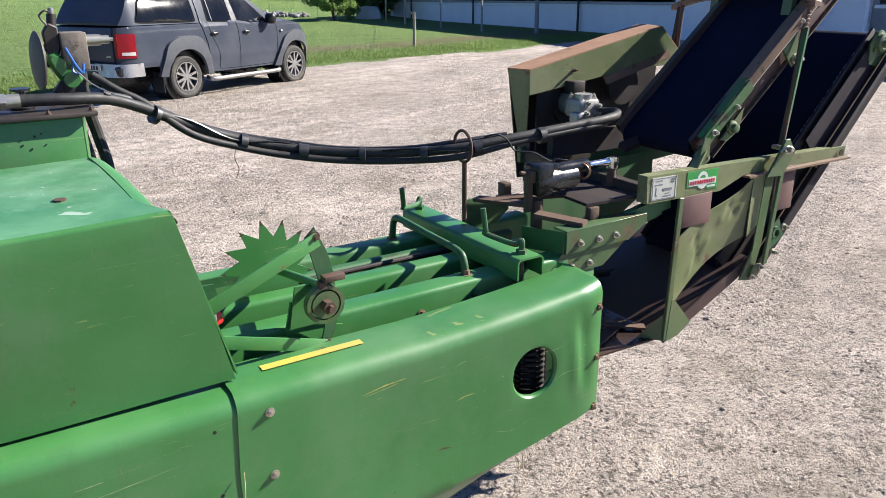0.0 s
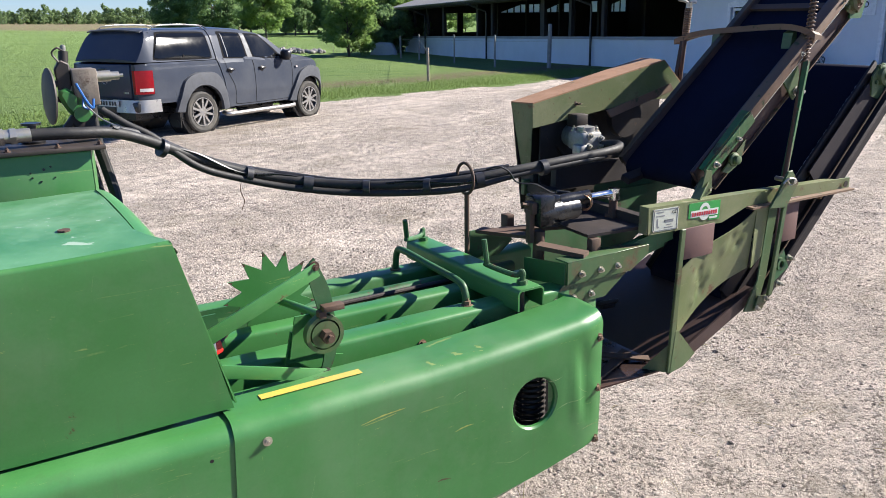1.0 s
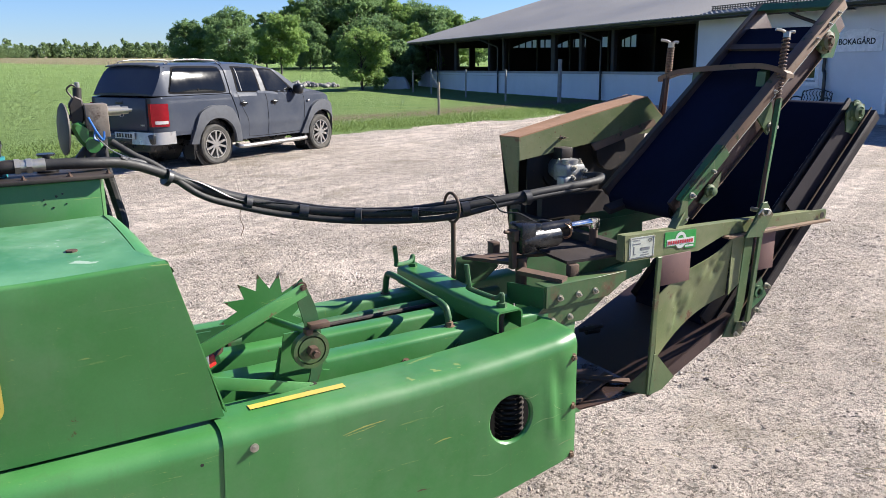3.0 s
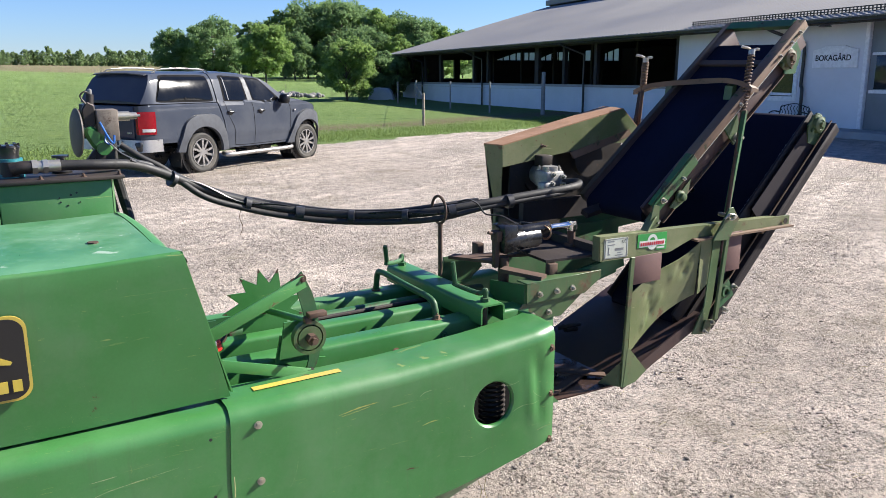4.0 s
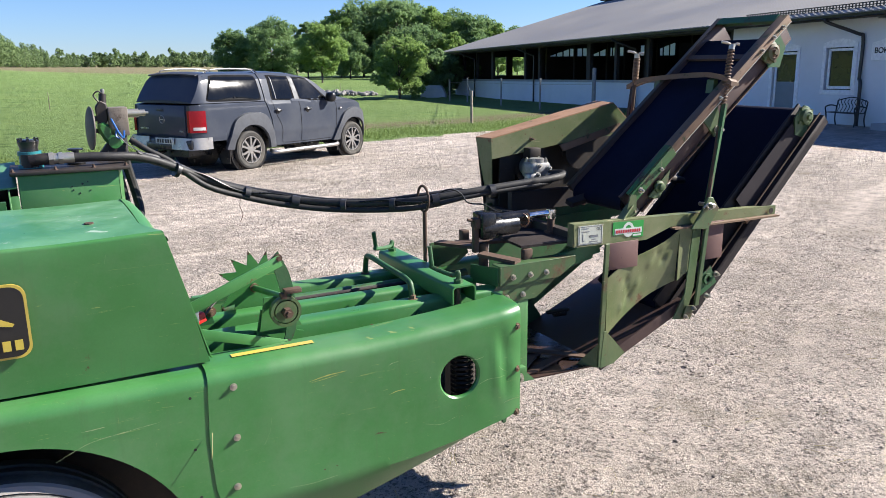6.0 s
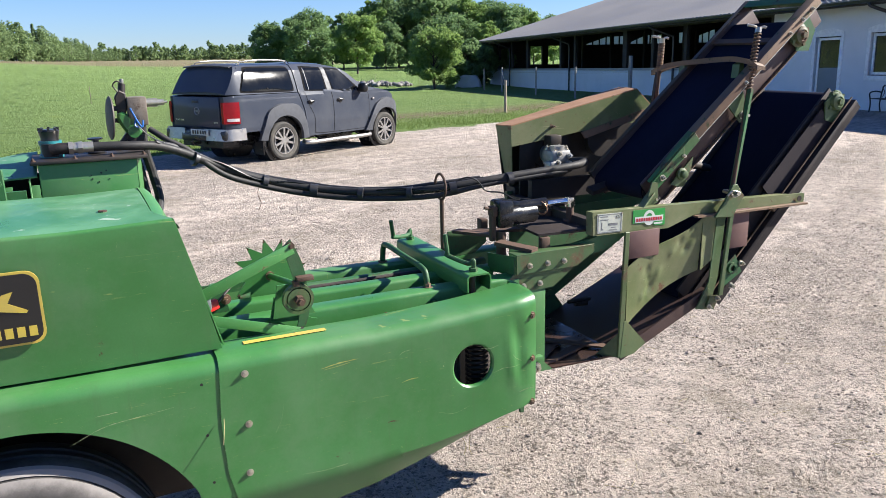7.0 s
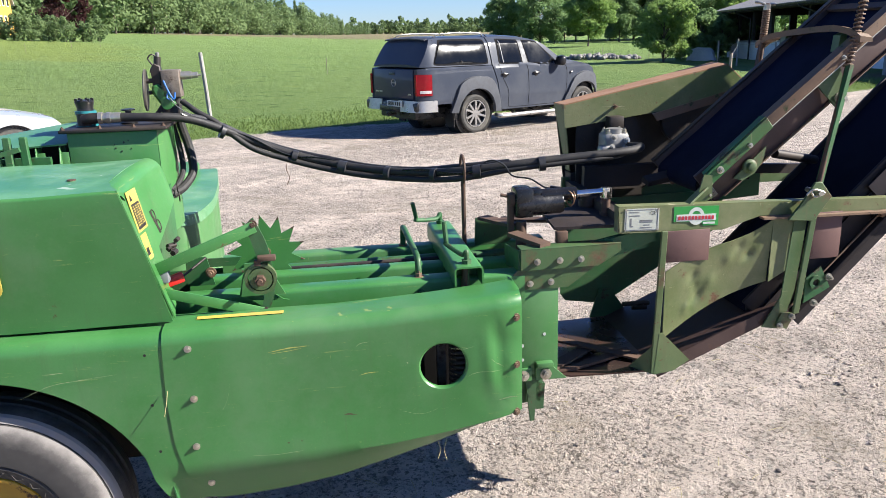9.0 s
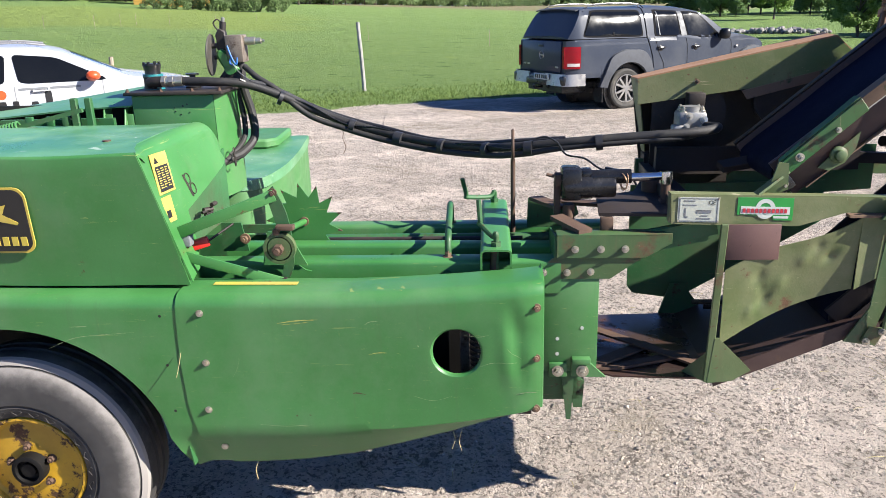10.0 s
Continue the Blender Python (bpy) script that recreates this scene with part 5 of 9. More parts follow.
# end brackets carrying the conveyor's hitch
bm = bmesh.new()
prism(bm, [(1.145, 0.238, 1.030), (1.50, 0.238, 1.036), (1.50, 0.238, 1.005), (1.42, 0.238, 0.957), (1.145, 0.238, 0.957)], (0, 0.008, 0), 0.001)
box(bm, 1.145, 1.48, 0.238, 0.30, 1.028, 1.034, 0.002)
hitch = part("hitch_plate", bm, M_OLIVE, baler, "scuffed olive hitch plate with bolts")
bm = bmesh.new()
prism(bm, [(1.135, 0.246, 0.957), (1.415, 0.246, 0.957), (1.315, 0.246, 0.886), (1.060, 0.246, 0.886)], (0, 0.006, 0))
part("slanted_strap", bm, M_OLIVE, hitch)
for u, z, y in ((1.202, 0.987, 0.236), (1.282, 0.987, 0.236), (1.357, 0.987, 0.236), (1.105, 0.908, 0.244), (1.179, 0.908, 0.244), (1.253, 0.910, 0.244)):
    part("hitch_bolt", hexbolt((u, y, z), (0, -1, 0), 0.0078, 0.009), M_ZINC, hitch)

# ---- bale metering star wheel and knotter trip levers ----
SC = Vector((0.280, 0.515, 1.012))
bm = bmesh.new()
pts = []
N = 13
for i in range(N * 2):
    a = math.pi * i / N + 0.12
    r = 0.138 if i % 2 == 0 else 0.088
    tw = 0.10 if i % 2 == 0 else 0.0
    pts.append(SC + V(r * math.cos(a + tw), 0, r * math.sin(a + tw)))
prism(bm, pts, (0, 0.004, 0))
star = part("star_wheel", bm, M_GREEN, baler, "toothed green star wheel with rusty tips")
part("star_bolt", hexbolt(SC + V(0.0, -0.002, 0.0), (0, -1, 0), 0.011, 0.016), M_OLIVE_RUST, star)
bm = bmesh.new()
for i in range(0, N * 2, 2):
    a = math.pi * i / N + 0.22
    c = SC + V(0.124 * math.cos(a), 0, 0.124 * math.sin(a))
    t = SC + V(0.1385 * math.cos(a), 0, 0.1385 * math.sin(a))
    n = V(-math.sin(a), 0, math.cos(a)) * 0.0036
    prism(bm, [c + n + V(0, -0.0006, 0), t + V(0, -0.0006, 0), c - n + V(0, -0.0006, 0)], (0, 0.0052, 0))
parts("tooth_tip", bm, M_RUST, star)
bm = bmesh.new()
cyl(bm, (0.287, 0.16, 1.07), (0.280, 0.51, 1.012), 0.011, seg=12)
part("star_shaft", bm, M_GREEN, baler)

bm = bmesh.new()
arc = smooth_path([(0.278, 0.172, 1.218), (0.312, 0.172, 1.135), (0.325, 0.172, 1.04), (0.322, 0.172, 0.96), (0.292, 0.172, 0.895)], 6)
inner = smooth_path([(0.252, 0.172, 1.195), (0.272, 0.172, 1.12), (0.288, 0.172, 1.04), (0.290, 0.172, 0.96), (0.272, 0.172, 0.90)], 6)
prism(bm, arc + inner[::-1], (0, 0.006, 0))
lever = part("trip_arm", bm, M_GREEN_DARK, baler, "curved green trip arm with worn edges")
part("arm_bolt", hexbolt((0.276, 0.170, 1.197), (0, -1, 0), 0.009, 0.008), M_RUST, lever)
bm = bmesh.new()
cyl(bm, (0.287, 0.150, 1.024), (0.287, 0.178, 1.024), 0.036, seg=28)
lathe(bm, [(0.050, 0.004), (0.050, 0.026), (0.040, 0.026), (0.040, 0.004)], (0.287, 0.176, 1.024), (0, -1, 0), 28, closed=True)
roller = part("trip_roller", bm, M_OLIVE, baler, "round worn trip roller")
bm = bmesh.new()
cyl(bm, (0.287, 0.126, 1.024), (0.287, 0.150, 1.024), 0.017, seg=6)
cyl(bm, (0.287, 0.112, 1.024), (0.287, 0.126, 1.024), 0.009, seg=10)
part("roller_nut", bm, M_RUST, roller)
bm = bmesh.new()
box(bm, 0.283, 0.338, 0.140, 0.168, 1.084, 1.099, 0.002)
box(bm, 0.272, 0.292, 0.145, 0.168, 1.068, 1.086, 0.002)
part("trip_block", bm, M_RUST, lever)
bm = bmesh.new()
prism(bm, [(0.225, 0.225, 1.02), (0.345, 0.225, 0.93), (0.365, 0.225, 0.925), (0.205, 0.225, 0.935)], (0, 0.006, 0))
prism(bm, [(0.235, 0.215, 1.06), (0.300, 0.215, 1.06), (0.355, 0.215, 0.95), (0.215, 0.215, 0.95)], (0, 0.006, 0))
part("roller_bracket", bm, M_GREEN, baler)
bm = bmesh.new()
beam(bm, (-0.02, 0.128, 1.083), (0.282, 0.166, 1.190), 0.006, 0.036, bev=0.001)
part("trip_link", bm, M_GREEN, baler, "flat green trip link with chipped edge")
bm = bmesh.new()
beam(bm, (-0.01, 0.12, 1.015), (0.285, 0.160, 0.912), 0.006, 0.032, bev=0.001)
part("lower_link", bm, M_GREEN, baler)
bm = bmesh.new()
box(bm, 0.270, 0.300, 0.155, 0.185, 0.895, 0.925, 0.003)
part("link_end", bm, M_DARKSTEEL, baler)
bm = bmesh.new()
box(bm, -0.020, 0.016, 0.133, 0.168, 1.037, 1.080, 0.004)
box(bm, 0.014, 0.026, 0.145, 0.168, 1.074, 1.087, 0.002)
part("sensor_box", bm, M_GREYPLASTIC, baler, "small grey plastic sensor box")
GRIP = (0.019, 0.201, 1.028)
bm = bmesh.new()
beam(bm, (GRIP[0] - 0.026, GRIP[1] - 0.01, GRIP[2] - 0.006), (GRIP[0] + 0.026, GRIP[1] + 0.012, GRIP[2] + 0.006), 0.022, 0.032, bev=0.005)
part("red_grip", bm, M_RED, baler, "red plastic handle grip")
bm = bmesh.new()
tube(bm, [(GRIP[0] + 0.025, GRIP[1] + 0.012, GRIP[2] + 0.006), (GRIP[0] + 0.09, GRIP[1] + 0.07, GRIP[2] + 0.045)], 0.004, 8)
part("grip_rod", bm, M_DARKSTEEL, baler)

# knotter frame seen below the hood end, its green darkened for the shade there
bm = bmesh.new()
prism(bm, [(-0.06, 0.26, 1.16), (-0.06, 0.735, 1.24), (-0.06, 0.735, 0.98), (-0.06, 0.26, 0.98)], (-0.006, 0, 0))
prism(bm, [(0.02, 0.40, 1.04), (0.09, 0.40, 1.04), (0.11, 0.40, 0.94), (0.02, 0.40, 0.94)], (0, 0.006, 0))
box(bm, 0.02, 0.30, 0.62, 0.628, 0.94, 0.972)
part("knotter_frame", bm, M_GREEN_DARK, baler, "green knotter frame, darkened for the shade under the hood")
bm = bmesh.new()
for i in range(9):
    c = Vector((random.uniform(-0.03, 0.0), random.uniform(0.30, 0.40), random.uniform(1.05, 1.11)))
    cyl(bm, c, c + V(random.uniform(-0.02, 0.02), 0.03, random.uniform(-0.01, 0.01)), random.uniform(0.004, 0.009), seg=10)
parts("knotter_gear", bm, M_DARKSTEEL, baler, "small greasy knotter part")
part("frame_bolt", hexbolt((0.10, 0.397, 0.985), (0, -1, 0), 0.012, 0.014), M_OLIVE_RUST, baler)

# long drive cover on the far side, with a rounded near edge
EDGE = [(-0.40, 1.00), (-0.14, 1.02), (-0.06, 1.08), (-0.025, 1.18), (-0.012, 1.42), (-0.04, 1.80), (-0.10, 2.27)]
edge = smooth_path([(u, v, 0) for u, v in EDGE], 5)
bm = bmesh.new()
prism(bm, [(p.x, p.y, 1.00) for p in edge] + [(-0.9, 2.27, 1.00), (-0.9, 1.0, 1.00)], (0, 0, 0.045), 0.006)
cover = part("drive_cover", bm, M_GREEN_FADED_SHEEN, baler, "faded green drive cover with a rounded edge")
bm = bmesh.new()
prism(bm, [(p.x - 0.012, p.y, 0.55) for p in edge] + [(-0.9, 2.25, 0.55), (-0.9, 1.02, 0.55)], (0, 0, 0.45))
part("drive_case", bm, M_GREEN, cover)
bm = bmesh.new()
prism(bm, [(-0.62, 1.82, 1.045), (-0.22, 1.82, 1.045), (-0.17, 1.88, 1.045), (-0.19, 2.24, 1.045), (-0.62, 2.24, 1.045)], (0, 0, 0.05), 0.012)
part("cover_lid", bm, M_GREEN, cover)

# plunger spring seen through the round hole
bm = bmesh.new()
tube(bm, coil((0.915, 0.125, 0.57), (0.915, 0.125, 0.85), 0.040, 16, 14), 0.0065, 6)
part("plunger_spring", bm, M_DARKSTEEL, baler, "dark coil spring behind the hole")
bm = bmesh.new()
beam(bm, (0.853, 0.185, 0.56), (0.853, 0.185, 0.88), 0.026, 0.03)
part("spring_post", bm, M_RUSTYCAST, baler, "dull steel post behind the hole")

# ---- front end of the machine, left of the hood ----
bm = bmesh.new()
def slope(a, b):
    """The cover rises towards the tank and towards its far edge."""
    u = -2.0 + 1.576 * a
    front, back = ease([(-2.0, 1.27), (-0.62, 1.386), (-0.42, 1.394)], u), ease([(-2.0, 1.24), (-0.75, 1.402), (-0.45, 1.446)], u)
    return V(u, 0.80 + 0.32 * b, front + (back - front) * b + 0.006 * math.sin(math.pi * b))


sheet(bm, slope, span(0, 1, 30), span(0, 1, 8))
part("pickup_cover", bm, M_GREEN_FADED_SHEEN, baler, "faded green cover in front of the tank", thick=0.006)
# Dark panel added where only shade lies under the cover
bm = bmesh.new()
box(bm, -2.0, -0.425, 0.98, 0.986, 1.0, 1.385)
part("cover_shade_panel", bm, M_DARKSTEEL, baler, "dark panel standing in for the shade below the cover")
for u in (-0.535, -0.452):
    bm = bmesh.new()
    prism(bm, [(u, 0.80, 1.384), (u, 0.86, 1.388), (u + 0.004, 0.86, 1.22), (u + 0.004, 0.74, 1.22)], (0.005, 0, 0), 0.001)
    box(bm, u, u + 0.032, 0.80, 0.806, 1.22, 1.365, 0.001)
    part("cover_rib", bm, M_GREEN, baler)
bm = bmesh.new()
box(bm, -2.0, -0.46, 1.0, 1.5, 0.55, 1.12, 0.01)
part("front_body", bm, M_GREEN, baler)
front = bmesh.new()
beam(front, (-0.86, 0.60, 1.325), (-0.52, 0.62, 1.405), 0.016, 0.016)
for u in (-0.60, -0.545):
    prism(front, [(u, 0.68, 1.30), (u + 0.03, 0.68, 1.30), (u + 0.028, 0.68, 1.44), (u + 0.004, 0.68, 1.44)], (0, 0.02, 0), 0.003)
parts("needle_bracket", front, M_GREEN_DARK, baler, "green needle bracket")
bm = bmesh.new()
tube(bm, coil((-0.83, 0.60, 1.332), (-0.75, 0.605, 1.352), 0.020, 7, 12), 0.004, 6)
part("return_spring", bm, M_GREEN, baler, "green coil return spring")
bm = bmesh.new()
for i, u in enumerate((-0.78, -0.70, -0.64)):
    box(bm, u, u + 0.028, 0.685, 0.70, 1.30, 1.375, 0.003)
box(bm, -0.90, -0.46, 0.72, 0.74, 1.28, 1.36)
parts("needle_frame", bm, M_GREEN_DARK, baler)


# ---- wheel ----
def wheel_at(parent):
    C = Vector((-0.58, 0.0, 0.308))
    ax = Vector((0, -1, 0))
    bm = bmesh.new()
    R, W0 = 0.398, 0.02
    prof = [(0.175, -0.01), (0.188, 0.008), (0.198, 0.018), (0.228, 0.026), (0.233, 0.022), (0.240, 0.027), (0.310, 0.031), (0.350, 0.024), (0.369, 0.016), (0.372, 0.011), (0.375, 0.014), (0.391, 0.004), (0.398, -0.012), (0.401, -0.030),
            (0.402, -0.045), (0.393, -0.050), (0.393, -0.060), (0.402, -0.064), (0.399, -0.095), (0.391, -0.098), (0.391, -0.108), (0.399, -0.112), (0.396, -0.155), (0.37, -0.20), (0.30, -0.225), (0.205, -0.20)]
    lathe(bm, prof, C + V(0, 0.05, 0), ax, 64)
    wh = part("wheel", bm, M_TYRE, parent, "worn ribbed tyre on a rusty yellow rim")
    bm = bmesh.new()
    lathe(bm, [(0.241, 0.0285), (0.310, 0.0325), (0.350, 0.0255), (0.369, 0.0172)], C + V(0, 0.05, 0), ax, 64)
    part("sidewall_band", bm, chalk_material(tuple(C)), wh, "dusty sidewall rubbed chalk-white")
    bm = bmesh.new()
    lathe(bm, [(0.3755, 0.0150), (0.391, 0.0052), (0.396, -0.006)], C + V(0, 0.05, 0), ax, 64)
    part("sidewall_band", bm, chalk_material(tuple(C)), wh, "chalk-white shoulder band")
    bm = bmesh.new()
    for i in range(24):
        a = 2 * math.pi * i / 24
        x, z = Vector((math.cos(a), 0, math.sin(a))), Vector((-math.sin(a), 0, math.cos(a)))
        c = C + V(0, 0.05 - 0.0225, 0) + x * 0.213
        q = [c + x * 0.011, c + z * 0.017, c - x * 0.011, c - z * 0.017]
        tube(bm, q, 0.0013, 5, closed=True)
    parts("sidewall_mark", bm, M_TYRE, wh)
    bm = bmesh.new()
    lathe(bm, [(0.188, 0.008), (0.186, 0.013), (0.178, 0.015), (0.173, 0.008), (0.168, -0.012), (0.155, -0.018), (0.130, -0.014), (0.105, -0.008), (0.075, -0.006), (0.0, -0.006)], C + V(0, 0.05, 0), ax, 48)
    rim = part("rim", bm, M_YELLOWRIM, wh, "rust-blistered yellow wheel rim")
    bm = bmesh.new()
    lathe(bm, [(0.054, -0.008), (0.054, 0.030), (0.047, 0.034), (0.040, 0.034), (0.038, 0.012), (0.026, 0.010), (0.024, 0.026), (0.0, 0.026)], C + V(0, 0.05, 0), ax, 32)
    part("hub", bm, M_GREASE_SHADE, rim, "hub caked in black grease")
    for i in range(5):
        a = 2 * math.pi * i / 5 + 0.4
        part("wheel_nut", hexbolt(C + V(0.074 * math.cos(a), 0.058, 0.074 * math.sin(a)), ax, 0.011, 0.013), M_RUST, rim)
    return wh


wheel_at(baler)
bm = bmesh.new()
cyl(bm, (-0.58, 0.10, 0.308), (-0.58, 1.5, 0.335), 0.035, seg=14)
part("axle", bm, M_DARKSTEEL, baler)
bm = bmesh.new()
lathe(bm, [(0.20, 0), (0.39, 0.01), (0.40, 0.05), (0.40, 0.15), (0.39, 0.19), (0.20, 0.2)], (-0.56, 1.55, 0.345), (0, 1, 0), 32)
part("wheel", bm, M_TYRE, baler, "far wheel with a dusty tyre")


M_CLAMP = surface("chipped_green_paint", (0.022, 0.125, 0.030), (0.045, 0.11, 0.025), 0.45, 0.0, 6.0, 120.0, spots=(0.075, 0.055, 0.026), spot_lo=0.54, spot_hi=0.62, spot_scale=8.0, bump_s=0.2, scratch=(0.16, 0.17, 0.08), dust=(0.06, 0.10, 0.04))
M_WEAR = surface("scuffed_dark_plate", (0.018, 0.014, 0.017), (0.030, 0.024, 0.027), 0.65, 0.0, 6.0, 120.0, spots=(0.09, 0.06, 0.045), spot_lo=0.64, spot_hi=0.7, spec=0.2)
# ---- bale conveyor hitched to the chamber's end ----
chute = thing("bale_conveyor", "worn olive-green bale conveyor with two dark rubber belts", "conveyor", BALER_M)

# near side bar with tapered end
bm = bmesh.new()
YB = 0.240
prism(bm, [(1.488, YB, 1.160), (1.93, YB + 0.012, 1.146), (2.70, YB + 0.036, 1.116), (2.70, YB + 0.036, 1.076), (2.02, YB + 0.015, 1.092), (1.88, YB + 0.011, 1.052), (1.494, YB, 1.066)], (0, 0.006, 0))
beam(bm, (1.488, YB + 0.02, 1.158), (2.70, YB + 0.056, 1.114), 0.040, 0.006)
beam(bm, (1.494, YB + 0.02, 1.069), (1.88, YB + 0.032, 1.055), 0.040, 0.006)
beam(bm, (1.491, YB + 0.004, 1.113), (1.491, YB + 0.04, 1.113), 0.006, 0.09)
bar = part("side_bar", bm, M_OLIVE_PALE, chute, "scuffed olive steel side bar")
bm = bmesh.new()
beam(bm, (2.02, YB + 0.004, 1.086), (2.70, YB + 0.025, 1.072), 0.03, 0.008)
part("bar_edge", bm, M_OLIVE_RUST, bar, "bare rusty bar edge")
bm = bmesh.new()
cyl(bm, (2.66, YB + 0.028, 1.096), (2.66, YB + 0.026, 1.096), 0.014, seg=12)
part("bar_hole", bm, M_DARKSTEEL, bar)


def on_bar(u, z, d=0.0):
    """A point on the bar's face: u along, z above its lower edge."""
    return Vector((u, YB + (u - 1.488) * 0.027 - 0.002 - d, 1.066 - (u - 1.494) * 0.036 + z))


# rating plate and supplier's sticker, as plain shapes
bm = bmesh.new()
prism(bm, [on_bar(1.510, 0.008), on_bar(1.636, 0.008), on_bar(1.636, 0.086), on_bar(1.510, 0.086)], (0, 0.0015, 0))
rp = part("rating_plate", bm, M_PLATE, bar, "small weathered pale grey rating plate")
bm = bmesh.new()
for u0, u1, z0, z1 in ((1.515, 1.631, 0.0815, 0.083), (1.515, 1.631, 0.011, 0.0125), (1.515, 1.5165, 0.011, 0.083), (1.6295, 1.631, 0.011, 0.083), (1.531, 1.535, 0.024, 0.052), (1.535, 1.541, 0.022, 0.026)):
    prism(bm, [on_bar(u0, z0, 0.001), on_bar(u1, z0, 0.001), on_bar(u1, z1, 0.001), on_bar(u0, z1, 0.001)], (0, 0.0008, 0))
part("plate_border", bm, M_GREYPLASTIC, rp)
for u, z in ((1.513, 0.011), (1.633, 0.011), (1.513, 0.083), (1.633, 0.083)):
    bm = bmesh.new()
    cyl(bm, on_bar(u, z, -0.001), on_bar(u, z, 0.0025), 0.0032, seg=10)
    part("rivet", bm, M_ZINC, rp)
bm = bmesh.new()
for u0, u1, z in ((1.528, 1.562, 0.073), (1.526, 1.566, 0.060), (1.566, 1.612, 0.043), (1.567, 1.611, 0.037), (1.580, 1.602, 0.027), (1.568, 1.610, 0.018)):
    prism(bm, [on_bar(u0, z, 0.001), on_bar(u1, z, 0.001), on_bar(u1, z + (0.009 if z == 0.037 else 0.003), 0.001), on_bar(u0, z + (0.009 if z == 0.037 else 0.003), 0.001)], (0, 0.0008, 0))
part("print_bars", bm, M_GREYPLASTIC, rp)
letters("mark_letters", "CE", 0.018, M_DECALBLACK, Matrix.Translation(on_bar(1.613, 0.070, 0.0012)) @ Matrix.Rotation(math.radians(90), 4, "X"), rp, 0.0002)
bm = bmesh.new()
prism(bm, [on_bar(1.690, 0.034), on_bar(1.795, 0.030), on_bar(1.800, 0.018), on_bar(1.858, 0.018), on_bar(1.858, 0.088), on_bar(1.690, 0.088)], (0, 0.0015, 0))
sp = part("supplier_sticker", bm, M_GREENDECAL, bar, "green and white supplier sticker")
bm = bmesh.new()
prism(bm, [on_bar(1.700, 0.036, 0.001), on_bar(1.848, 0.036, 0.001), on_bar(1.848, 0.060, 0.001), on_bar(1.700, 0.060, 0.001)], (0, 0.0008, 0))
for k in range(20):
    a, b = math.pi * 2 * k / 20, math.pi * 2 * (k + 1) / 20
    ring = [on_bar(1.774 + r * math.cos(c), 0.053 + r * 1.05 * math.sin(c), 0.0007) for c, r in ((a, 0.030), (b, 0.030), (b, 0.018), (a, 0.018))]
    prism(bm, ring, (0, 0.0006, 0))
part("sticker_panel", bm, M_WHITEDECAL, sp)
bm = bmesh.new()
for i in range(11):
    u = 1.706 + i * 0.0125
    prism(bm, [on_bar(u, 0.041, 0.0022), on_bar(u + 0.0085, 0.041, 0.0022), on_bar(u + 0.0085, 0.054, 0.0022), on_bar(u, 0.054, 0.0022)], (0, 0.0006, 0))
part("sticker_bars", bm, M_REDDECAL, sp)
bm = bmesh.new()
prism(bm, [on_bar(1.800, 0.024, 0.001), on_bar(1.845, 0.024, 0.001), on_bar(1.845, 0.031, 0.001), on_bar(1.800, 0.031, 0.001)], (0, 0.0006, 0))
part("sticker_bars", bm, M_WHITEDECAL, sp)

# far side bar
bm = bmesh.new()
beam(bm, (1.50, 0.93, 1.11), (2.70, 0.95, 1.09), 0.02, 0.06)
part("side_bar", bm, M_OLIVE, chute)
for u in (1.53, 2.62):
    bm = bmesh.new()
    beam(bm, (u, 0.28, 1.10), (u, 0.93, 1.11), 0.035, 0.035)
    part("tie_bar", bm, M_DARKSTEEL, chute)

# posts, feet and brown plates
def post(u, zt, zb, lean, name):
    bm = bmesh.new()
    prism(bm, [(u, 0.225, zt), (u + 0.022, 0.225, zt), (u + 0.018 + lean, 0.225, zb), (u - 0.006 + lean, 0.225, zb)], (0, 0.012, 0), 0.002)
    return part(name, bm, M_OLIVE, chute, "rust-streaked olive upright")


post(1.642, 1.066, 0.535, -0.012, "upright")
bm = bmesh.new()
prism(bm, [(1.650, 0.224, 0.690), (1.662, 0.224, 0.690), (1.775, 0.235, 0.572), (1.715, 0.235, 0.534), (1.635, 0.224, 0.532)], (0, 0.006, 0))
prism(bm, [(1.648, 0.226, 0.66), (1.570, 0.30, 0.538), (1.636, 0.224, 0.532)], (0.006, 0.0, 0))
part("foot_gusset", bm, M_OLIVE, chute, "triangular olive gusset with mud")
post(2.200, 1.10, 0.72, -0.030, "upright")
bm = bmesh.new()
prism(bm, [(2.155, 0.255, 1.08), (2.205, 0.255, 1.09), (2.180, 0.255, 0.80), (2.135, 0.25, 0.655), (2.060, 0.25, 0.668), (2.130, 0.255, 0.78)], (0, 0.006, 0))
part("curved_guide", bm, M_OLIVE, chute, "curved olive guide plate")
bm = bmesh.new()
prism(bm, [(2.13, 0.242, 0.720), (2.185, 0.242, 0.715), (2.155, 0.242, 0.655), (2.11, 0.242, 0.672)], (0, 0.008, 0))
lug2 = part("foot_lug", bm, M_OLIVE, chute)
for u, z in ((2.125, 0.672), (2.170, 0.705)):
    part("lug_bolt", hexbolt((u, 0.240, z), (0, -1, 0), 0.008, 0.010), M_ZINC, lug2)
bm = bmesh.new()
box(bm, 1.662, 1.826, 0.238, 0.244, 0.948, 1.062, 0.002)
part("cover_plate", bm, M_PRIMER, chute, "flat red-brown primed plate")
bm = bmesh.new()
box(bm, 2.218, 2.345, 0.258, 0.264, 0.915, 1.088, 0.002)
part("cover_plate", bm, M_PRIMER, chute, "flat red-brown primed plate")

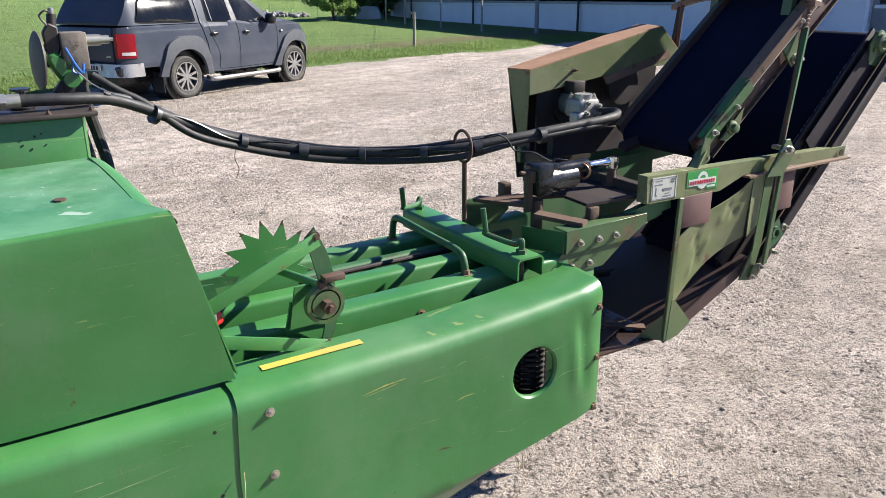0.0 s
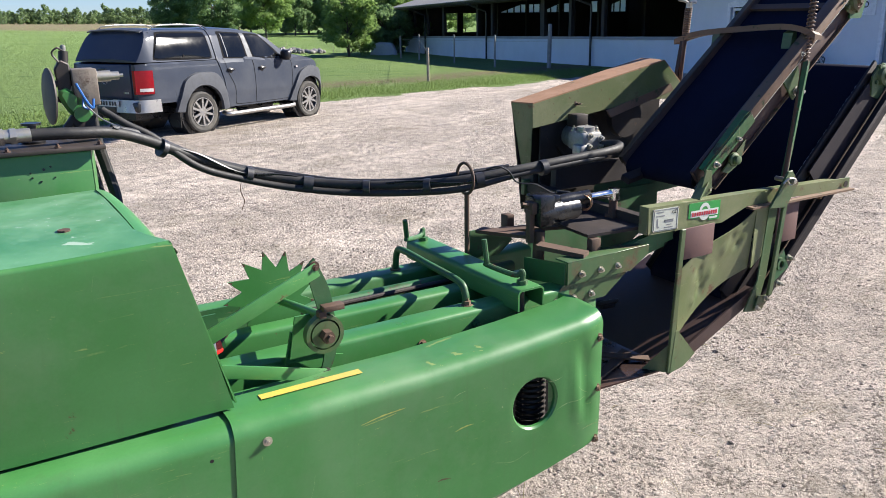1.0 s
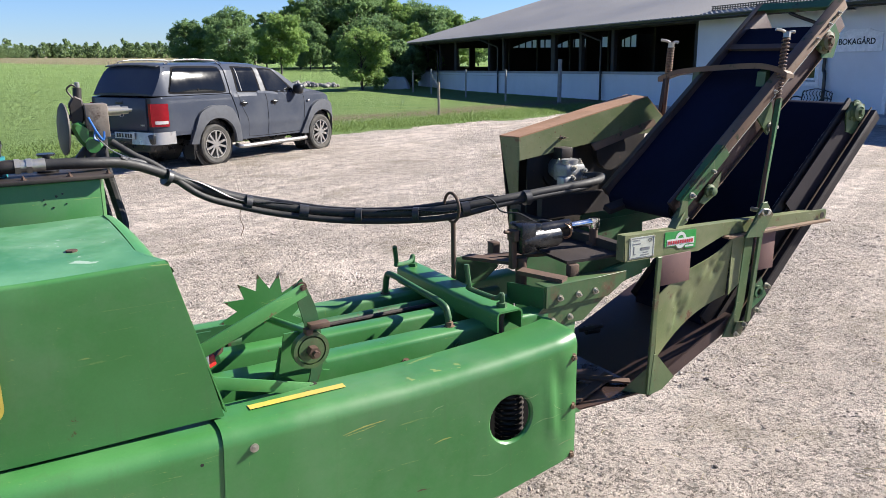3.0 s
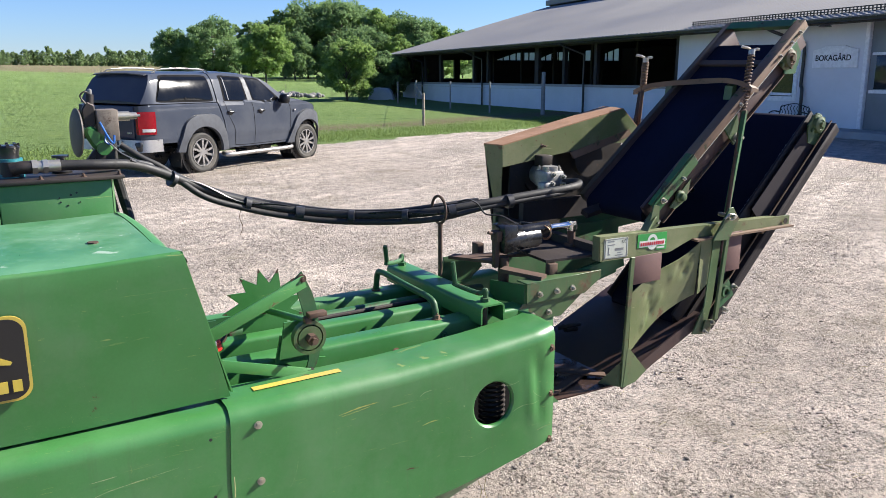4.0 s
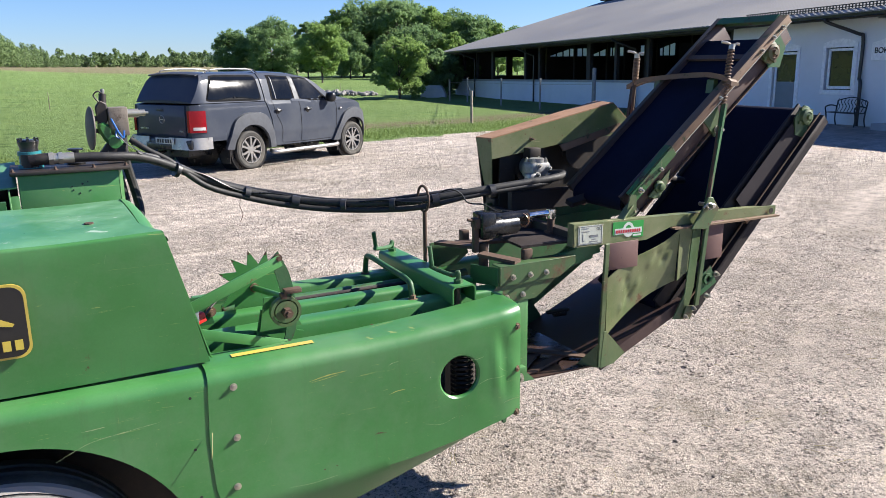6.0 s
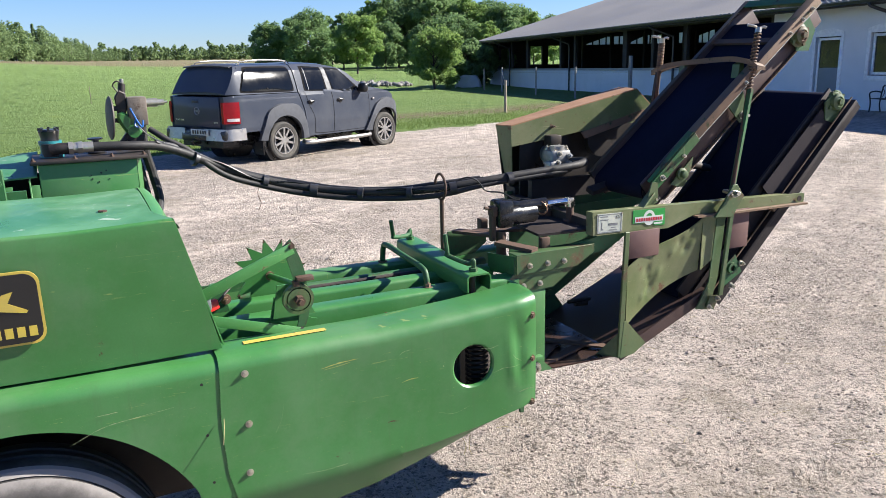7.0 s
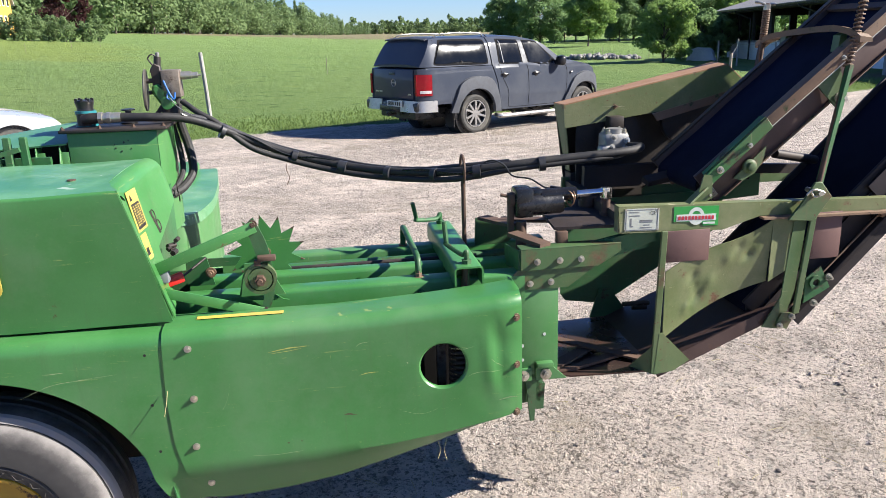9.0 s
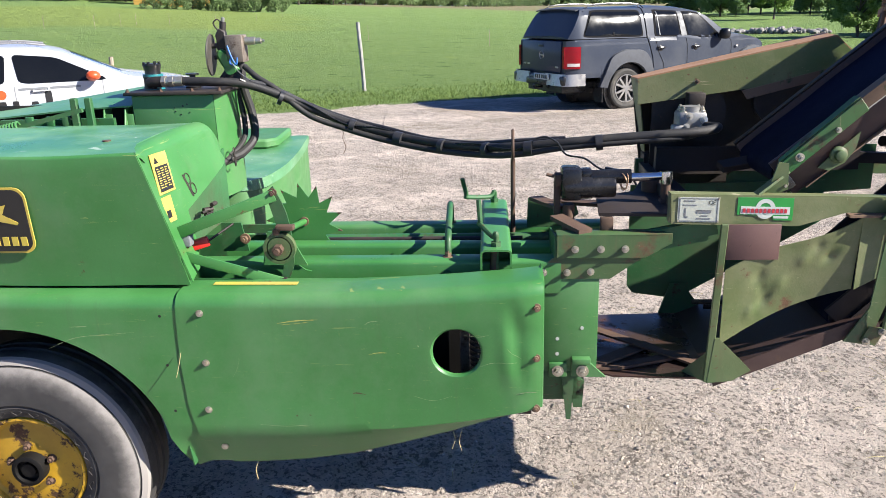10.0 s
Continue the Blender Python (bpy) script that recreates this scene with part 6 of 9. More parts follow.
# dented side guide
def guide(a, b):
    """a runs along, b up the plate."""
    u = 1.668 + 0.40 * a
    lo = 0.662 + 0.178 * a + 0.02 * math.sin(a * 3)
    hi = 0.915 + 0.165 * a + 0.012 * math.sin(a * 6.0)
    z = lo + (hi - lo) * b
    v = 0.240 + 0.03 * math.sin(a * 2.6) * (1 - b) + 0.010 * a
    for cx, cb, s, d in ((0.27, 0.66, 0.05, 0.006), (0.33, 0.30, 0.05, 0.007), (0.60, 0.70, 0.05, -0.004), (0.80, 0.62, 0.05, 0.006), (0.44, 0.45, 0.05, -0.004), (0.70, 0.85, 0.04, 0.004), (0.30, 0.48, 0.03, 0.004), (0.22, 0.22, 0.04, -0.004)):
        v += 1.25 * d * math.exp(-(((a - cx) / s) ** 2 + ((b - cb) / (s * 2)) ** 2))
    return Vector((u, v, z))


bm = bmesh.new()
sheet(bm, guide, span(0, 1, 48), span(0, 1, 28))
part("side_guide", bm, M_OLIVE_PALE, chute, "dented olive sheet-metal bale guide", thick=0.004, sharp=60)
bm = bmesh.new()
sheet(bm, lambda a, b: Vector((2.068 + 0.10 * a, 0.250 + 0.012 * a, 0.845 + 0.05 * a + (1.085 - 0.845 - 0.05 * a) * b)), span(0, 1, 6), span(0, 1, 6))
part("side_guide", bm, M_OLIVE_PALE, chute, "", thick=0.004)

# tray and trough
bm = bmesh.new()
prism(bm, [(1.29, 0.30, 0.530), (1.34, 0.27, 0.530), (1.62, 0.255, 0.530), (1.66, 0.27, 0.530), (1.66, 0.82, 0.530), (1.34, 0.80, 0.530), (1.29, 0.70, 0.530)], (0, 0, 0.006))
part("tray", bm, M_POLISHED, chute, "bale-polished dark tray with rust")
bm = bmesh.new()
prism(bm, [(1.29, 0.30, 0.540), (1.36, 0.30, 0.540), (1.62, 0.40, 0.540), (1.62, 0.45, 0.540)], (0, 0, 0.010))
beam(bm, (1.26, 0.62, 0.575), (1.64, 0.33, 0.548), 0.04, 0.008)
beam(bm, (1.26, 0.30, 0.555), (1.50, 0.50, 0.548), 0.05, 0.008)
parts("tray_bar", bm, M_RUST, chute, "rusty flat bar across the tray")
bm = bmesh.new()
prism(bm, [(1.655, 0.26, 0.530), (2.16, 0.27, 0.735), (2.16, 0.84, 0.735), (1.655, 0.82, 0.530)], (0.002, 0, -0.006))
beam(bm, (1.66, 0.262, 0.520), (2.17, 0.275, 0.728), 0.008, 0.05, lift=0.006)
part("trough", bm, M_TROUGH, chute, "dark brown sloping trough")
# The far guide's shade is put into its darker green
bm = bmesh.new()
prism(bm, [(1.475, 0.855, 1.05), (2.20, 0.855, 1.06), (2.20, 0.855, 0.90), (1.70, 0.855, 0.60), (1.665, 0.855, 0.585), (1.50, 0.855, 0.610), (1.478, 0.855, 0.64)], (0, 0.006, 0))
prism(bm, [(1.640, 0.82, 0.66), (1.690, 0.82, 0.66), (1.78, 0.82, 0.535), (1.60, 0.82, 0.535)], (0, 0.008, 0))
part("far_guide", bm, M_GREEN_DARK, chute, "far side guide in green darkened for shade")
bm = bmesh.new()
tube(bm, smooth_path([(1.70, 0.70, 0.63), (1.74, 0.66, 0.645), (1.79, 0.66, 0.645), (1.80, 0.70, 0.625), (1.76, 0.74, 0.615)], 5), 0.010, 8)
cyl(bm, (1.74, 0.70, 0.62), (1.80, 0.69, 0.62), 0.018, seg=12)
part("tray_hook", bm, M_DARKSTEEL, chute)

# conveyors: a belt between two side rails, with a roller at each end
def conveyor(a, b, v0, v1, depth, rail_mat, rail_w, over, drop, label):
    """a and b: (u, z) of the belt's lower and upper ends on its top face; the rails run on by over and hang down by drop."""
    a, b = Vector((a[0], 0, a[1])), Vector((b[0], 0, b[1]))
    d = (b - a).normalized()
    n = Vector((-d.z, 0, d.x))
    bm = bmesh.new()
    L = (b - a).length
    r = depth / 2
    prof = [a + d * (L * i / 24) for i in range(25)]
    prof = [p + n * (0.0015 * math.sin(i * 0.9)) for i, p in enumerate(prof)]
    prof += [b - n * r + n * (r * math.cos(t)) + d * (r * math.sin(t)) for t in span(0.2, math.pi - 0.2, 8)]
    prof += [b - n * depth - d * (L * i / 8) for i in range(9)]
    prof += [a - n * r - n * (r * math.cos(t)) - d * (r * math.sin(t)) for t in span(0.2, math.pi - 0.2, 8)]
    va = [bm.verts.new(p + V(0, v0 + 0.012, 0)) for p in prof]
    vb = [bm.verts.new(p + V(0, v1 - 0.012, 0)) for p in prof]
    for i in range(len(prof)):
        j = (i + 1) % len(prof)
        bm.faces.new((va[i], va[j], vb[j], vb[i]))
    belt = part("belt", bm, M_BELT, chute, label, thick=0.004)
    for v in (v0, v1):
        bm = bmesh.new()
        beam(bm, a - d * 0.02 + V(0, v, 0), b + d * over + V(0, v, 0), rail_w, drop + 0.022, up=n, bev=0.002, lift=0.011 - drop / 2)
        part("side_rail", bm, rail_mat, chute, "rusty brown conveyor side rail")
    for c in (a - n * r, b - n * r):
        bm = bmesh.new()
        cyl(bm, c + V(0, v0 + 0.01, 0), c + V(0, v1 - 0.01, 0), r * 0.92, seg=20)
        part("roller", bm, M_DARKSTEEL, chute)
    return a, b, d, n


UA, UB, ud, un = conveyor((1.835, 1.225), (2.602, 1.866), 0.345, 0.692, 0.075, M_TROUGH, 0.016, 0.145, 0.108, "dark blue-black upper rubber belt")
LA, LB, ld, ln = conveyor((2.06, 0.735), (2.874, 1.544), 0.345, 0.735, 0.075, M_RAILDARK, 0.012, 0.03, 0.075, "dark lower rubber belt")

# wide flat side plate along the lower conveyor
bm = bmesh.new()
p = [LA + ld * 0.05 + ln * 0.0, LB + ld * 0.03 + ln * 0.0]
prism(bm, [LA + ld * 0.02 - ln * 0.05 + V(0, 0.335, 0), LB + ld * 0.04 - ln * 0.01 + V(0, 0.335, 0), LB + ld * 0.04 - ln * 0.11 + V(0, 0.335, 0), LA + ld * 0.10 - ln * 0.14 + V(0, 0.335, 0)], (0, -0.006, 0))
part("side_panel", bm, M_RAILDARK, chute, "dark worn side panel")
bm = bmesh.new()
beam(bm, LA + ld * 0.06 - ln * 0.135 + V(0, 0.31, 0), LB + ld * 0.07 - ln * 0.105 + V(0, 0.31, 0), 0.06, 0.020, up=ln, bev=0.003)
part("lower_edge_rail", bm, M_RAILDARK, chute, "brown lower edge rail")
bm = bmesh.new()
beam(bm, LA + ld * 0.06 - ln * 0.155 + V(0, 0.285, 0), LB + ld * 0.07 - ln * 0.125 + V(0, 0.285, 0), 0.006, 0.045, up=ln)
part("rail_lip", bm, M_RAILDARK, chute)
# grey wear plate on the lower conveyor's near side
bm = bmesh.new()
c0, c1 = LA + (LB - LA) * 0.52, LA + (LB - LA) * 0.93
prism(bm, [c0 + ln * 0.004 + V(0, 0.325, 0), c1 + ln * 0.004 + V(0, 0.325, 0), c1 - ln * 0.115 + V(0, 0.325, 0), c0 - ln * 0.115 + V(0, 0.325, 0)], (0, -0.006, 0))
part("wear_plate", bm, M_WEAR, chute, "dark grey scuffed wear plate")


def bearing(c, axis, name="bearing_housing"):
    """A flanged bearing: plate, round boss and a nut."""
    bm = bmesh.new()
    c, ax = Vector(c), Vector(axis).normalized()
    lathe(bm, [(0, 0), (0.050, 0.0), (0.052, 0.008), (0.040, 0.012), (0.036, 0.028), (0.024, 0.032), (0.022, 0.028), (0.014, 0.03), (0.012, 0.042), (0, 0.042)], c, ax, 24)
    x, y, z = frame_of(ax)
    for k in (0.6, 2.2, 3.74, 5.3):
        p = c + (x * math.cos(k) + y * math.sin(k)) * 0.046
        cyl(bm, p, p + ax * 0.018, 0.009, seg=6)
    return bm


b_low = part("bearing_housing", bearing(LB - ln * 0.035 + V(0, 0.325, 0), (0, -1, 0)), M_OLIVE, chute, "green flanged bearing")
bm = bmesh.new()
prism(bm, [LB + ld * 0.03 + ln * 0.01 + V(0, 0.322, 0), LB + ld * 0.05 - ln * 0.04 + V(0, 0.322, 0), LB - ld * 0.06 - ln * 0.12 + V(0, 0.322, 0), LB - ld * 0.10 - ln * 0.05 + V(0, 0.322, 0), LB - ld * 0.05 + ln * 0.012 + V(0, 0.322, 0)], (0, -0.008, 0))
part("bearing_plate", bm, M_OLIVE, b_low)
part("bearing_housing", bearing(UB + V(0.017, 0.320, -0.049), (0, -1, 0)), M_OLIVE, chute, "green flanged bearing")
bm = bmesh.new()
UH = UB + V(0.038, 0.326, 0.032)
prism(bm, [UH + ud * 0.03 - un * 0.02, UH + ud * 0.03 - un * 0.10, UH - ud * 0.05 - un * 0.15, UH - ud * 0.11 - un * 0.10, UH - ud * 0.06 - un * 0.03], (0, -0.005, 0))
part("bearing_plate", bm, M_GREEN_DARK, chute)

# worn bare edges of the rails
bm = bmesh.new()
beam(bm, UA + ud * 0.02 - un * 0.106 + V(0, 0.335, 0), UB + ud * 0.02 - un * 0.106 + V(0, 0.335, 0), 0.024, 0.004, up=un)
part("rail_edge", bm, M_OLIVE_RUST, chute, "bare worn rail edge")
bm = bmesh.new()
beam(bm, LA + ld * 0.06 - ln * 0.108 + V(0, 0.298, 0), LB + ld * 0.07 - ln * 0.082 + V(0, 0.298, 0), 0.005, 0.006, up=ln)
part("rail_edge", bm, M_OLIVE_RUST, chute, "bare worn rail edge")
rng = random.Random(21)
bm = bmesh.new()
for k in range(34):
    f = 0.18 + 0.74 * k / 34 + rng.uniform(-0.006, 0.006)
    p = LA + (LB - LA) * f + ln * 0.006 + V(0, 0.362, 0)
    beam(bm, p, p + ld * rng.uniform(0.008, 0.022) + V(0, rng.uniform(-0.003, 0.003), 0), 0.003, 0.002, up=ln)
ob = part("frayed_edge", bm, M_ALU, chute, "pale frayed fabric along the belt's edge")
tagged(ob, "pale frayed fabric along the belt's edge", kind="stuff")
# angle irons, head plate and slat of the upper conveyor
bm = bmesh.new()
beam(bm, UA + ud * 0.20 + V(0, 0.321, 0), UB + ud * 0.148 + V(0, 0.321, 0), 0.046, 0.005, up=un, bev=0.001, lift=0.024)
beam(bm, UA + ud * 0.20 + V(0, 0.3005, 0), UB + ud * 0.148 + V(0, 0.3005, 0), 0.005, 0.032, up=un, bev=0.001, lift=0.0055)
lip = part("rail_angle", bm, M_OLIVE_RUST, chute, "rust-brown angle iron lip")
bm = bmesh.new()
beam(bm, UA + ud * 0.22 + V(0, 0.2992, 0), UB + ud * 0.148 + V(0, 0.2992, 0), 0.003, 0.0035, up=un, lift=-0.0115)
part("worn_edge", bm, M_ZINC, lip, "bare metal edge worn bright")
for k in (0.62, 0.93, 1.02, 1.09):
    part("lip_bolt", hexbolt(UA + ud * k + un * 0.004 + V(0, 0.298, 0), (0, -1, 0), 0.006, 0.008), M_ZINC, lip)
bm = bmesh.new()
beam(bm, UA - ud * 0.02 + V(0, 0.706, 0), UB + ud * 0.148 + V(0, 0.706, 0), 0.005, 0.040, up=un, bev=0.001, lift=0.010)
beam(bm, UA - ud * 0.02 + V(0, 0.694, 0), UB + ud * 0.148 + V(0, 0.694, 0), 0.024, 0.005, up=un, bev=0.001, lift=0.0285)
part("rail_angle", bm, M_RAILEDGE, chute, "dark olive-brown angle iron lip")
bm = bmesh.new()
beam(bm, UB + ud * 0.146 + V(0, 0.305, 0), UB + ud * 0.146 + V(0, 0.706, 0), 0.005, 0.045, up=un, bev=0.001, lift=0.004)
beam(bm, UB + ud * 0.125 + V(0, 0.345, 0), UB + ud * 0.125 + V(0, 0.69, 0), 0.045, 0.004, up=un, lift=0.0285)
part("head_plate", bm, M_GREEN_DARK, chute, "dark green folded plate at the conveyor head")
bm = bmesh.new()
beam(bm, UA + ud * 0.875 + V(0, 0.354, 0), UA + ud * 0.875 + V(0, 0.685, 0), 0.030, 0.012, up=un, lift=0.012)
part("belt_slat", bm, M_RUST, chute, "rusty slat across the belt")

# bright green clamp plate at the foot of the upper conveyor
bm = bmesh.new()
prism(bm, [UA + ud * 0.002 + un * 0.014 + V(0, 0.312, 0), UA + ud * 0.288 + un * 0.030 + V(0, 0.298, 0), UA + ud * 0.286 - un * 0.014 + V(0, 0.296, 0), UA + ud * 0.002 - un * 0.030 + V(0, 0.310, 0)], (0, -0.007, 0), 0.002)
prism(bm, [UA + ud * 0.002 + un * 0.014 + V(0, 0.312, 0), UA + ud * 0.288 + un * 0.030 + V(0, 0.298, 0), UA + ud * 0.285 + un * 0.032 + V(0, 0.330, 0), UA + ud * 0.006 + un * 0.016 + V(0, 0.330, 0)], un * 0.004)
clamp = part("clamp_plate", bm, M_CLAMP, chute, "chipped green bolted clamp plate")
for k in (0.055, 0.185):
    part("clamp_bolt", hexbolt(UA + ud * k - un * 0.006 + V(0, 0.302 - 0.02 * k, 0), (0, -1, 0), 0.009, 0.012), M_ZINC, clamp)
bm = bmesh.new()
lathe(bm, [(0, 0), (0.026, 0), (0.026, 0.010), (0.018, 0.014), (0.016, 0.028), (0.010, 0.030), (0, 0.030)], UA + ud * 0.15 - un * 0.082 + V(0, 0.325, 0), (0, -1, 0), 20)
prism(bm, [UA + ud * 0.08 - un * 0.075 + V(0, 0.326, 0), UA + ud * 0.24 - un * 0.065 + V(0, 0.326, 0), UA + ud * 0.20 - un * 0.10 + V(0, 0.326, 0), UA + ud * 0.15 - un * 0.115 + V(0, 0.326, 0), UA + ud * 0.10 - un * 0.105 + V(0, 0.326, 0)], (0, -0.006, 0))
part("foot_bearing", bm, M_OLIVE, chute, "scuffed olive foot bearing")
bm = bmesh.new()
box(bm, -0.03, 0.03, -0.012, 0.012, -0.028, 0.028, 0.004, Matrix.Translation(UA - ud * 0.03 - un * 0.045 + V(0, 0.315, 0)) @ Matrix.Rotation(-0.7, 4, "Y"))
blk = part("adjuster_block", bm, M_BLACK, chute)
part("adjuster_bolt", hexbolt(UA - ud * 0.03 - un * 0.045 + V(0, 0.301, 0), (0, -1, 0), 0.010, 0.012), M_ZINC, blk)
# struts from the bar to the conveyor foot
bm = bmesh.new()
beam(bm, (1.75, 0.27, 1.148), UA - un * 0.02 + V(0, 0.31, 0), 0.008, 0.035, up=(0, 1, 0))
prism(bm, [(1.80, 0.285, 1.19), (1.815, 0.285, 1.245), (1.845, 0.285, 1.24), (1.85, 0.285, 1.16), (1.78, 0.285, 1.13)], (0, 0.006, 0))
part("foot_strut", bm, M_OLIVE, chute)
# The near-black tone carries grime and the shade below the guard
bm = bmesh.new()
prism(bm, [(1.72, 0.60, 1.19), (1.86, 0.60, 1.215), (1.90, 0.60, 1.19), (1.74, 0.58, 1.17)], (0, 0.006, -0.02))
beam(bm, (1.55, 0.80, 1.16), (2.30, 0.84, 1.15), 0.03, 0.09)
beam(bm, (2.30, 0.84, 1.15), (2.78, 0.86, 1.12), 0.03, 0.04)
parts("inner_frame", bm, M_RAILDARK, chute, "grimy inner frame piece, darkened for shade")

# spring-loaded arms over the upper conveyor
def spring_screw(foot, top, spring_lo, spring_hi, r=0.009):
    foot, top = Vector(foot), Vector(top)
    bm = bmesh.new()
    cyl(bm, foot, top, r, seg=12)
    o = part("spring_rod", bm, M_RUST, chute, "threaded rod with a coil spring and wing nut")
    d = top - foot
    bm = bmesh.new()
    tube(bm, coil(foot + d * spring_lo, foot + d * spring_hi, r + 0.0045, 17, 10), 0.0032, 6)
    part("coil_spring", bm, M_OLIVE_RUST, o, "rusty coil spring")
    bm = bmesh.new()
    cyl(bm, top - d.normalized() * 0.026, top - d.normalized() * 0.004, 0.014, seg=8)
    tube(bm, smooth_path([top + V(-0.045, 0.02, 0.008), top + V(-0.02, 0.006, 0.002), top + V(0.0, 0, -0.008), top + V(0.018, -0.006, -0.002), top + V(0.03, -0.012, -0.004)], 4), 0.006, 8)
    part("wing_nut", bm, M_ZINC, o)
    return o


spring_screw((2.235, 0.262, 1.17), (2.385, 0.322, 1.855), 0.62, 0.965)
spring_screw((2.345, 0.905, 1.42), (2.362, 0.895, 1.825), 0.64, 0.94, 0.009)
bm = bmesh.new()
arm = smooth_path([(2.385, 0.965, 1.655), (2.372, 0.90, 1.675), (2.360, 0.80, 1.695), (2.352, 0.60, 1.712), (2.350, 0.42, 1.722), (2.352, 0.34, 1.715), (2.365, 0.30, 1.700), (2.378, 0.285, 1.685)], 5)
g = []
for q in arm:
    g.append([bm.verts.new(q + V(dx, 0, dz)) for dx, dz in ((-0.024, 0.012), (0.024, 0.004), (0.024, -0.010), (-0.024, -0.010))])
for i in range(len(g) - 1):
    for k in range(4):
        bm.faces.new((g[i][k], g[i + 1][k], g[i + 1][(k + 1) % 4], g[i][(k + 1) % 4]))
bm.faces.new(g[0])
bm.faces.new(g[-1][::-1])
part("yoke", bm, M_OLIVE_RUST, chute, "bowed flat iron yoke over the belt")
bm = bmesh.new()
prism(bm, [(2.335, 0.365, 1.70), (2.36, 0.365, 1.71), (2.365, 0.365, 1.60), (2.325, 0.365, 1.60)], (0, 0.04, 0))
prism(bm, [(2.335, 0.70, 1.70), (2.37, 0.70, 1.70), (2.37, 0.70, 1.60), (2.325, 0.70, 1.60)], (0, 0.035, 0))
parts("yoke_leg", bm, M_OLIVE, chute)
bm = bmesh.new()
beam(bm, (2.362, 0.912, 1.665), (2.325, 0.925, 1.33), 0.020, 0.020, up=(0, 1, 0))
part("screw_post", bm, M_RAILDARK, chute)
bm = bmesh.new()
prism(bm, [(2.198, 0.222, 1.206), (2.224, 0.222, 1.208), (2.268, 0.222, 1.153), (2.208, 0.222, 1.068), (2.108, 0.222, 1.076), (2.160, 0.222, 1.14)], (0, 0.010, 0), 0.002)
lk = part("rod_bracket", bm, M_OLIVE, chute, "green folded rod bracket")
bm = bmesh.new()
tube(bm, smooth_path([(2.165, 0.216, 1.165), (2.185, 0.206, 1.185), (2.225, 0.205, 1.172), (2.19, 0.206, 1.160), (2.175, 0.210, 1.182)], 5), 0.004, 6)
cyl(bm, (2.207, 0.196, 1.172), (2.207, 0.28, 1.172), 0.009, seg=10)
part("lynch_pin", bm, M_ZINC, lk)
bm = bmesh.new()
beam(bm, (2.24, 0.268, 1.17), (2.33, 0.29, 1.60), 0.018, 0.018)
part("rod_sleeve", bm, M_GREEN_DARK, chute)
bm = bmesh.new()
prism(bm, [UA + ud * 0.50 - un * 0.02 + V(0, 0.320, 0), UA + ud * 0.60 - un * 0.02 + V(0, 0.320, 0), UA + ud * 0.565 - un * 0.12 + V(0, 0.320, 0), UA + ud * 0.51 - un * 0.125 + V(0, 0.320, 0)], (0, -0.008, 0))
hg = part("rail_hanger", bm, M_OLIVE, chute)
part("hanger_bolt", hexbolt(UA + ud * 0.54 - un * 0.108 + V(0, 0.310, 0), (0, -1, 0), 0.013, 0.02), M_ZINC, hg)
bm = bmesh.new()
cyl(bm, (2.25, 0.57, 1.255), (2.50, 0.68, 1.20), 0.018, seg=14)
part("telescopic_strut", bm, M_DARKSTEEL, chute, "dark threaded strut")
bm = bmesh.new()
c = LA + (LB - LA) * 0.50 - ln * 0.10 + V(0, 0.315, 0)
cyl(bm, c, c + V(0, -0.03, 0), 0.026, seg=6)
cyl(bm, c + V(0.05, 0, -0.01), c + V(0.05, -0.028, -0.01), 0.012, seg=6)
parts("panel_nut", bm, M_OLIVE_RUST, chute)
# belt tensioner plate low on the near rail
bm = bmesh.new()
prism(bm, [(2.225, 0.26, 0.84), (2.28, 0.26, 0.885), (2.325, 0.26, 0.80), (2.225, 0.26, 0.745)], (0, 0.006, 0))
lathe(bm, [(0.026, 0), (0.026, 0.012), (0.014, 0.012), (0.012, 0.004)], (2.262, 0.260, 0.825), (0, -1, 0), 18)
tp = part("tensioner_plate", bm, M_GREEN_DARK, chute)
for u, z in ((2.312, 0.842), (2.262, 0.745)):
    part("tensioner_bolt", hexbolt((u, 0.255, z), (0, -1, 0), 0.009, 0.014), M_ZINC, tp)

# drive guard on the far side: sloping top, end plate and open underside
bm = bmesh.new()
P0, P1, P2 = Vector((1.483, 0.855, 1.448)), Vector((2.175, 0.842, 1.585)), Vector((2.30, 0.842, 1.475))
prism(bm, [P0, P1, P2, P2 + V(-0.05, 0, -0.05), P1 + V(-0.12, 0, -0.155), P0 + V(0.004, 0, -0.092)], (0, 0.004, 0))
guard = part("drive_guard", bm, M_OLIVE_PALE, chute, "olive drive guard with a rusty top")
bm = bmesh.new()
prism(bm, [P0, P1, P1 + V(0.0, 0.13, 0.004), P0 + V(-0.002, 0.135, -0.004)], (0, 0, 0.005))
prism(bm, [P1, P2, P2 + V(0, 0.13, 0), P1 + V(0.0, 0.13, 0.004)], (0, 0, 0.005))
part("guard_top", bm, M_RUST_LIGHT, guard, "flaking rusty guard top")
bm = bmesh.new()
prism(bm, [P0 + V(0, 0, 0.0), P0 + V(-0.002, 0.135, -0.004), (1.530, 0.975, 1.165), (1.535, 0.93, 1.165)], (0.004, 0, 0))
part("guard_end", bm, M_OLIVE_PALE, guard)
# Dark steel tone puts the guard's inner shade into the back sheet
bm = bmesh.new()
prism(bm, [P0 + V(0.0, 0.135, 0), P1 + V(0, 0.13, 0), P2 + V(0, 0.13, 0), (2.30, 0.99, 1.0), (1.54, 0.99, 1.0)], (0, -0.005, 0))
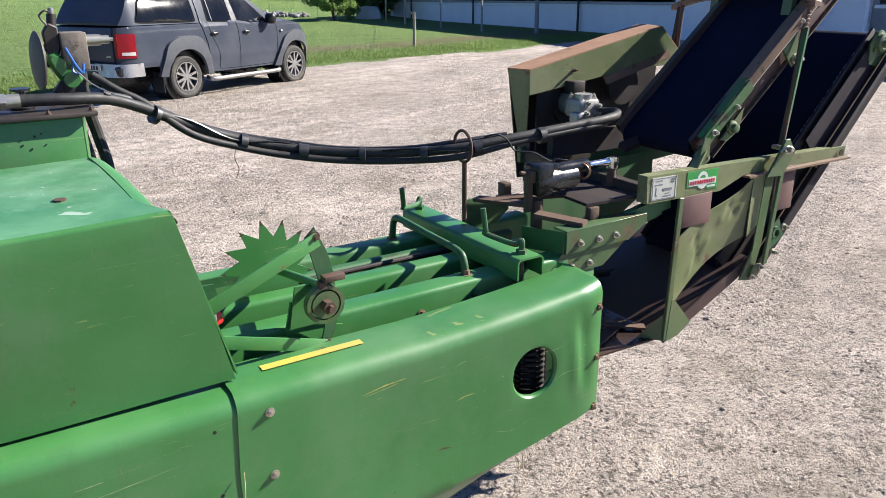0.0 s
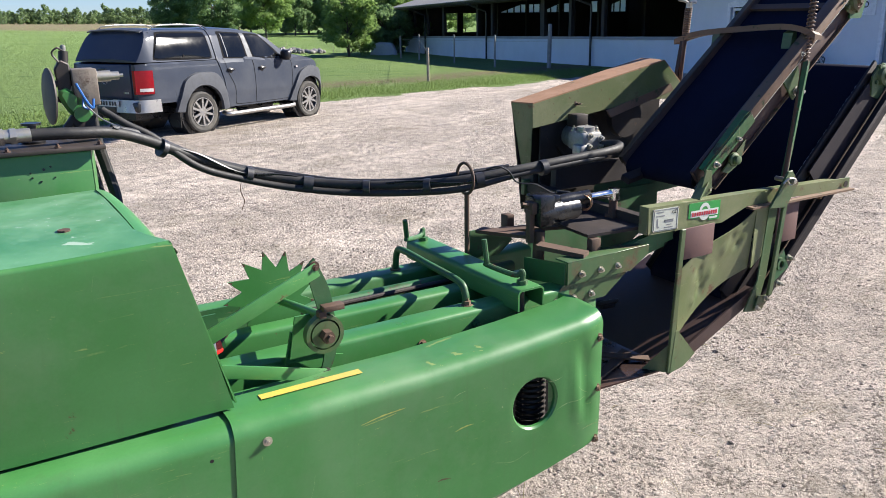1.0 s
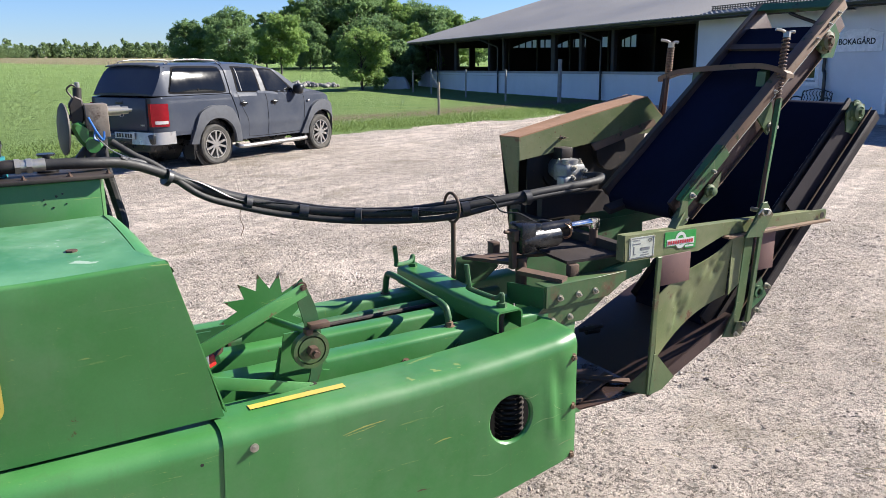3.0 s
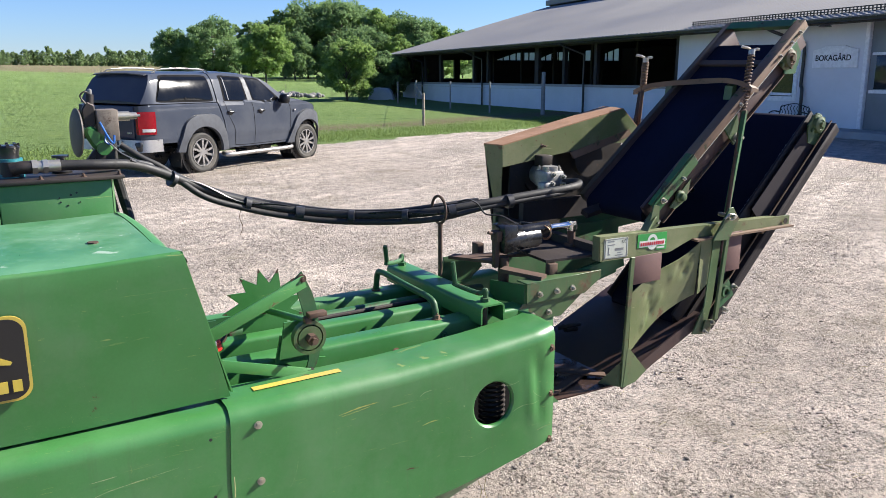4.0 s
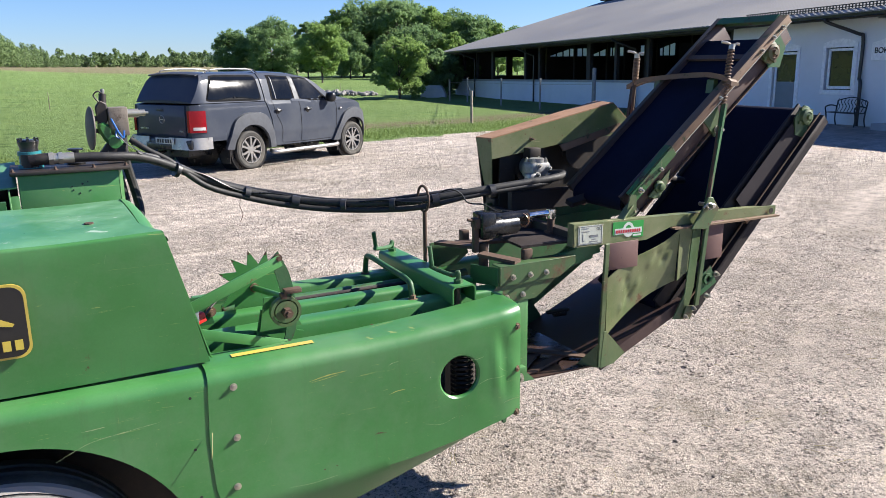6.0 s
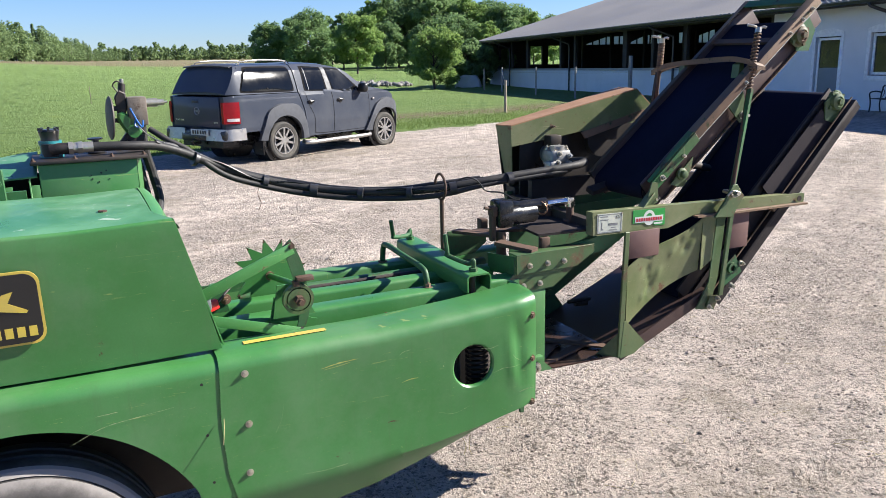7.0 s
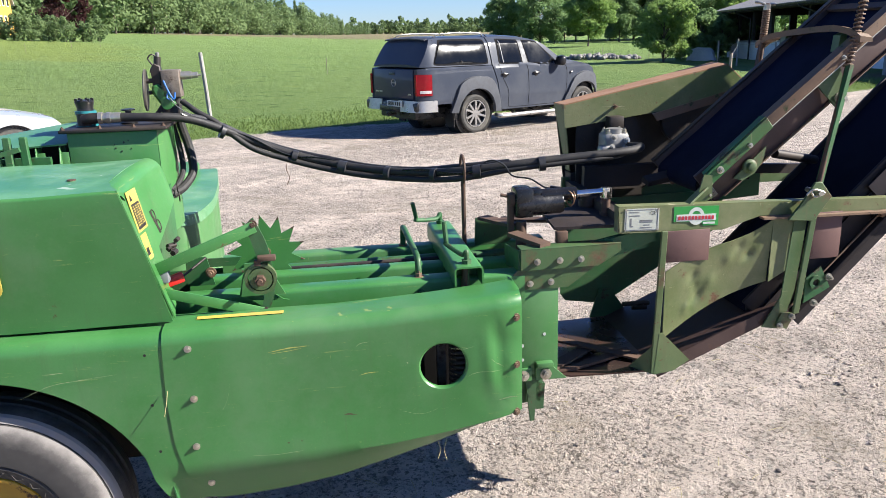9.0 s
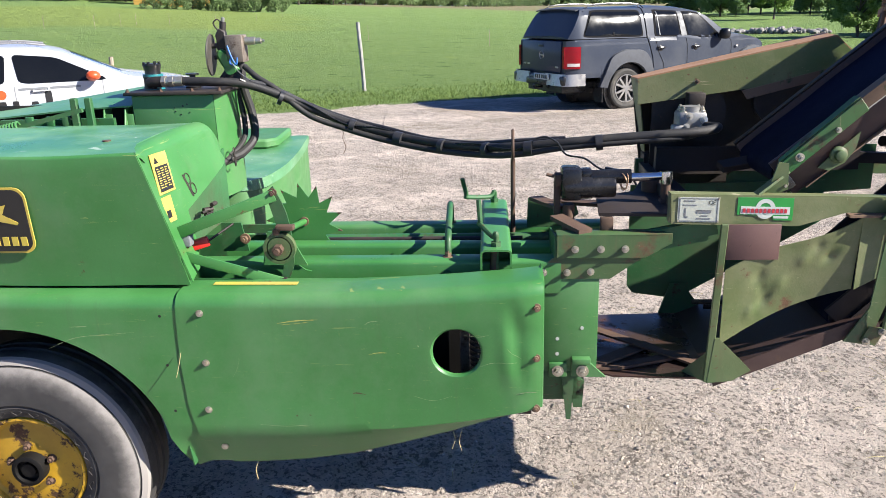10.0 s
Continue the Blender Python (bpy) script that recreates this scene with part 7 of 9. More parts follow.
box(bm, 1.53, 1.88, 0.90, 0.98, 1.08, 1.16)
part("guard_back", bm, M_DARKSTEEL, guard, "back of the guard, darkened for the shade inside")
bm = bmesh.new()
prism(bm, [(1.84, 0.875, 0.985), (2.38, 0.875, 1.02), (2.38, 0.875, 1.19), (2.02, 0.875, 1.20), (1.84, 0.875, 1.08)], (0, 0.005, 0))
part("rear_sheet", bm, M_GREEN_DARK, chute, "dark green sheet behind the conveyor foot")
part("guard_bolt", hexbolt(P0 + V(0.215, -0.004, -0.012), (0, -1, 0.1), 0.006, 0.018), M_OLIVE_RUST, guard)
bm = bmesh.new()
cyl(bm, P0 + V(0.255, -0.001, -0.008), P0 + V(0.255, -0.003, -0.008), 0.006, seg=10)
part("guard_hole", bm, M_BLACK, guard)
bm = bmesh.new()
prism(bm, [(1.545, 0.88, 1.36), (1.63, 0.88, 1.37), (1.63, 0.88, 1.12), (1.545, 0.88, 1.12)], (0, 0.008, 0))
box(bm, 1.66, 1.72, 0.80, 0.86, 1.35, 1.40, 0.004)
lathe(bm, [(0, 0), (0.10, 0), (0.10, 0.02), (0, 0.02)], (1.72, 0.90, 1.32), (0, -1, 0), 28)
lathe(bm, [(0, 0), (0.085, 0), (0.085, 0.03), (0, 0.03)], (2.00, 0.90, 1.36), (0, -1, 0), 28)
part("chain_drive", bm, M_DARKSTEEL, guard, "greasy chain sprockets")
bm = bmesh.new()
prism(bm, [(1.86, 0.84, 1.40), (2.22, 0.84, 1.49), (2.24, 0.84, 1.46), (1.88, 0.84, 1.37)], (0, 0.01, 0))
part("guard_rod", bm, M_OLIVE_RUST, guard)

# hydraulic motor
bm = bmesh.new()
box(bm, 1.605, 1.705, 0.70, 0.79, 1.275, 1.345, 0.012)
cyl(bm, (1.655, 0.74, 1.34), (1.655, 0.74, 1.362), 0.034, seg=16)
box(bm, 1.585, 1.625, 0.69, 0.74, 1.26, 1.30, 0.008)
cyl(bm, (1.665, 0.79, 1.31), (1.70, 0.88, 1.31), 0.045, seg=18)
motor = part("hydraulic_motor", bm, M_ALU, chute, "grey cast hydraulic motor")
for u, z in ((1.640, 1.330), (1.692, 1.318), (1.632, 1.292), (1.69, 1.288)):
    part("motor_bolt", hexbolt((u, 0.698, z), (0, -1, 0.2), 0.009, 0.012), M_ZINC, motor)
for u, v, z in ((1.625, 0.72, 1.346), (1.69, 0.72, 1.346), (1.625, 0.775, 1.346), (1.69, 0.775, 1.346)):
    part("motor_bolt", hexbolt((u, v, z), (0, 0, 1), 0.008, 0.010), M_ZINC, motor)

# electric actuator
bm = bmesh.new()
lathe(bm, [(0, 0.0), (0.038, 0.0), (0.044, 0.008), (0.044, 0.095), (0.041, 0.10), (0.041, 0.165), (0.037, 0.174), (0, 0.176)], (1.178, 0.455, 1.140), (1, -0.06, 0.03), 26)
box(bm, 1.172, 1.240, 0.412, 0.500, 1.098, 1.206, 0.012)
box(bm, 1.236, 1.275, 0.425, 0.485, 1.15, 1.200, 0.010)
cyl(bm, (1.27, 0.445, 1.172), (1.40, 0.438, 1.176), 0.024, seg=16)
act = part("actuator", bm, M_MOTORBLACK, chute, "chipped black electric actuator with a chrome rod")
bm = bmesh.new()
cyl(bm, (1.40, 0.436, 1.172), (1.505, 0.428, 1.176), 0.014, seg=16)
cyl(bm, (1.392, 0.437, 1.172), (1.402, 0.436, 1.172), 0.018, seg=16)
lathe(bm, [(0, -0.022), (0.020, -0.02), (0.022, 0), (0.020, 0.02), (0, 0.022)], (1.512, 0.428, 1.172), (0, 0, 1), 18)
part("actuator_rod", bm, M_CHROME, act, "bright chrome actuator rod")
bm = bmesh.new()
tube(bm, torus_path((1.372, 0.425, 1.162), (1, 0.4, 0.2), 0.026), 0.002, 5, closed=True)
tube(bm, torus_path((1.378, 0.425, 1.160), (1, 0.2, -0.2), 0.028), 0.002, 5, closed=True)
part("wire_loop", bm, M_COPPER, act, "bare copper-coloured wire")
bm = bmesh.new()
box(bm, 1.152, 1.192, 0.43, 0.475, 1.145, 1.185, 0.004)
box(bm, 1.150, 1.172, 0.44, 0.462, 1.045, 1.16, 0.003)
cyl(bm, (1.150, 0.452, 1.175), (1.125, 0.452, 1.182), 0.006, seg=8)
part("actuator_clevis", bm, M_RUST, act)
bm = bmesh.new()
cyl(bm, (1.512, 0.428, 1.085), (1.512, 0.428, 1.16), 0.016, seg=12)
box(bm, 1.495, 1.55, 0.41, 0.45, 1.085, 1.10, 0.002)
part("rod_pin", bm, M_RUST, act)

# turntable plates between chamber and conveyor
bm = bmesh.new()
prism(bm, [(1.28, 0.30, 1.078), (1.62, 0.27, 1.078), (1.62, 0.85, 1.078), (1.52, 0.85, 1.078), (1.44, 0.60, 1.078), (1.30, 0.52, 1.078)], (0, 0, 0.010))
part("turntable", bm, M_RAILDARK, chute, "dark brown-black turntable plate")
bm = bmesh.new()
beam(bm, (1.16, 0.62, 1.05), (1.40, 0.50, 1.06), 0.05, 0.012)
beam(bm, (1.155, 0.40, 1.050), (1.235, 0.255, 1.040), 0.050, 0.014)
beam(bm, (1.10, 0.66, 1.052), (1.18, 0.47, 1.062), 0.05, 0.012)
parts("hitch_arm", bm, M_RUST, chute, "rusty flat hitch arm")
bm = bmesh.new()
box(bm, 1.285, 1.325, 0.285, 0.31, 1.032, 1.075, 0.003)
box(bm, 1.223, 1.255, 0.66, 0.70, 1.02, 1.087, 0.003)
cyl(bm, (1.20, 0.452, 0.97), (1.20, 0.452, 1.08), 0.020, seg=14)
cyl(bm, (1.501, 0.596, 1.03), (1.501, 0.596, 1.14), 0.035, seg=18)
parts("hitch_pin", bm, M_RUST, chute)
bm = bmesh.new()
prism(bm, [(1.07, 0.68, 0.935), (1.20, 0.68, 0.94), (1.26, 0.68, 0.985), (1.25, 0.68, 1.02), (1.13, 0.68, 1.046), (1.075, 0.68, 1.046)], (0, 0.008, 0))
prism(bm, [(1.145, 0.246, 1.028), (1.143, 0.45, 1.000), (1.143, 0.45, 0.925), (1.145, 0.246, 0.957)], (-0.006, 0, 0))
prism(bm, [(1.40, 0.28, 1.03), (1.56, 0.28, 1.06), (1.62, 0.28, 1.06), (1.62, 0.28, 1.0), (1.40, 0.28, 0.955)], (0, 0.012, 0))
beam(bm, (1.40, 0.285, 1.0), (1.64, 0.27, 1.05), 0.012, 0.05)
parts("hitch_frame", bm, M_GREEN_DARK, chute, "dark green hitch frame piece")


# ---- vehicles ----
def car_wheel(parent, c, side, R, spokes, rim_r, twin=0.09, wide=0.027):
    bm = bmesh.new()
    ax = V(0, side, 0)
    lathe(bm, [(rim_r, -0.02), (rim_r + 0.012, 0.0), (R - 0.05, 0.012), (R - 0.015, -0.002), (R - 0.004, -0.02), (R, -0.05), (R, -0.18), (R - 0.01, -0.20), (R - 0.06, -0.215), (rim_r, -0.2)], c, ax, 40)
    w = part("wheel", bm, M_CARTYRE, parent, "dusty tyre on a bright alloy rim")
    bm = bmesh.new()
    lathe(bm, [(rim_r, -0.02), (rim_r, 0.002), (rim_r - 0.018, 0.002), (rim_r - 0.022, -0.06), (rim_r - 0.03, -0.10), (0, -0.10)], c, ax, 36)
    rim = part("rim", bm, M_CARTRIM, w)
    bm = bmesh.new()
    lathe(bm, [(rim_r + 0.003, 0.000), (rim_r + 0.003, 0.005), (rim_r - 0.012, 0.005), (rim_r - 0.014, -0.01)], c, ax, 36)
    for i in range(spokes):
        a = 2 * math.pi * i / spokes
        for da in (-twin, twin):
            d0 = V(math.cos(a + da * 0.8), 0, math.sin(a + da * 0.8))
            d1 = V(math.cos(a + da), 0, math.sin(a + da))
            beam(bm, c + d0 * 0.04 + ax * -0.012, c + d1 * (rim_r - 0.008) + ax * -0.010, wide, 0.018, up=ax)
    cyl(bm, c + ax * -0.03, c + ax * -0.002, 0.045, seg=16)
    part("spokes", bm, M_ALLOY, rim, "bright spoked alloy rim")
    return w


def surface_car(parent, side_y, top, bottom, x0, x1, n, paint, name="body", z_cut=None):
    """A body shell: two side grids following side_y(x, z) from bottom(x) to top(x), joined by a crowned upper skin."""
    bm = bmesh.new()
    rows = 18
    xs = span(x0, x1, n)
    cols = {}
    for s in (-1, 1):
        for x in xs:
            zb, zt = bottom(x), top(x)
            cols[s, x] = [bm.verts.new(V(x, s * side_y(x, zb + (zt - zb) * k / rows), zb + (zt - zb) * k / rows)) for k in range(rows + 1)]
        for a, b in zip(xs, xs[1:]):
            A, Bc = cols[s, a], cols[s, b]
            for k in range(rows):
                bm.faces.new((A[k], Bc[k], Bc[k + 1], A[k + 1]))
    m = 12
    skin = {}
    for x in xs:
        a, b = cols[-1, x][-1], cols[1, x][-1]
        mid = []
        for k in range(1, m):
            f = k / m
            y = a.co.y + (b.co.y - a.co.y) * f
            mid.append(bm.verts.new(V(x, y, top(x) + 0.05 * (1 - (2 * f - 1) ** 2) ** 0.7)))
        skin[x] = [a] + mid + [b]
    for a, b in zip(xs, xs[1:]):
        A, Bc = skin[a], skin[b]
        for k in range(m):
            bm.faces.new((A[k], Bc[k], Bc[k + 1], A[k + 1]))
    for x in (xs[0], xs[-1]):
        lo = [cols[-1, x][k] for k in range(rows + 1)] + skin[x][1:-1] + [cols[1, x][k] for k in range(rows, -1, -1)]
        bm.faces.new(lo)
    return part(name, bm, paint, parent, sharp=28)


def patch(parent, name, pts, side_y, s, off, material, label="", n=14):
    """A pane lying on the body's side: a quad of (x, z) corners, bottom-left, bottom-right, top-right, top-left."""
    bm = bmesh.new()
    (ax, az), (bx, bz), (cx, cz), (dx, dz) = pts
    def f(a, b):
        p, q = 2 * a - 1, 2 * b - 1
        a, b = 0.5 + 0.5 * p * (1 - 0.05 * q ** 12), 0.5 + 0.5 * q * (1 - 0.09 * p ** 14)
        x = (ax * (1 - a) + bx * a) * (1 - b) + (dx * (1 - a) + cx * a) * b
        z = (az * (1 - a) + bz * a) * (1 - b) + (dz * (1 - a) + cz * a) * b
        return V(x, s * (side_y(x, z) + off), z)
    sheet(bm, f, span(0, 1, n), span(0, 1, n))
    return part(name, bm, material, parent, label)


def shell(parent, name, xs, top, bottom, side_y, paint, warp, crown=0.05, rows=26, label="", sharp=14, skin_rows=12):
    """A body shell: both flanks from bottom(x) to top(x), joined by a crowned upper skin and closed at its ends."""
    bm = bmesh.new()
    cols = {}
    for s in (-1, 1):
        for x in xs:
            zb, zt = bottom(x), top(x)
            cols[s, x] = []
            for k in range(rows + 1):
                z = zb + (zt - zb) * k / rows
                cols[s, x].append(bm.verts.new(V(x + warp(x, z), s * side_y(x, z), z)))
        for a, b in zip(xs, xs[1:]):
            for k in range(rows):
                bm.faces.new((cols[s, a][k], cols[s, b][k], cols[s, b][k + 1], cols[s, a][k + 1]))
    skin = {}
    for x in xs:
        a, b = cols[-1, x][-1], cols[1, x][-1]
        mid = []
        for k in range(1, skin_rows):
            f = k / skin_rows
            mid.append(bm.verts.new(V(a.co.x, a.co.y + (b.co.y - a.co.y) * f, top(x) + crown * (1 - (2 * f - 1) ** 2) ** 0.6)))
        skin[x] = [a] + mid + [b]
    for a, b in zip(xs, xs[1:]):
        for k in range(skin_rows):
            bm.faces.new((skin[a][k], skin[b][k], skin[b][k + 1], skin[a][k + 1]))
    for x in (xs[0], xs[-1]):
        bm.faces.new(cols[-1, x] + skin[x][1:-1] + cols[1, x][::-1])
    return part(name, bm, paint, parent, label, sharp=sharp)


def pane(parent, name, pts, side_y, s, off, material, label="", bulge=0.03, n=16, dome=0.0):
    """A pane following the body's flank: (x, z) corners bottom-left, bottom-right, top-right, top-left, with rounded corners."""
    bm = bmesh.new()
    (ax, az), (bx, bz), (cx, cz), (dx, dz) = pts
    def f(a, b):
        p, q = 2 * a - 1, 2 * b - 1
        a, b = 0.5 + 0.5 * p * (1 - bulge * q ** 10), 0.5 + 0.5 * q * (1 - 2 * bulge * p ** 12)
        x = (ax * (1 - a) + bx * a) * (1 - b) + (dx * (1 - a) + cx * a) * b
        z = (az * (1 - a) + bz * a) * (1 - b) + (dz * (1 - a) + cz * a) * b
        return V(x, s * (side_y(x, z) + off + dome * (1 - p * p * 0.5) * (1 - q * q)), z)
    sheet(bm, f, span(0, 1, n), span(0, 1, n))
    return part(name, bm, material, parent, label)


def grown(pts, g):
    """Corners of a pane moved outwards by g metres."""
    cx, cz = sum(p[0] for p in pts) / 4, sum(p[1] for p in pts) / 4
    return [(x + math.copysign(g, x - cx), z + math.copysign(g, z - cz)) for x, z in pts]


def pickup():
    hx, hy, fx, fy = -4.76, 14.43, -3.30, 17.13
    ang = math.atan2(fy - hy, fx - hx)
    # the right-hand hubs are known; the axle's middle lies 0.80 m to their left
    cx, cy = hx - 0.80 * math.sin(ang), hy + 0.80 * math.cos(ang)
    gz = ground_z(cx, cy)
    gf = ground_z(cx + 3.095 * math.cos(ang), cy + 3.095 * math.sin(ang))
    m = Matrix.Translation((cx, cy, gz)) @ Matrix.Rotation(ang, 4, "Z") @ Matrix.Rotation(-math.atan2(gf - gz, 3.095), 4, "Y")
    car = thing("pickup_truck", "blue-grey double-cab pickup with a hard canopy", "pickup truck", m)
    R, WB, GAP = 0.385, 3.095, 0.44
    def lean(x, z):
        """The rear edge of the cab leans back below the belt."""
        return ease([(0.35, 0.22), (0.94, 0.13), (1.28, 0.0), (1.9, 0.0)], z) * max(0.0, 1.0 - abs(x - GAP) / 0.75)
    def side_y(x, z):
        y = 0.955 - 0.016 * ((x - 0.8) / 1.6) ** 2 - 0.030 * max(0.0, 0.70 - z) / 0.3 - 0.012 * (max(0.0, z - 1.0) / 0.3) ** 2
        if 0.66 < z < 1.22:
            y += 0.004
        if z > 1.30:
            y -= 0.022 + 0.20 * (z - 1.30) + 0.5 * max(0.0, z - 1.74)
        if x < -1.0:
            y -= 0.14 * ((-1.0 - x) / 0.34) ** 2
        if x > 3.15:
            y -= 0.30 * ((x - 3.15) / 0.62) ** 2
        return y
    def arch(x):
        z = 0.0
        for c in (0.0, WB):
            d = abs(x - c)
            if d < 0.50:
                z = max(z, R + math.sqrt(0.25 - d * d) * 1.04)
        return z
    # load bed, canopy and cab are three bodies with gaps between them
    shell(car, "load_bed", span(-1.32, GAP - 0.012, 60), lambda x: 1.305 - 0.02 * max(0.0, (-1.1 - x) / 0.2), lambda x: max(0.62 if x < -0.62 else 0.44, arch(x)), side_y, M_CARGREY, lean, crown=0.0, label="blue-grey load bed side")
    CT = [(-1.28, 1.325), (-1.20, 1.45), (-1.02, 1.75), (-0.96, 1.825), (-0.86, 1.845), (0.44, 1.845)]
    canopy = shell(car, "canopy", span(-1.28, GAP - 0.016, 48), lambda x: ease(CT, x), lambda x: 1.318, side_y, M_CARGREY, lambda x, z: 0.0, crown=0.045, label="blue-grey hard canopy over the load bed")
    T = [(GAP, 1.85), (0.9, 1.862), (1.35, 1.84), (1.75, 1.775), (1.98, 1.68), (2.42, 1.375), (2.52, 1.345), (2.85, 1.315), (3.25, 1.235), (3.5, 1.15), (3.66, 1.04), (3.77, 0.88)]
    cab = shell(car, "cab", span(GAP + 0.012, 3.77, 120), lambda x: ease(T, x), lambda x: max(0.42, arch(x)), side_y, M_CARGREY, lean, crown=0.045, label="blue-grey four-door cab and bonnet")
    GLASS = {"canopy": [(-0.99, 1.375), (0.325, 1.36), (0.315, 1.79), (-0.74, 1.795)], "rear": [(0.66, 1.35), (1.235, 1.335), (1.215, 1.775), (0.70, 1.79)], "front": [(1.45, 1.33), (2.20, 1.315), (1.78, 1.72), (1.375, 1.765)]}
    for s in (-1, 1):
        pane(canopy, "window_seal", grown(GLASS["canopy"], 0.03), side_y, s, 0.004, M_SEAL)
        pane(canopy, "side_window", GLASS["canopy"], side_y, s, 0.010, M_CARGLASS, "dark hinged canopy window", dome=0.020, n=24)
        bm = bmesh.new()
        lathe(bm, [(0, 0.014), (0.022, 0.014), (0.026, 0.0)], (-0.33, s * (side_y(0, 1.405) + 0.008), 1.405), (0, s, 0), 14)
        part("window_latch", bm, M_BLACK, canopy)
        pane(cab, "window_seal", [(0.615, 1.325), (2.32, 1.285), (1.74, 1.765), (0.655, 1.825)], side_y, s, 0.003, M_SEAL, bulge=0.02, n=24)
        pane(cab, "side_window", GLASS["rear"], side_y, s, 0.007, M_CARGLASS, "dark rear door window")
        pane(cab, "side_window", GLASS["front"], side_y, s, 0.007, M_CARGLASS, "front door window")
        pane(cab, "pillar_trim", [(1.27, 1.325), (1.41, 1.325), (1.345, 1.785), (1.235, 1.79)], side_y, s, 0.012, M_CARTRIM, "grey pillar between the doors", bulge=0.0)
        pane(cab, "window_bar", [(0.735, 1.35), (0.755, 1.35), (0.745, 1.785), (0.725, 1.785)], side_y, s, 0.012, M_CARTRIM, bulge=0.0)
        # gaps of the doors, canopy and fuel flap
        def gap(path, w=0.011):
            g = bmesh.new()
            pts = smooth_path([(x, 0, z) for x, z in path], 5)
            row = []
            for i, p in enumerate(pts):
                d = (pts[min(i + 1, len(pts) - 1)] - pts[max(i - 1, 0)]).normalized()
                row.append([g.verts.new(V(q.x, s * (side_y(q.x, q.z) + 0.003), q.z)) for q in (p + V(-d.z, 0, d.x) * w / 2, p - V(-d.z, 0, d.x) * w / 2)])
            for a, b in zip(row, row[1:]):
                g.faces.new((a[0], b[0], b[1], a[1]))
            part("panel_gap", g, M_SEAL, cab)
        gap([(1.36, 1.30), (1.40, 1.15), (1.42, 0.80), (1.42, 0.47)])
        gap([(0.60, 1.33), (0.70, 1.05), (0.84, 0.80), (0.86, 0.52), (0.92, 0.465), (1.42, 0.455), (2.40, 0.46)], 0.009)
        gap([(2.36, 1.28), (2.54, 1.20), (2.55, 0.80), (2.47, 0.47)])
        for c, outer, inner in ((0.0, [(-0.645, 0.44), (-0.50, 0.80), (-0.40, 0.985), (-0.16, 1.095), (0.10, 1.10), (0.34, 1.07), (0.50, 0.89), (0.60, 0.60), (0.64, 0.40)], 0.47),
                                (WB, [(-0.69, 0.40), (-0.45, 0.80), (-0.30, 0.985), (-0.06, 1.085), (0.14, 1.09), (0.36, 1.0), (0.46, 0.755), (0.49, 0.60), (0.50, 0.42)], 0.47)):
            flare = bmesh.new()
            edge = smooth_path([(x, 0, z) for x, z in outer], 6)
            n = len(edge) - 1
            def lip(a, b):
                p = edge[round(a * n)]
                t = math.atan2(p.z - R, p.x)
                q = V(inner * math.cos(t), 0, R + inner * 1.03 * math.sin(t))
                f = [0.0, 0.04, 0.50, 0.94, 1.0][round(b * 4)]
                e = p.lerp(q, f)
                y = side_y(min(max(e.x + c, -1.0), 3.15), min(e.z, 1.2)) + [0.0, 0.052, 0.062, 0.066, 0.02][round(b * 4)]
                if c + e.x > 3.3:
                    y -= 0.30 * ((c + e.x - 3.3) / 0.5) ** 2
                return V(c + e.x, s * y, e.z)
            sheet(flare, lip, span(0, 1, n), span(0, 1, 4))
            part("wheel_flare", flare, M_CARTRIM, car, "grey plastic wheel flare", thick=0.012, sharp=25)
            bm = bmesh.new()
            cyl(bm, V(c, s * 0.50, R), V(c, s * 0.86, R), 0.478, seg=32)
            part("wheel_well", bm, M_BLACK, car)
            car_wheel(car, V(c, s * 0.925, R), s, R, 5, 0.262, 0.27, 0.042)
            bm = bmesh.new()
            prism(bm, [(c - 0.60, s * 0.70, 0.50), (c - 0.60, s * 0.97, 0.50), (c - 0.585, s * 0.96, 0.16), (c - 0.585, s * 0.71, 0.16)], (0.02, 0, 0))
            part("mud_flap", bm, M_BLACK, car, "black rubber mud flap")
        bm = bmesh.new()
        tube(bm, smooth_path([(0.60, s * 0.84, 0.32), (0.66, s * 0.985, 0.295), (1.5, s * 0.99, 0.30), (2.46, s * 0.985, 0.305), (2.54, s * 0.84, 0.33)], 6), 0.042, 14)
        step = part("side_step", bm, M_ALLOY, car, "bright tubular side step")
        for x in (0.95, 1.55, 2.15):
            bm = bmesh.new()
            box(bm, x, x + 0.22, s * 0.955, s * 1.005, 0.334, 0.346, 0.004)
            beam(bm, (x + 0.1, s * 0.70, 0.40), (x + 0.1, s * 0.96, 0.31), 0.04, 0.02)
            part("step_bracket", bm, M_BLACK, step)
        for x in (0.66, 1.53):
            bm = bmesh.new()
            tube(bm, smooth_path([(x, s * (side_y(x, 1.12) + 0.0), 1.122), (x + 0.03, s * (side_y(x, 1.12) + 0.034), 1.124), (x + 0.14, s * (side_y(x, 1.12) + 0.036), 1.122), (x + 0.19, s * (side_y(x, 1.12) + 0.002), 1.12)], 4), 0.016, 8)
            lathe(bm, [(0, 0.004), (0.05, 0.004), (0.06, 0.0)], (x + 0.09, s * side_y(x, 1.11), 1.105), (0, s, 0), 18)
            part("door_handle", bm, M_BLACK, cab, "black door handle")
        bm = bmesh.new()
        def mir(a, b):
            t, u = 2 * math.pi * a, math.pi * (b - 0.5)
            k = math.copysign(abs(math.cos(u)) ** 0.5, 1.0)
            return V(2.26 + 0.07 * math.sin(u) * 1.2, s * (1.045 + 0.115 * k * math.copysign(abs(math.cos(t)) ** 0.6, math.cos(t))), 1.345 + 0.105 * k * math.copysign(abs(math.sin(t)) ** 0.6, math.sin(t)))
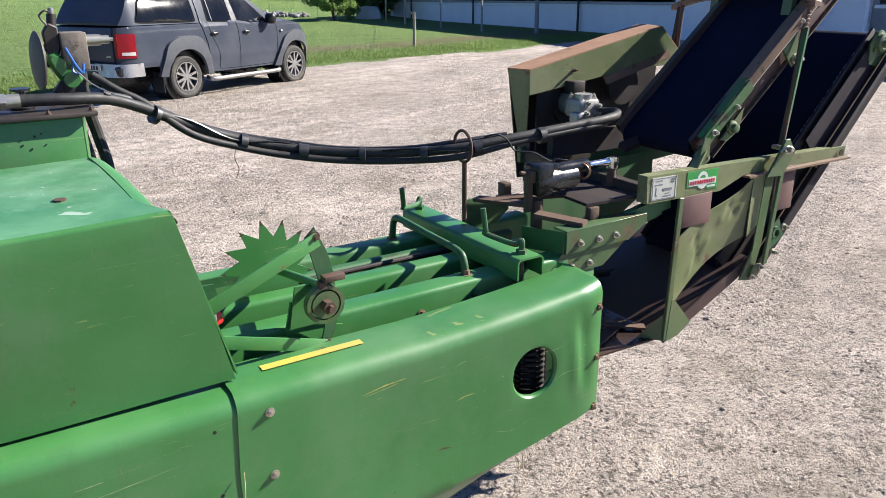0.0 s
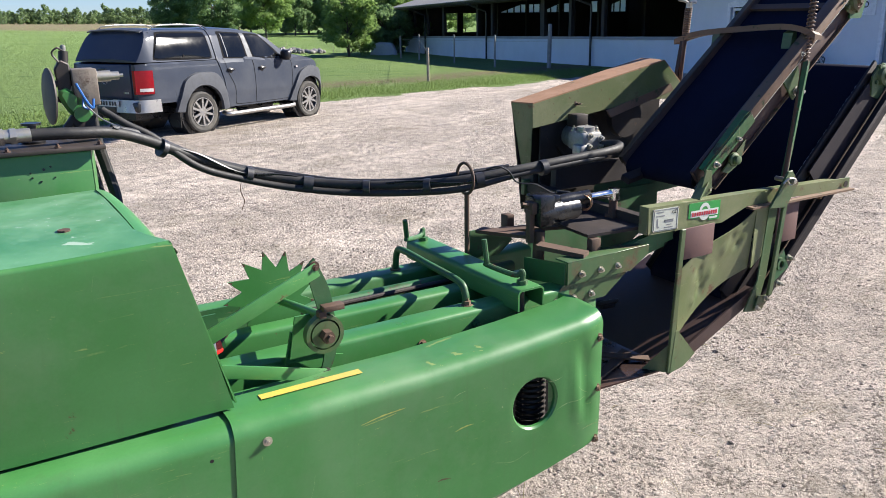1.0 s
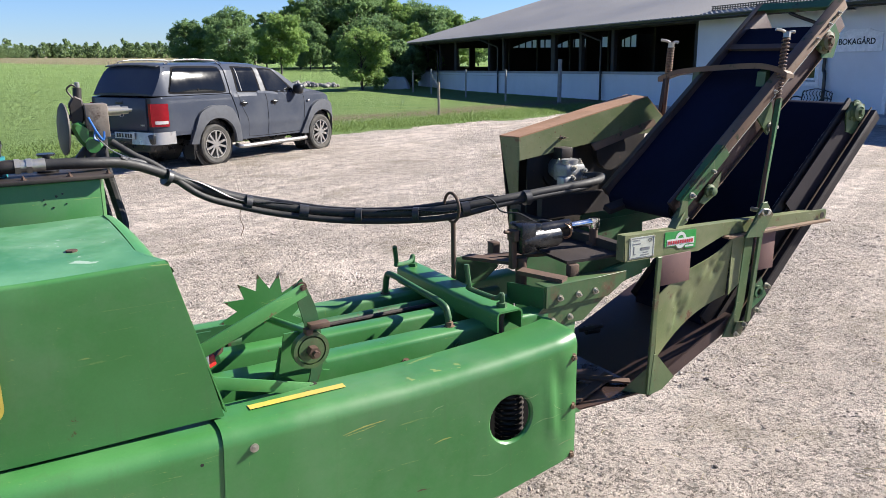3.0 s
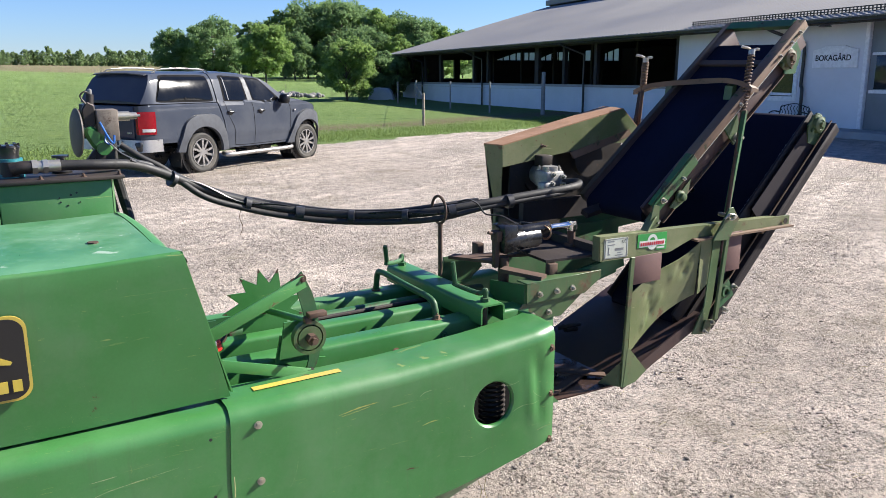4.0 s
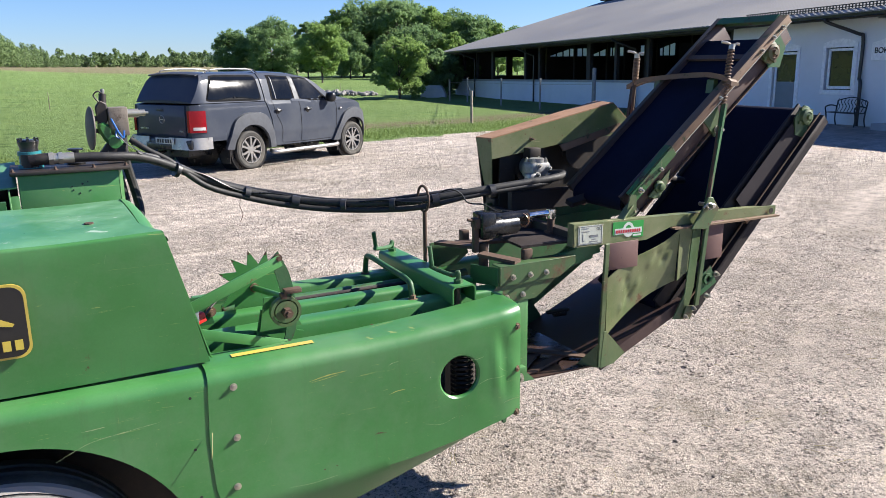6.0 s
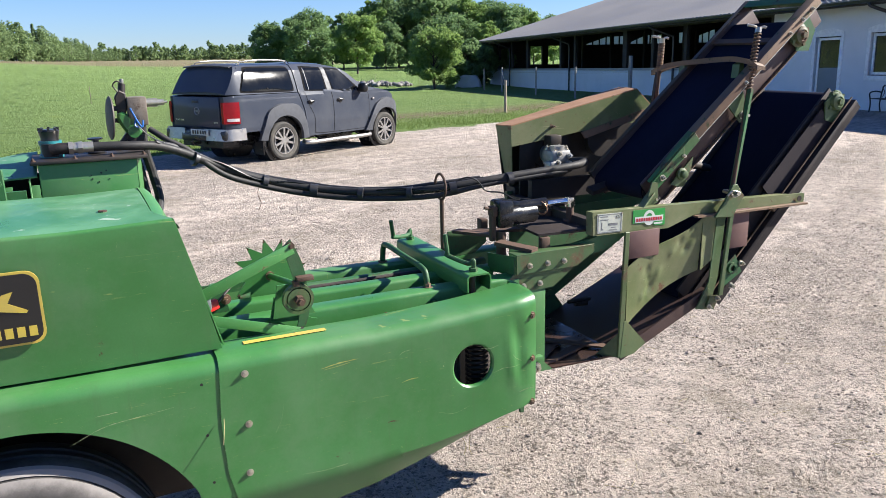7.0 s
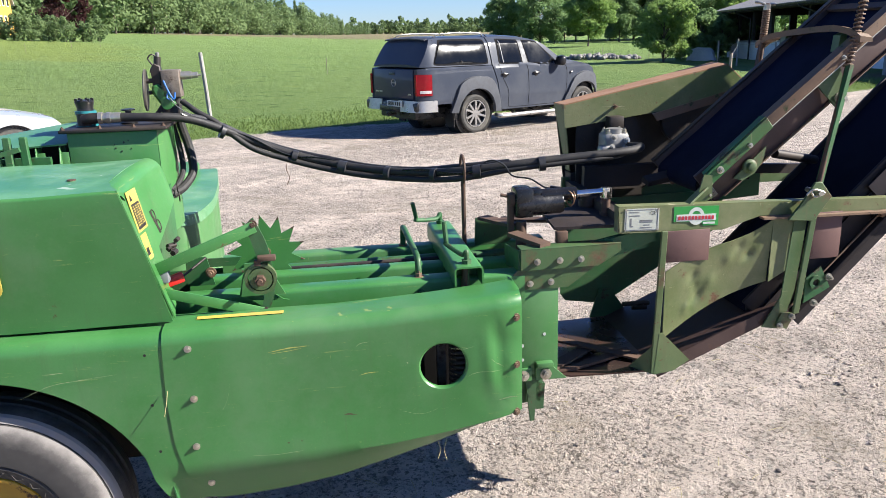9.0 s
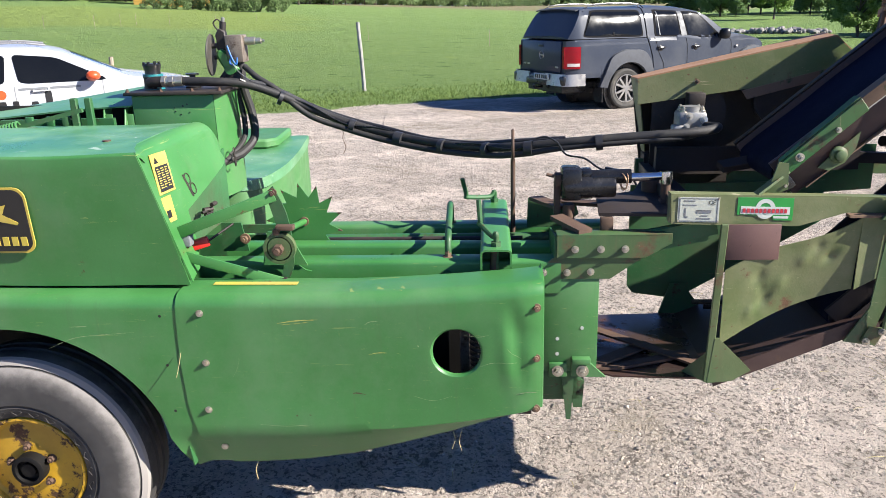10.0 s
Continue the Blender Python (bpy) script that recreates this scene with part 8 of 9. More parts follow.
        sheet(bm, mir, span(0, 1, 24), span(0, 1, 10))
        bmesh.ops.remove_doubles(bm, verts=bm.verts[:], dist=0.0005)
        beam(bm, (2.24, s * 0.88, 1.28), (2.25, s * 0.99, 1.29), 0.09, 0.035)
        part("wing_mirror", bm, M_BLACK, cab, "black wing mirror")
        bm = bmesh.new()
        box(bm, 2.66, 2.71, s * 0.955, s * 0.968, 1.085, 1.115, 0.004)
        part("side_lamp", bm, M_LAMPCLEAR, cab)
        # rear lamp wrapping the bed's corner
        bm = bmesh.new()
        pts = [(-1.345, 0.80), (-1.08, 0.785), (-1.075, 1.18), (-1.335, 1.195)]
        def lens(a, b):
            x = pts[0][0] + (pts[1][0] - pts[0][0]) * a
            z = 0.792 + 0.395 * b
            return V(x, s * (side_y(max(x, -1.33), z) + 0.010 - (0.05 if a < 0.02 else 0.0)), z)
        sheet(bm, lens, [0, 0.02, 0.2, 0.4, 0.6, 0.8, 0.98, 1.0], span(0, 1, 6))
        lamp = part("tail_lamp", bm, M_LAMPRED, car, "red tail lamp", thick=0.012)
        bm = bmesh.new()
        sheet(bm, lambda a, b: V(-1.30 + 0.20 * a, s * (side_y(-1.30 + 0.20 * a, 0.86) + 0.020), 0.835 + 0.055 * b), span(0, 1, 5), [0, 1])
        part("reverse_lens", bm, M_LAMPCLEAR, lamp)
        bm = bmesh.new()
        sheet(bm, lambda a, b: V(-1.347, s * (0.745 + 0.065 * a), 0.80 + 0.385 * b), [0, 0.5, 1], [0, 0.5, 1])
        part("rear_lens", bm, M_LAMPRED, lamp, thick=0.012)
        bm = bmesh.new()
        tube(bm, smooth_path([(-0.80, s * 0.66, 1.86), (-0.72, s * 0.66, 1.915), (-0.2, s * 0.66, 1.935), (0.30, s * 0.66, 1.92), (0.40, s * 0.66, 1.865)], 6), 0.011, 10)
        part("roof_rail", bm, M_SATIN, canopy, "satin grey roof rail")
        bm = bmesh.new()
        tube(bm, smooth_path([(-0.86, s * 0.66, 1.862), (-0.66, s * 0.66, 1.925), (-0.2, s * 0.66, 1.948), (0.34, s * 0.66, 1.93), (0.5, s * 0.66, 1.86)], 6), 0.009, 8)
        part("rail_base", bm, M_BLACK, canopy)
        # bright corner of the bumper
        bm = bmesh.new()
        prof = [(-1.43, 0.30), (-1.44, 0.62), (-1.41, 0.82), (-1.33, 0.925), (-1.18, 0.965), (-0.98, 0.97)]
        path = smooth_path([(x, s * y, 0) for x, y in prof], 5)
        sheet(bm, lambda a, b: path[round(a * (len(path) - 1))] + V(0.02 * b if a < 0.5 else 0.0, -s * 0.015 * b, 0.485 + 0.215 * b), span(0, 1, len(path) - 1), [0, 0.1, 0.5, 0.9, 1.0])
        part("bumper_corner", bm, M_ALLOY, car, "bright rear bumper corner", thick=0.02)
    # tail: canopy glass, tailgate, bumper
    bm = bmesh.new()
    def glass(a, b):
        q = 2 * a - 1
        z = 1.355 + 0.455 * b
        x = ease([(1.30, -1.30), (1.45, -1.20), (1.75, -1.02), (1.83, -0.965)], z) - 0.016 + 0.10 * q ** 6
        return V(x, q * (0.815 - 0.25 * (z - 1.355)), z)
    sheet(bm, glass, span(0, 1, 20), span(0, 1, 8))
    part("rear_window", bm, M_CARGLASS, canopy, "dark canopy rear window", thick=0.006)
    bm = bmesh.new()
    sheet(bm, lambda a, b: V(-0.985 - 0.07 * b, (2 * a - 1) * 0.68, 1.84 - 0.025 * b + 0.03 * (1 - (2 * a - 1) ** 2)), span(0, 1, 10), [0, 0.5, 1])
    part("rear_spoiler", bm, M_CARTRIM, canopy, thick=0.02)
    bm = bmesh.new()
    box(bm, -1.352, -1.315, -0.685, 0.685, 0.705, 1.285, 0.018)
    box(bm, -1.358, -1.35, -0.10, 0.10, 1.17, 1.23, 0.003)
    gate = part("tailgate", bm, M_CARGREY, car, "blue-grey tailgate")
    bm = bmesh.new()
    box(bm, -1.362, -1.357, -0.085, 0.085, 1.18, 1.215, 0.004)
    part("gate_handle", bm, M_BLACK, gate)
    bm = bmesh.new()
    lathe(bm, [(0.062, 0), (0.070, 0.008), (0.078, 0)], (-1.352, -0.03, 1.02), (-1, 0, 0), 28)
    box(bm, -1.358, -1.352, -0.075, 0.015, 1.012, 1.028)
    part("round_badge", bm, M_ALLOY, gate)
    bm = bmesh.new()
    for i in range(6):
        box(bm, -1.356, -1.352, 0.38 + i * 0.042, 0.38 + i * 0.042 + 0.03, 0.83, 0.86)
    for i in range(3):
        box(bm, -1.356, -1.352, -0.62 + i * 0.04, -0.62 + i * 0.04 + 0.028, 0.80, 0.83)
    parts("badge_bar", bm, M_ALLOY, gate)
    bm = bmesh.new()
    box(bm, -1.42, -1.20, -0.90, 0.90, 0.49, 0.67, 0.03)
    box(bm, -1.45, -1.40, -0.36, 0.36, 0.47, 0.60, 0.012)
    bump_ob = part("rear_bumper", bm, M_BLACK, car, "dark step bumper between bright corners")
    bm = bmesh.new()
    box(bm, -1.462, -1.45, -0.46, 0.06, 0.58, 0.69, 0.002)
    pl = part("number_plate", bm, M_WHITEDECAL, bump_ob)
    bm = bmesh.new()
    for i in range(6):
        y = -0.40 + i * 0.068 + (0.02 if i > 2 else 0)
        box(bm, -1.466, -1.462, y, y + 0.045, 0.60, 0.67)
    parts("plate_bar", bm, M_DECALBLACK, pl)
    bm = bmesh.new()
    tube(bm, [(-1.30, 0.0, 0.42), (-1.46, 0.0, 0.40), (-1.50, 0.0, 0.46)], 0.028, 10)
    box(bm, -1.25, 3.6, -0.60, 0.60, 0.34, 0.52)
    part("chassis", bm, M_BLACK, car)
    bm = bmesh.new()
    lathe(bm, [(0.20, -0.11), (0.36, -0.10), (0.375, 0.0), (0.36, 0.10), (0.20, 0.11)], (-0.86, 0.0, 0.37), (0.15, 0, 1), 32)
    part("spare_wheel", bm, M_CARTYRE, car, "spare wheel slung under the bed")
    bm = bmesh.new()
    def screen(a, b):
        x = 1.88 + 0.52 * (1 - b)
        return V(x, (a - 0.5) * 2 * (0.60 + 0.14 * (1 - b)), ease(T, x) + 0.05 * (1 - (2 * a - 1) ** 2) ** 0.6 + 0.008)
    sheet(bm, screen, span(0, 1, 12), span(0, 1, 8))
    part("windscreen", bm, M_CARGLASS, cab, "windscreen")
    return car


pickup()


plain_orange = plain("orange_paint", (0.62, 0.08, 0.02), 0.35)


def white_car():
    ang = math.radians(64.0)
    # middle of the near (right-hand) door mirror
    mx, my = -9.6, 6.54
    m0 = Matrix.Rotation(ang, 4, "Z")
    off = m0 @ V(1.62, -0.93, 0)
    m = Matrix.Translation((mx - off.x, my - off.y, ground_z(mx, my))) @ m0
    car = thing("white_car", "white estate car with dark side lettering parked on gravel", "car", m)
    R, WB = 0.34, 2.75
    T = [(-1.0, 0.92), (-0.95, 1.06), (-0.75, 1.36), (-0.3, 1.44), (0.4, 1.46), (0.9, 1.44), (1.25, 1.36), (2.05, 1.00), (2.2, 0.965), (2.9, 0.86), (3.4, 0.74), (3.55, 0.60)]
    def top(x):
        return ease(T, x)
    def bottom(x):
        z = 0.25
        for c in (0.0, WB):
            d = abs(x - c)
            if d < 0.40:
                z = max(z, R + math.sqrt(0.16 - d * d))
        return z
    def side_y(x, z):
        y = 0.91 - 0.03 * abs(z - 0.7)
        if z > 0.93:
            y -= 0.34 * (z - 0.93)
        if x > 2.8:
            y -= 0.3 * ((x - 2.8) / 0.75) ** 2
        if x < -0.6:
            y -= 0.15 * ((-0.6 - x) / 0.4) ** 2
        return y
    body = surface_car(car, side_y, top, bottom, -1.0, 3.55, 100, M_CARWHITE)
    for s in (-1, 1):
        patch(car, "side_window", [(-0.55, 0.98), (0.44, 0.955), (0.50, 1.36), (-0.30, 1.36)], side_y, s, 0.006, M_CARGLASS, "dark rear side window")
        patch(car, "side_window", [(0.62, 0.955), (1.84, 0.945), (1.14, 1.30), (0.58, 1.36)], side_y, s, 0.006, M_CARGLASS, "front door window")
        for c in (0.0, WB):
            car_wheel(car, V(c, s * 0.88, R), s, R, 5, 0.21)
            bm = bmesh.new()
            cyl(bm, V(c, s * 0.5, R), V(c, s * 0.86, R), 0.39, seg=28)
            part("wheel_well", bm, M_BLACK, body)
        bm = bmesh.new()
        bmesh.ops.create_icosphere(bm, subdivisions=3, radius=1.0, matrix=Matrix.Translation((1.60, s * 1.01, 1.02)) @ Matrix.Diagonal((0.10, 0.11, 0.075, 1.0)))
        part("wing_mirror", bm, plain_orange, car, "bright orange wing mirror")
        bm = bmesh.new()
        box(bm, 0.78, 0.98, s * 0.90, s * 0.935, 0.84, 0.87, 0.01)
        part("door_handle", bm, M_CARWHITE, car)
        bm = bmesh.new()
        for x in (0.55, 1.72):
            sheet(bm, lambda a, b: V(x + a * 0.008, s * (side_y(x, 0.35 + b * 0.59) + 0.003), 0.35 + b * 0.59), [0, 1], span(0, 1, 8))
        parts("panel_gap", bm, M_GREYPLASTIC, body)
        bm = bmesh.new()
        tube(bm, smooth_path([(-0.6, s * 0.62, 1.46), (-0.5, s * 0.62, 1.495), (0.6, s * 0.62, 1.515), (1.05, s * 0.62, 1.47)], 5), 0.016, 8)
        part("roof_rail", bm, M_ALLOY, car)
        if s < 0:
            def mark(x0, x1, z0, z1, mat_, nm):
                patch(car, nm, [(x0, z0), (x1, z0), (x1, z1), (x0, z1)], side_y, s, 0.004, mat_)
            mark(0.16, 0.24, 0.44, 0.86, M_DECALBLACK, "door_mark")
            mark(0.33, 0.42, 0.44, 0.72, M_DECALBLACK, "door_mark")
            mark(0.50, 0.58, 0.44, 0.72, M_DECALBLACK, "door_mark")
            mark(0.74, 0.83, 0.44, 0.70, M_DECALBLACK, "door_mark")
            mark(0.93, 1.02, 0.44, 0.84, M_DECALBLACK, "door_mark")
            mark(-0.08, 0.02, 0.44, 0.72, M_DECALBLACK, "door_mark")
            mark(0.60, 0.98, 0.865, 0.895, M_GREYPLASTIC, "text_bar")
            mark(1.01, 1.42, 0.865, 0.895, M_GREYPLASTIC, "text_bar")
            bm = bmesh.new()
            lathe(bm, [(0, 0.006), (0.065, 0.006), (0.065, 0.0)], V(0.375, s * side_y(0.375, 0.82), 0.815), (0, s, 0), 24)
            part("orange_dot", bm, plain_orange, car)
    bm = bmesh.new()
    def screen(a, b):
        x = 1.38 + 0.66 * (1 - b)
        return V(x, (a - 0.5) * 2 * (0.62 + 0.14 * (1 - b)), top(x) + 0.055 * (1 - (2 * a - 1) ** 2) ** 0.7 + 0.006)
    sheet(bm, screen, span(0, 1, 10), span(0, 1, 6))
    part("windscreen", bm, M_CARGLASS, car)
    return car



white_car()


# ---- barn: s runs along its front towards the yard, w into the building, z up from the yard ----
BARN_M = Matrix.Translation((4.363, 43.69, 0.0)) @ Matrix.Rotation(math.radians(-66.75), 4, "Z") @ Matrix.Rotation(-math.radians(0.86), 4, "Y")
barn = thing("barn", "long white and dark barn with a grey sheet roof", "barn", BARN_M)
S0, S1, SM = -21.0, 42.0, 12.5
BASE, LEDGE, EAVE, RIDGE, HALF, REAR = -1.4, 0.75, 2.88, 7.0, 14.0, 21.0


def bpart(name, material, label="", parent=None):
    """Adds the last built bmesh as a part of the barn."""
    return part(name, bm, material, parent or barn, label)


# low white wall of the open front, with a ledge
bm = bmesh.new()
box(bm, S0, SM, 0.0, 0.22, BASE, LEDGE - 0.12)
bpart("low_wall", M_PLASTER, "white plastered low wall")
bm = bmesh.new()
box(bm, S0 - 0.05, SM, -0.06, 0.26, LEDGE - 0.12, LEDGE)
bpart("wall_ledge", M_CONCRETE, "grey timber ledge")
# solid front with its openings
OPEN = [(14.85, 16.05, BASE, 1.80), (17.38, 18.56, 0.46, 1.86), (21.25, 25.2, BASE, 2.80)]
bm = bmesh.new()
cur = SM
for a, b, z0, z1 in OPEN:
    box(bm, cur, a, 0.0, 0.30, BASE, EAVE + 0.1)
    if z0 > BASE:
        box(bm, a, b, 0.0, 0.30, BASE, z0)
    box(bm, a, b, 0.0, 0.30, z1, EAVE + 0.1)
    cur = b
box(bm, cur, S1, 0.0, 0.30, BASE, EAVE + 0.1)
prism(bm, [(SM, 0.30, BASE), (SM, 8.0, BASE), (SM, 8.0, 5.15), (SM, 0.30, 3.02)], (0.25, 0, 0))
parts("front_wall", bm, M_PLASTER, barn, "white plastered front wall")
# glazed strips high in the end wall: from, to, and the height of their tops
GLAZED = [(8.30, 11.95, 2.50, 3.62), (12.35, 15.45, 2.60, 3.78), (16.90, 17.60, 3.90, 4.10), (18.60, 20.50, 2.95, 3.60)]


def roof_z(w):
    """Underside of the roof at depth w."""
    return (EAVE - 0.12 + (w + 0.9) * (RIDGE - EAVE) / (HALF + 0.9)) if w < HALF else RIDGE - 0.1 - (w - HALF) * (RIDGE - 4.95) / (REAR + 0.6 - HALF)


for a, b, za, zb in GLAZED:
    n = max(1, round((b - a) / 0.62))
    for k in range(n):
        p, q = a + (b - a) * k / n + 0.05, a + (b - a) * (k + 1) / n - 0.05
        bm = bmesh.new()
        prism(bm, [(S0 + 0.05, p, 2.45), (S0 + 0.05, q, 2.45), (S0 + 0.05, q, za + (zb - za) * (q - a) / (b - a)), (S0 + 0.05, p, za + (zb - za) * (p - a) / (b - a))], (0.02, 0, 0))
        bpart("gable_pane", M_PANE)
        bm = bmesh.new()
        box(bm, S0 + 0.02, S0 + 0.12, q, q + 0.10, 2.45, za + (zb - za) * (q - a) / (b - a))
        bpart("mullion", M_DARKWOOD)
# rear and end walls
bm = bmesh.new()
box(bm, S0, S1, REAR - 0.3, REAR, BASE, 4.8)
box(bm, S0, S0 + 0.2, 0.25, 3.17, BASE, EAVE + 0.2)
box(bm, S0, S0 + 0.2, 4.40, 4.90, BASE, 2.43)
box(bm, S0, S0 + 0.2, 6.22, 8.30, BASE, 2.43)
box(bm, S0, S0 + 0.2, 3.17, 4.40, BASE, 0.97)
box(bm, S0, S0 + 0.2, 4.90, 6.22, BASE, 0.97)
prism(bm, [(S0, 3.17, 2.43), (S0, 8.30, 2.43), (S0, 8.30, roof_z(8.3)), (S0, 3.17, roof_z(3.17))], (0.2, 0, 0))
box(bm, S0, S0 + 0.2, 8.30, REAR, BASE, 2.45)
for a, b in ((11.95, 12.35), (15.45, 16.9), (17.6, 18.6), (20.5, REAR)):
    prism(bm, [(S0, a, 2.45), (S0, b, 2.45), (S0, b, roof_z(b)), (S0, a, roof_z(a))], (0.2, 0, 0))
for a, b, za, zb in GLAZED:
    prism(bm, [(S0, a, za), (S0, b, zb), (S0, b, roof_z(b)), (S0, a, roof_z(a))], (0.2, 0, 0))
box(bm, S1 - 0.3, S1, 0, REAR, BASE, EAVE)
parts("inner_wall", bm, M_DARKWOOD, barn, "dark boarded wall")
# posts of the open front and the inner rows
for i, s in enumerate((-20.9, -19.2, -16.4, -13.4, -7.7, -5.6, 0.5, 3.4, 6.3, 12.3)):
    bm = bmesh.new()
    box(bm, s, s + (0.24 if i % 3 else 0.40), 0.02, 0.20, LEDGE, EAVE + 0.05)
    bpart("front_post", M_DARKWOOD)
for w in (6.5, 13.5):
    for s in span(-18.0, 10.0, 6):
        bm = bmesh.new()
        box(bm, s, s + 0.22, w, w + 0.22, BASE, EAVE + (0.3 if w < 10 else 3.0))
        bpart("inner_post", M_DARKWOOD)
# roof trusses
for s in span(-18.0, 10.0, 6):
    bm = bmesh.new()
    beam(bm, (s, 0.3, EAVE + 0.05), (s, HALF, EAVE + 0.30), 0.12, 0.22)
    beam(bm, (s, HALF, EAVE + 0.30), (s, REAR, EAVE + 1.6), 0.12, 0.22)
    for w in (4.5, 9.0):
        beam(bm, (s, w, EAVE + 0.2), (s, w + 2.0, EAVE + 0.2 + w * 0.25), 0.10, 0.14)
    bpart("roof_truss", M_DARKWOOD)
bm = bmesh.new()
box(bm, S0, SM, 0.30, REAR - 0.3, BASE, BASE + 0.35)
bpart("barn_floor", M_CONCRETE)
bm = bmesh.new()
box(bm, S0, SM, 0.0, 0.20, EAVE - 0.22, EAVE + 0.02)
bpart("front_beam", M_DARKWOOD, "dark eaves beam")
# roof slopes, profiled sheets
RS = (RIDGE - EAVE) / (HALF + 0.9)
for sgn, w0, w1 in ((1, -0.9, HALF), (-1, REAR + 0.6, HALF)):
    bm = bmesh.new()
    n = 230
    verts = []
    for i in range(n * 4 + 1):
        s = S0 - 0.9 + (S1 - S0 + 1.8) * i / (n * 4)
        dz = 0.022 if i % 4 in (1, 2) else 0.0
        verts.append((bm.verts.new((s, w0, (EAVE - 0.02 if sgn > 0 else 4.95) + dz)), bm.verts.new((s, w1, RIDGE + dz))))
    for a, b in zip(verts, verts[1:]):
        bm.faces.new((a[0], b[0], b[1], a[1]))
    part("roof", bm, M_ROOF, barn, "weathered grey corrugated roof slope", thick=0.05, sharp=15)
bm = bmesh.new()
box(bm, S0 - 0.9, S1 + 0.9, HALF - 0.6, HALF + 0.6, RIDGE + 0.02, RIDGE + 0.45, 0.05)
bpart("ridge_vent", M_ROOF, "ridge ventilator")
# soffit, verge and gutter
bm = bmesh.new()
prism(bm, [(S0 - 0.92, -0.9, EAVE - 0.20), (S0 - 0.92, HALF, RIDGE - 0.18), (S0 - 0.92, HALF, RIDGE), (S0 - 0.92, -0.9, EAVE - 0.02)], (0.04, 0, 0))
bpart("verge_board", M_DARKWOOD)
bm = bmesh.new()
for a in (0,):
    prof = [(-1.04, 0.0), (-1.03, -0.07), (-0.97, -0.10), (-0.91, -0.07), (-0.90, 0.0)]
    g = [[bm.verts.new((s, w, EAVE - 0.04 + z)) for w, z in prof] for s in (S0 - 0.9, S1 + 0.9)]
    for k in range(4):
        bm.faces.new((g[0][k], g[1][k], g[1][k + 1], g[0][k + 1]))
part("gutter", bm, M_GUTTER, barn, "black half-round gutter", thick=0.01)
bm = bmesh.new()
box(bm, S0 - 0.9, S1 + 0.9, -0.90, -0.86, EAVE - 0.20, EAVE - 0.03)
bpart("fascia", M_DARKWOOD)
for s, zl in ((-16.4, 0.0), (-6.0, 0.0), (5.6, 0.0), (18.95, 0.05)):
    bm = bmesh.new()
    tube(bm, smooth_path([(s - 0.75, -0.95, EAVE - 0.1), (s - 0.72, -0.93, EAVE - 0.24), (s - 0.1, -0.25, EAVE - 0.62), (s, -0.10, EAVE - 0.78), (s, -0.10, 0.9), (s, -0.10, 0.82), (s + 0.10, -0.14, 0.62), (s + 0.10, -0.14, -0.7)], 5), 0.055, 10)
    bpart("downpipe", M_GUTTER, "black downpipe")
# snow guard
sg = bmesh.new()
bm = sg
for s in span(13.75, 30.0, 122):
    box(bm, s, s + 0.022, -0.42, -0.38, EAVE + 0.12, EAVE + 0.31)
for z in (0.14, 0.21, 0.29):
    box(bm, 13.7, 30.1, -0.42, -0.39, EAVE + z, EAVE + z + 0.03)
bpart("snow_guard", M_GUTTER, "black snow guard rail")


def window(a, b, z0, z1, name, label, bars=True, arch=True):
    """A recessed pane with a white frame, sill and shallow arch."""
    fr = bmesh.new()
    for x0, x1, y0, y1 in ((a + 0.035, a + 0.12, z0 + 0.03, z1 - 0.035), (b - 0.12, b - 0.035, z0 + 0.03, z1 - 0.035), (a + 0.035, b - 0.035, z0 + 0.03, z0 + 0.12), (a + 0.035, b - 0.035, z1 - 0.12, z1 - 0.035)):
        box(fr, x0, x1, 0.06, 0.14, y0, y1, 0.006)
    w = part(name, fr, M_WINFRAME, barn, label)
    k = bmesh.new()
    box(k, a, b, 0.145, 0.155, z0, z1)
    part("rebate", k, M_GUTTER, w)
    g = bmesh.new()
    box(g, a + 0.08, b - 0.08, 0.10, 0.11, z0 + 0.08, z1 - 0.08)
    part("pane", g, M_WINGLASS, w)
    t = bmesh.new()
    for x0, x1, y0, y1 in ((a - 0.14, a, z0 - 0.1, z1 + 0.02), (b, b + 0.14, z0 - 0.1, z1 + 0.02), (a - 0.16, b + 0.16, z0 - 0.16, z0)):
        box(t, x0, x1, -0.03, 0.05, y0, y1, 0.006)
    pts = [(a - 0.14, z1), (b + 0.14, z1)] + [(b + 0.14 + (a - b - 0.28) * f, z1 + 0.14 + 0.14 * math.sin(math.pi * f)) for f in span(0, 1, 10)]
    prism(t, [(x, -0.03, z) for x, z in pts], (0, 0.08, 0))
    part("surround", t, M_WINFRAME, w, "white painted surround")
    return w


window(17.38, 18.56, 0.46, 1.86, "window", "dark-framed window in a white arched surround")
d1 = window(14.85, 16.05, -1.0, 1.80, "entrance_door", "half-glazed grey door in a white surround")
bm = bmesh.new()
box(bm, 14.93, 15.97, 0.085, 0.095, -1.0, 0.72, 0.003)
part("door_panel", bm, M_DOORGREY, d1)
bm = bmesh.new()
for s in (21.25, 22.6, 23.9):
    box(bm, s, s + 1.25, 0.10, 0.16, -1.2, 2.78, 0.01)
bd = bpart("sliding_door", M_DOORGREY, "large grey-green sliding door")
bm = bmesh.new()
box(bm, 21.55, 22.3, 0.085, 0.10, 0.75, 1.75, 0.005)
part("door_pane", bm, M_WINGLASS, bd)
bm = bmesh.new()
for s in (21.18, 25.18):
    box(bm, s, s + 0.14, -0.03, 0.10, -1.2, 2.86, 0.006)
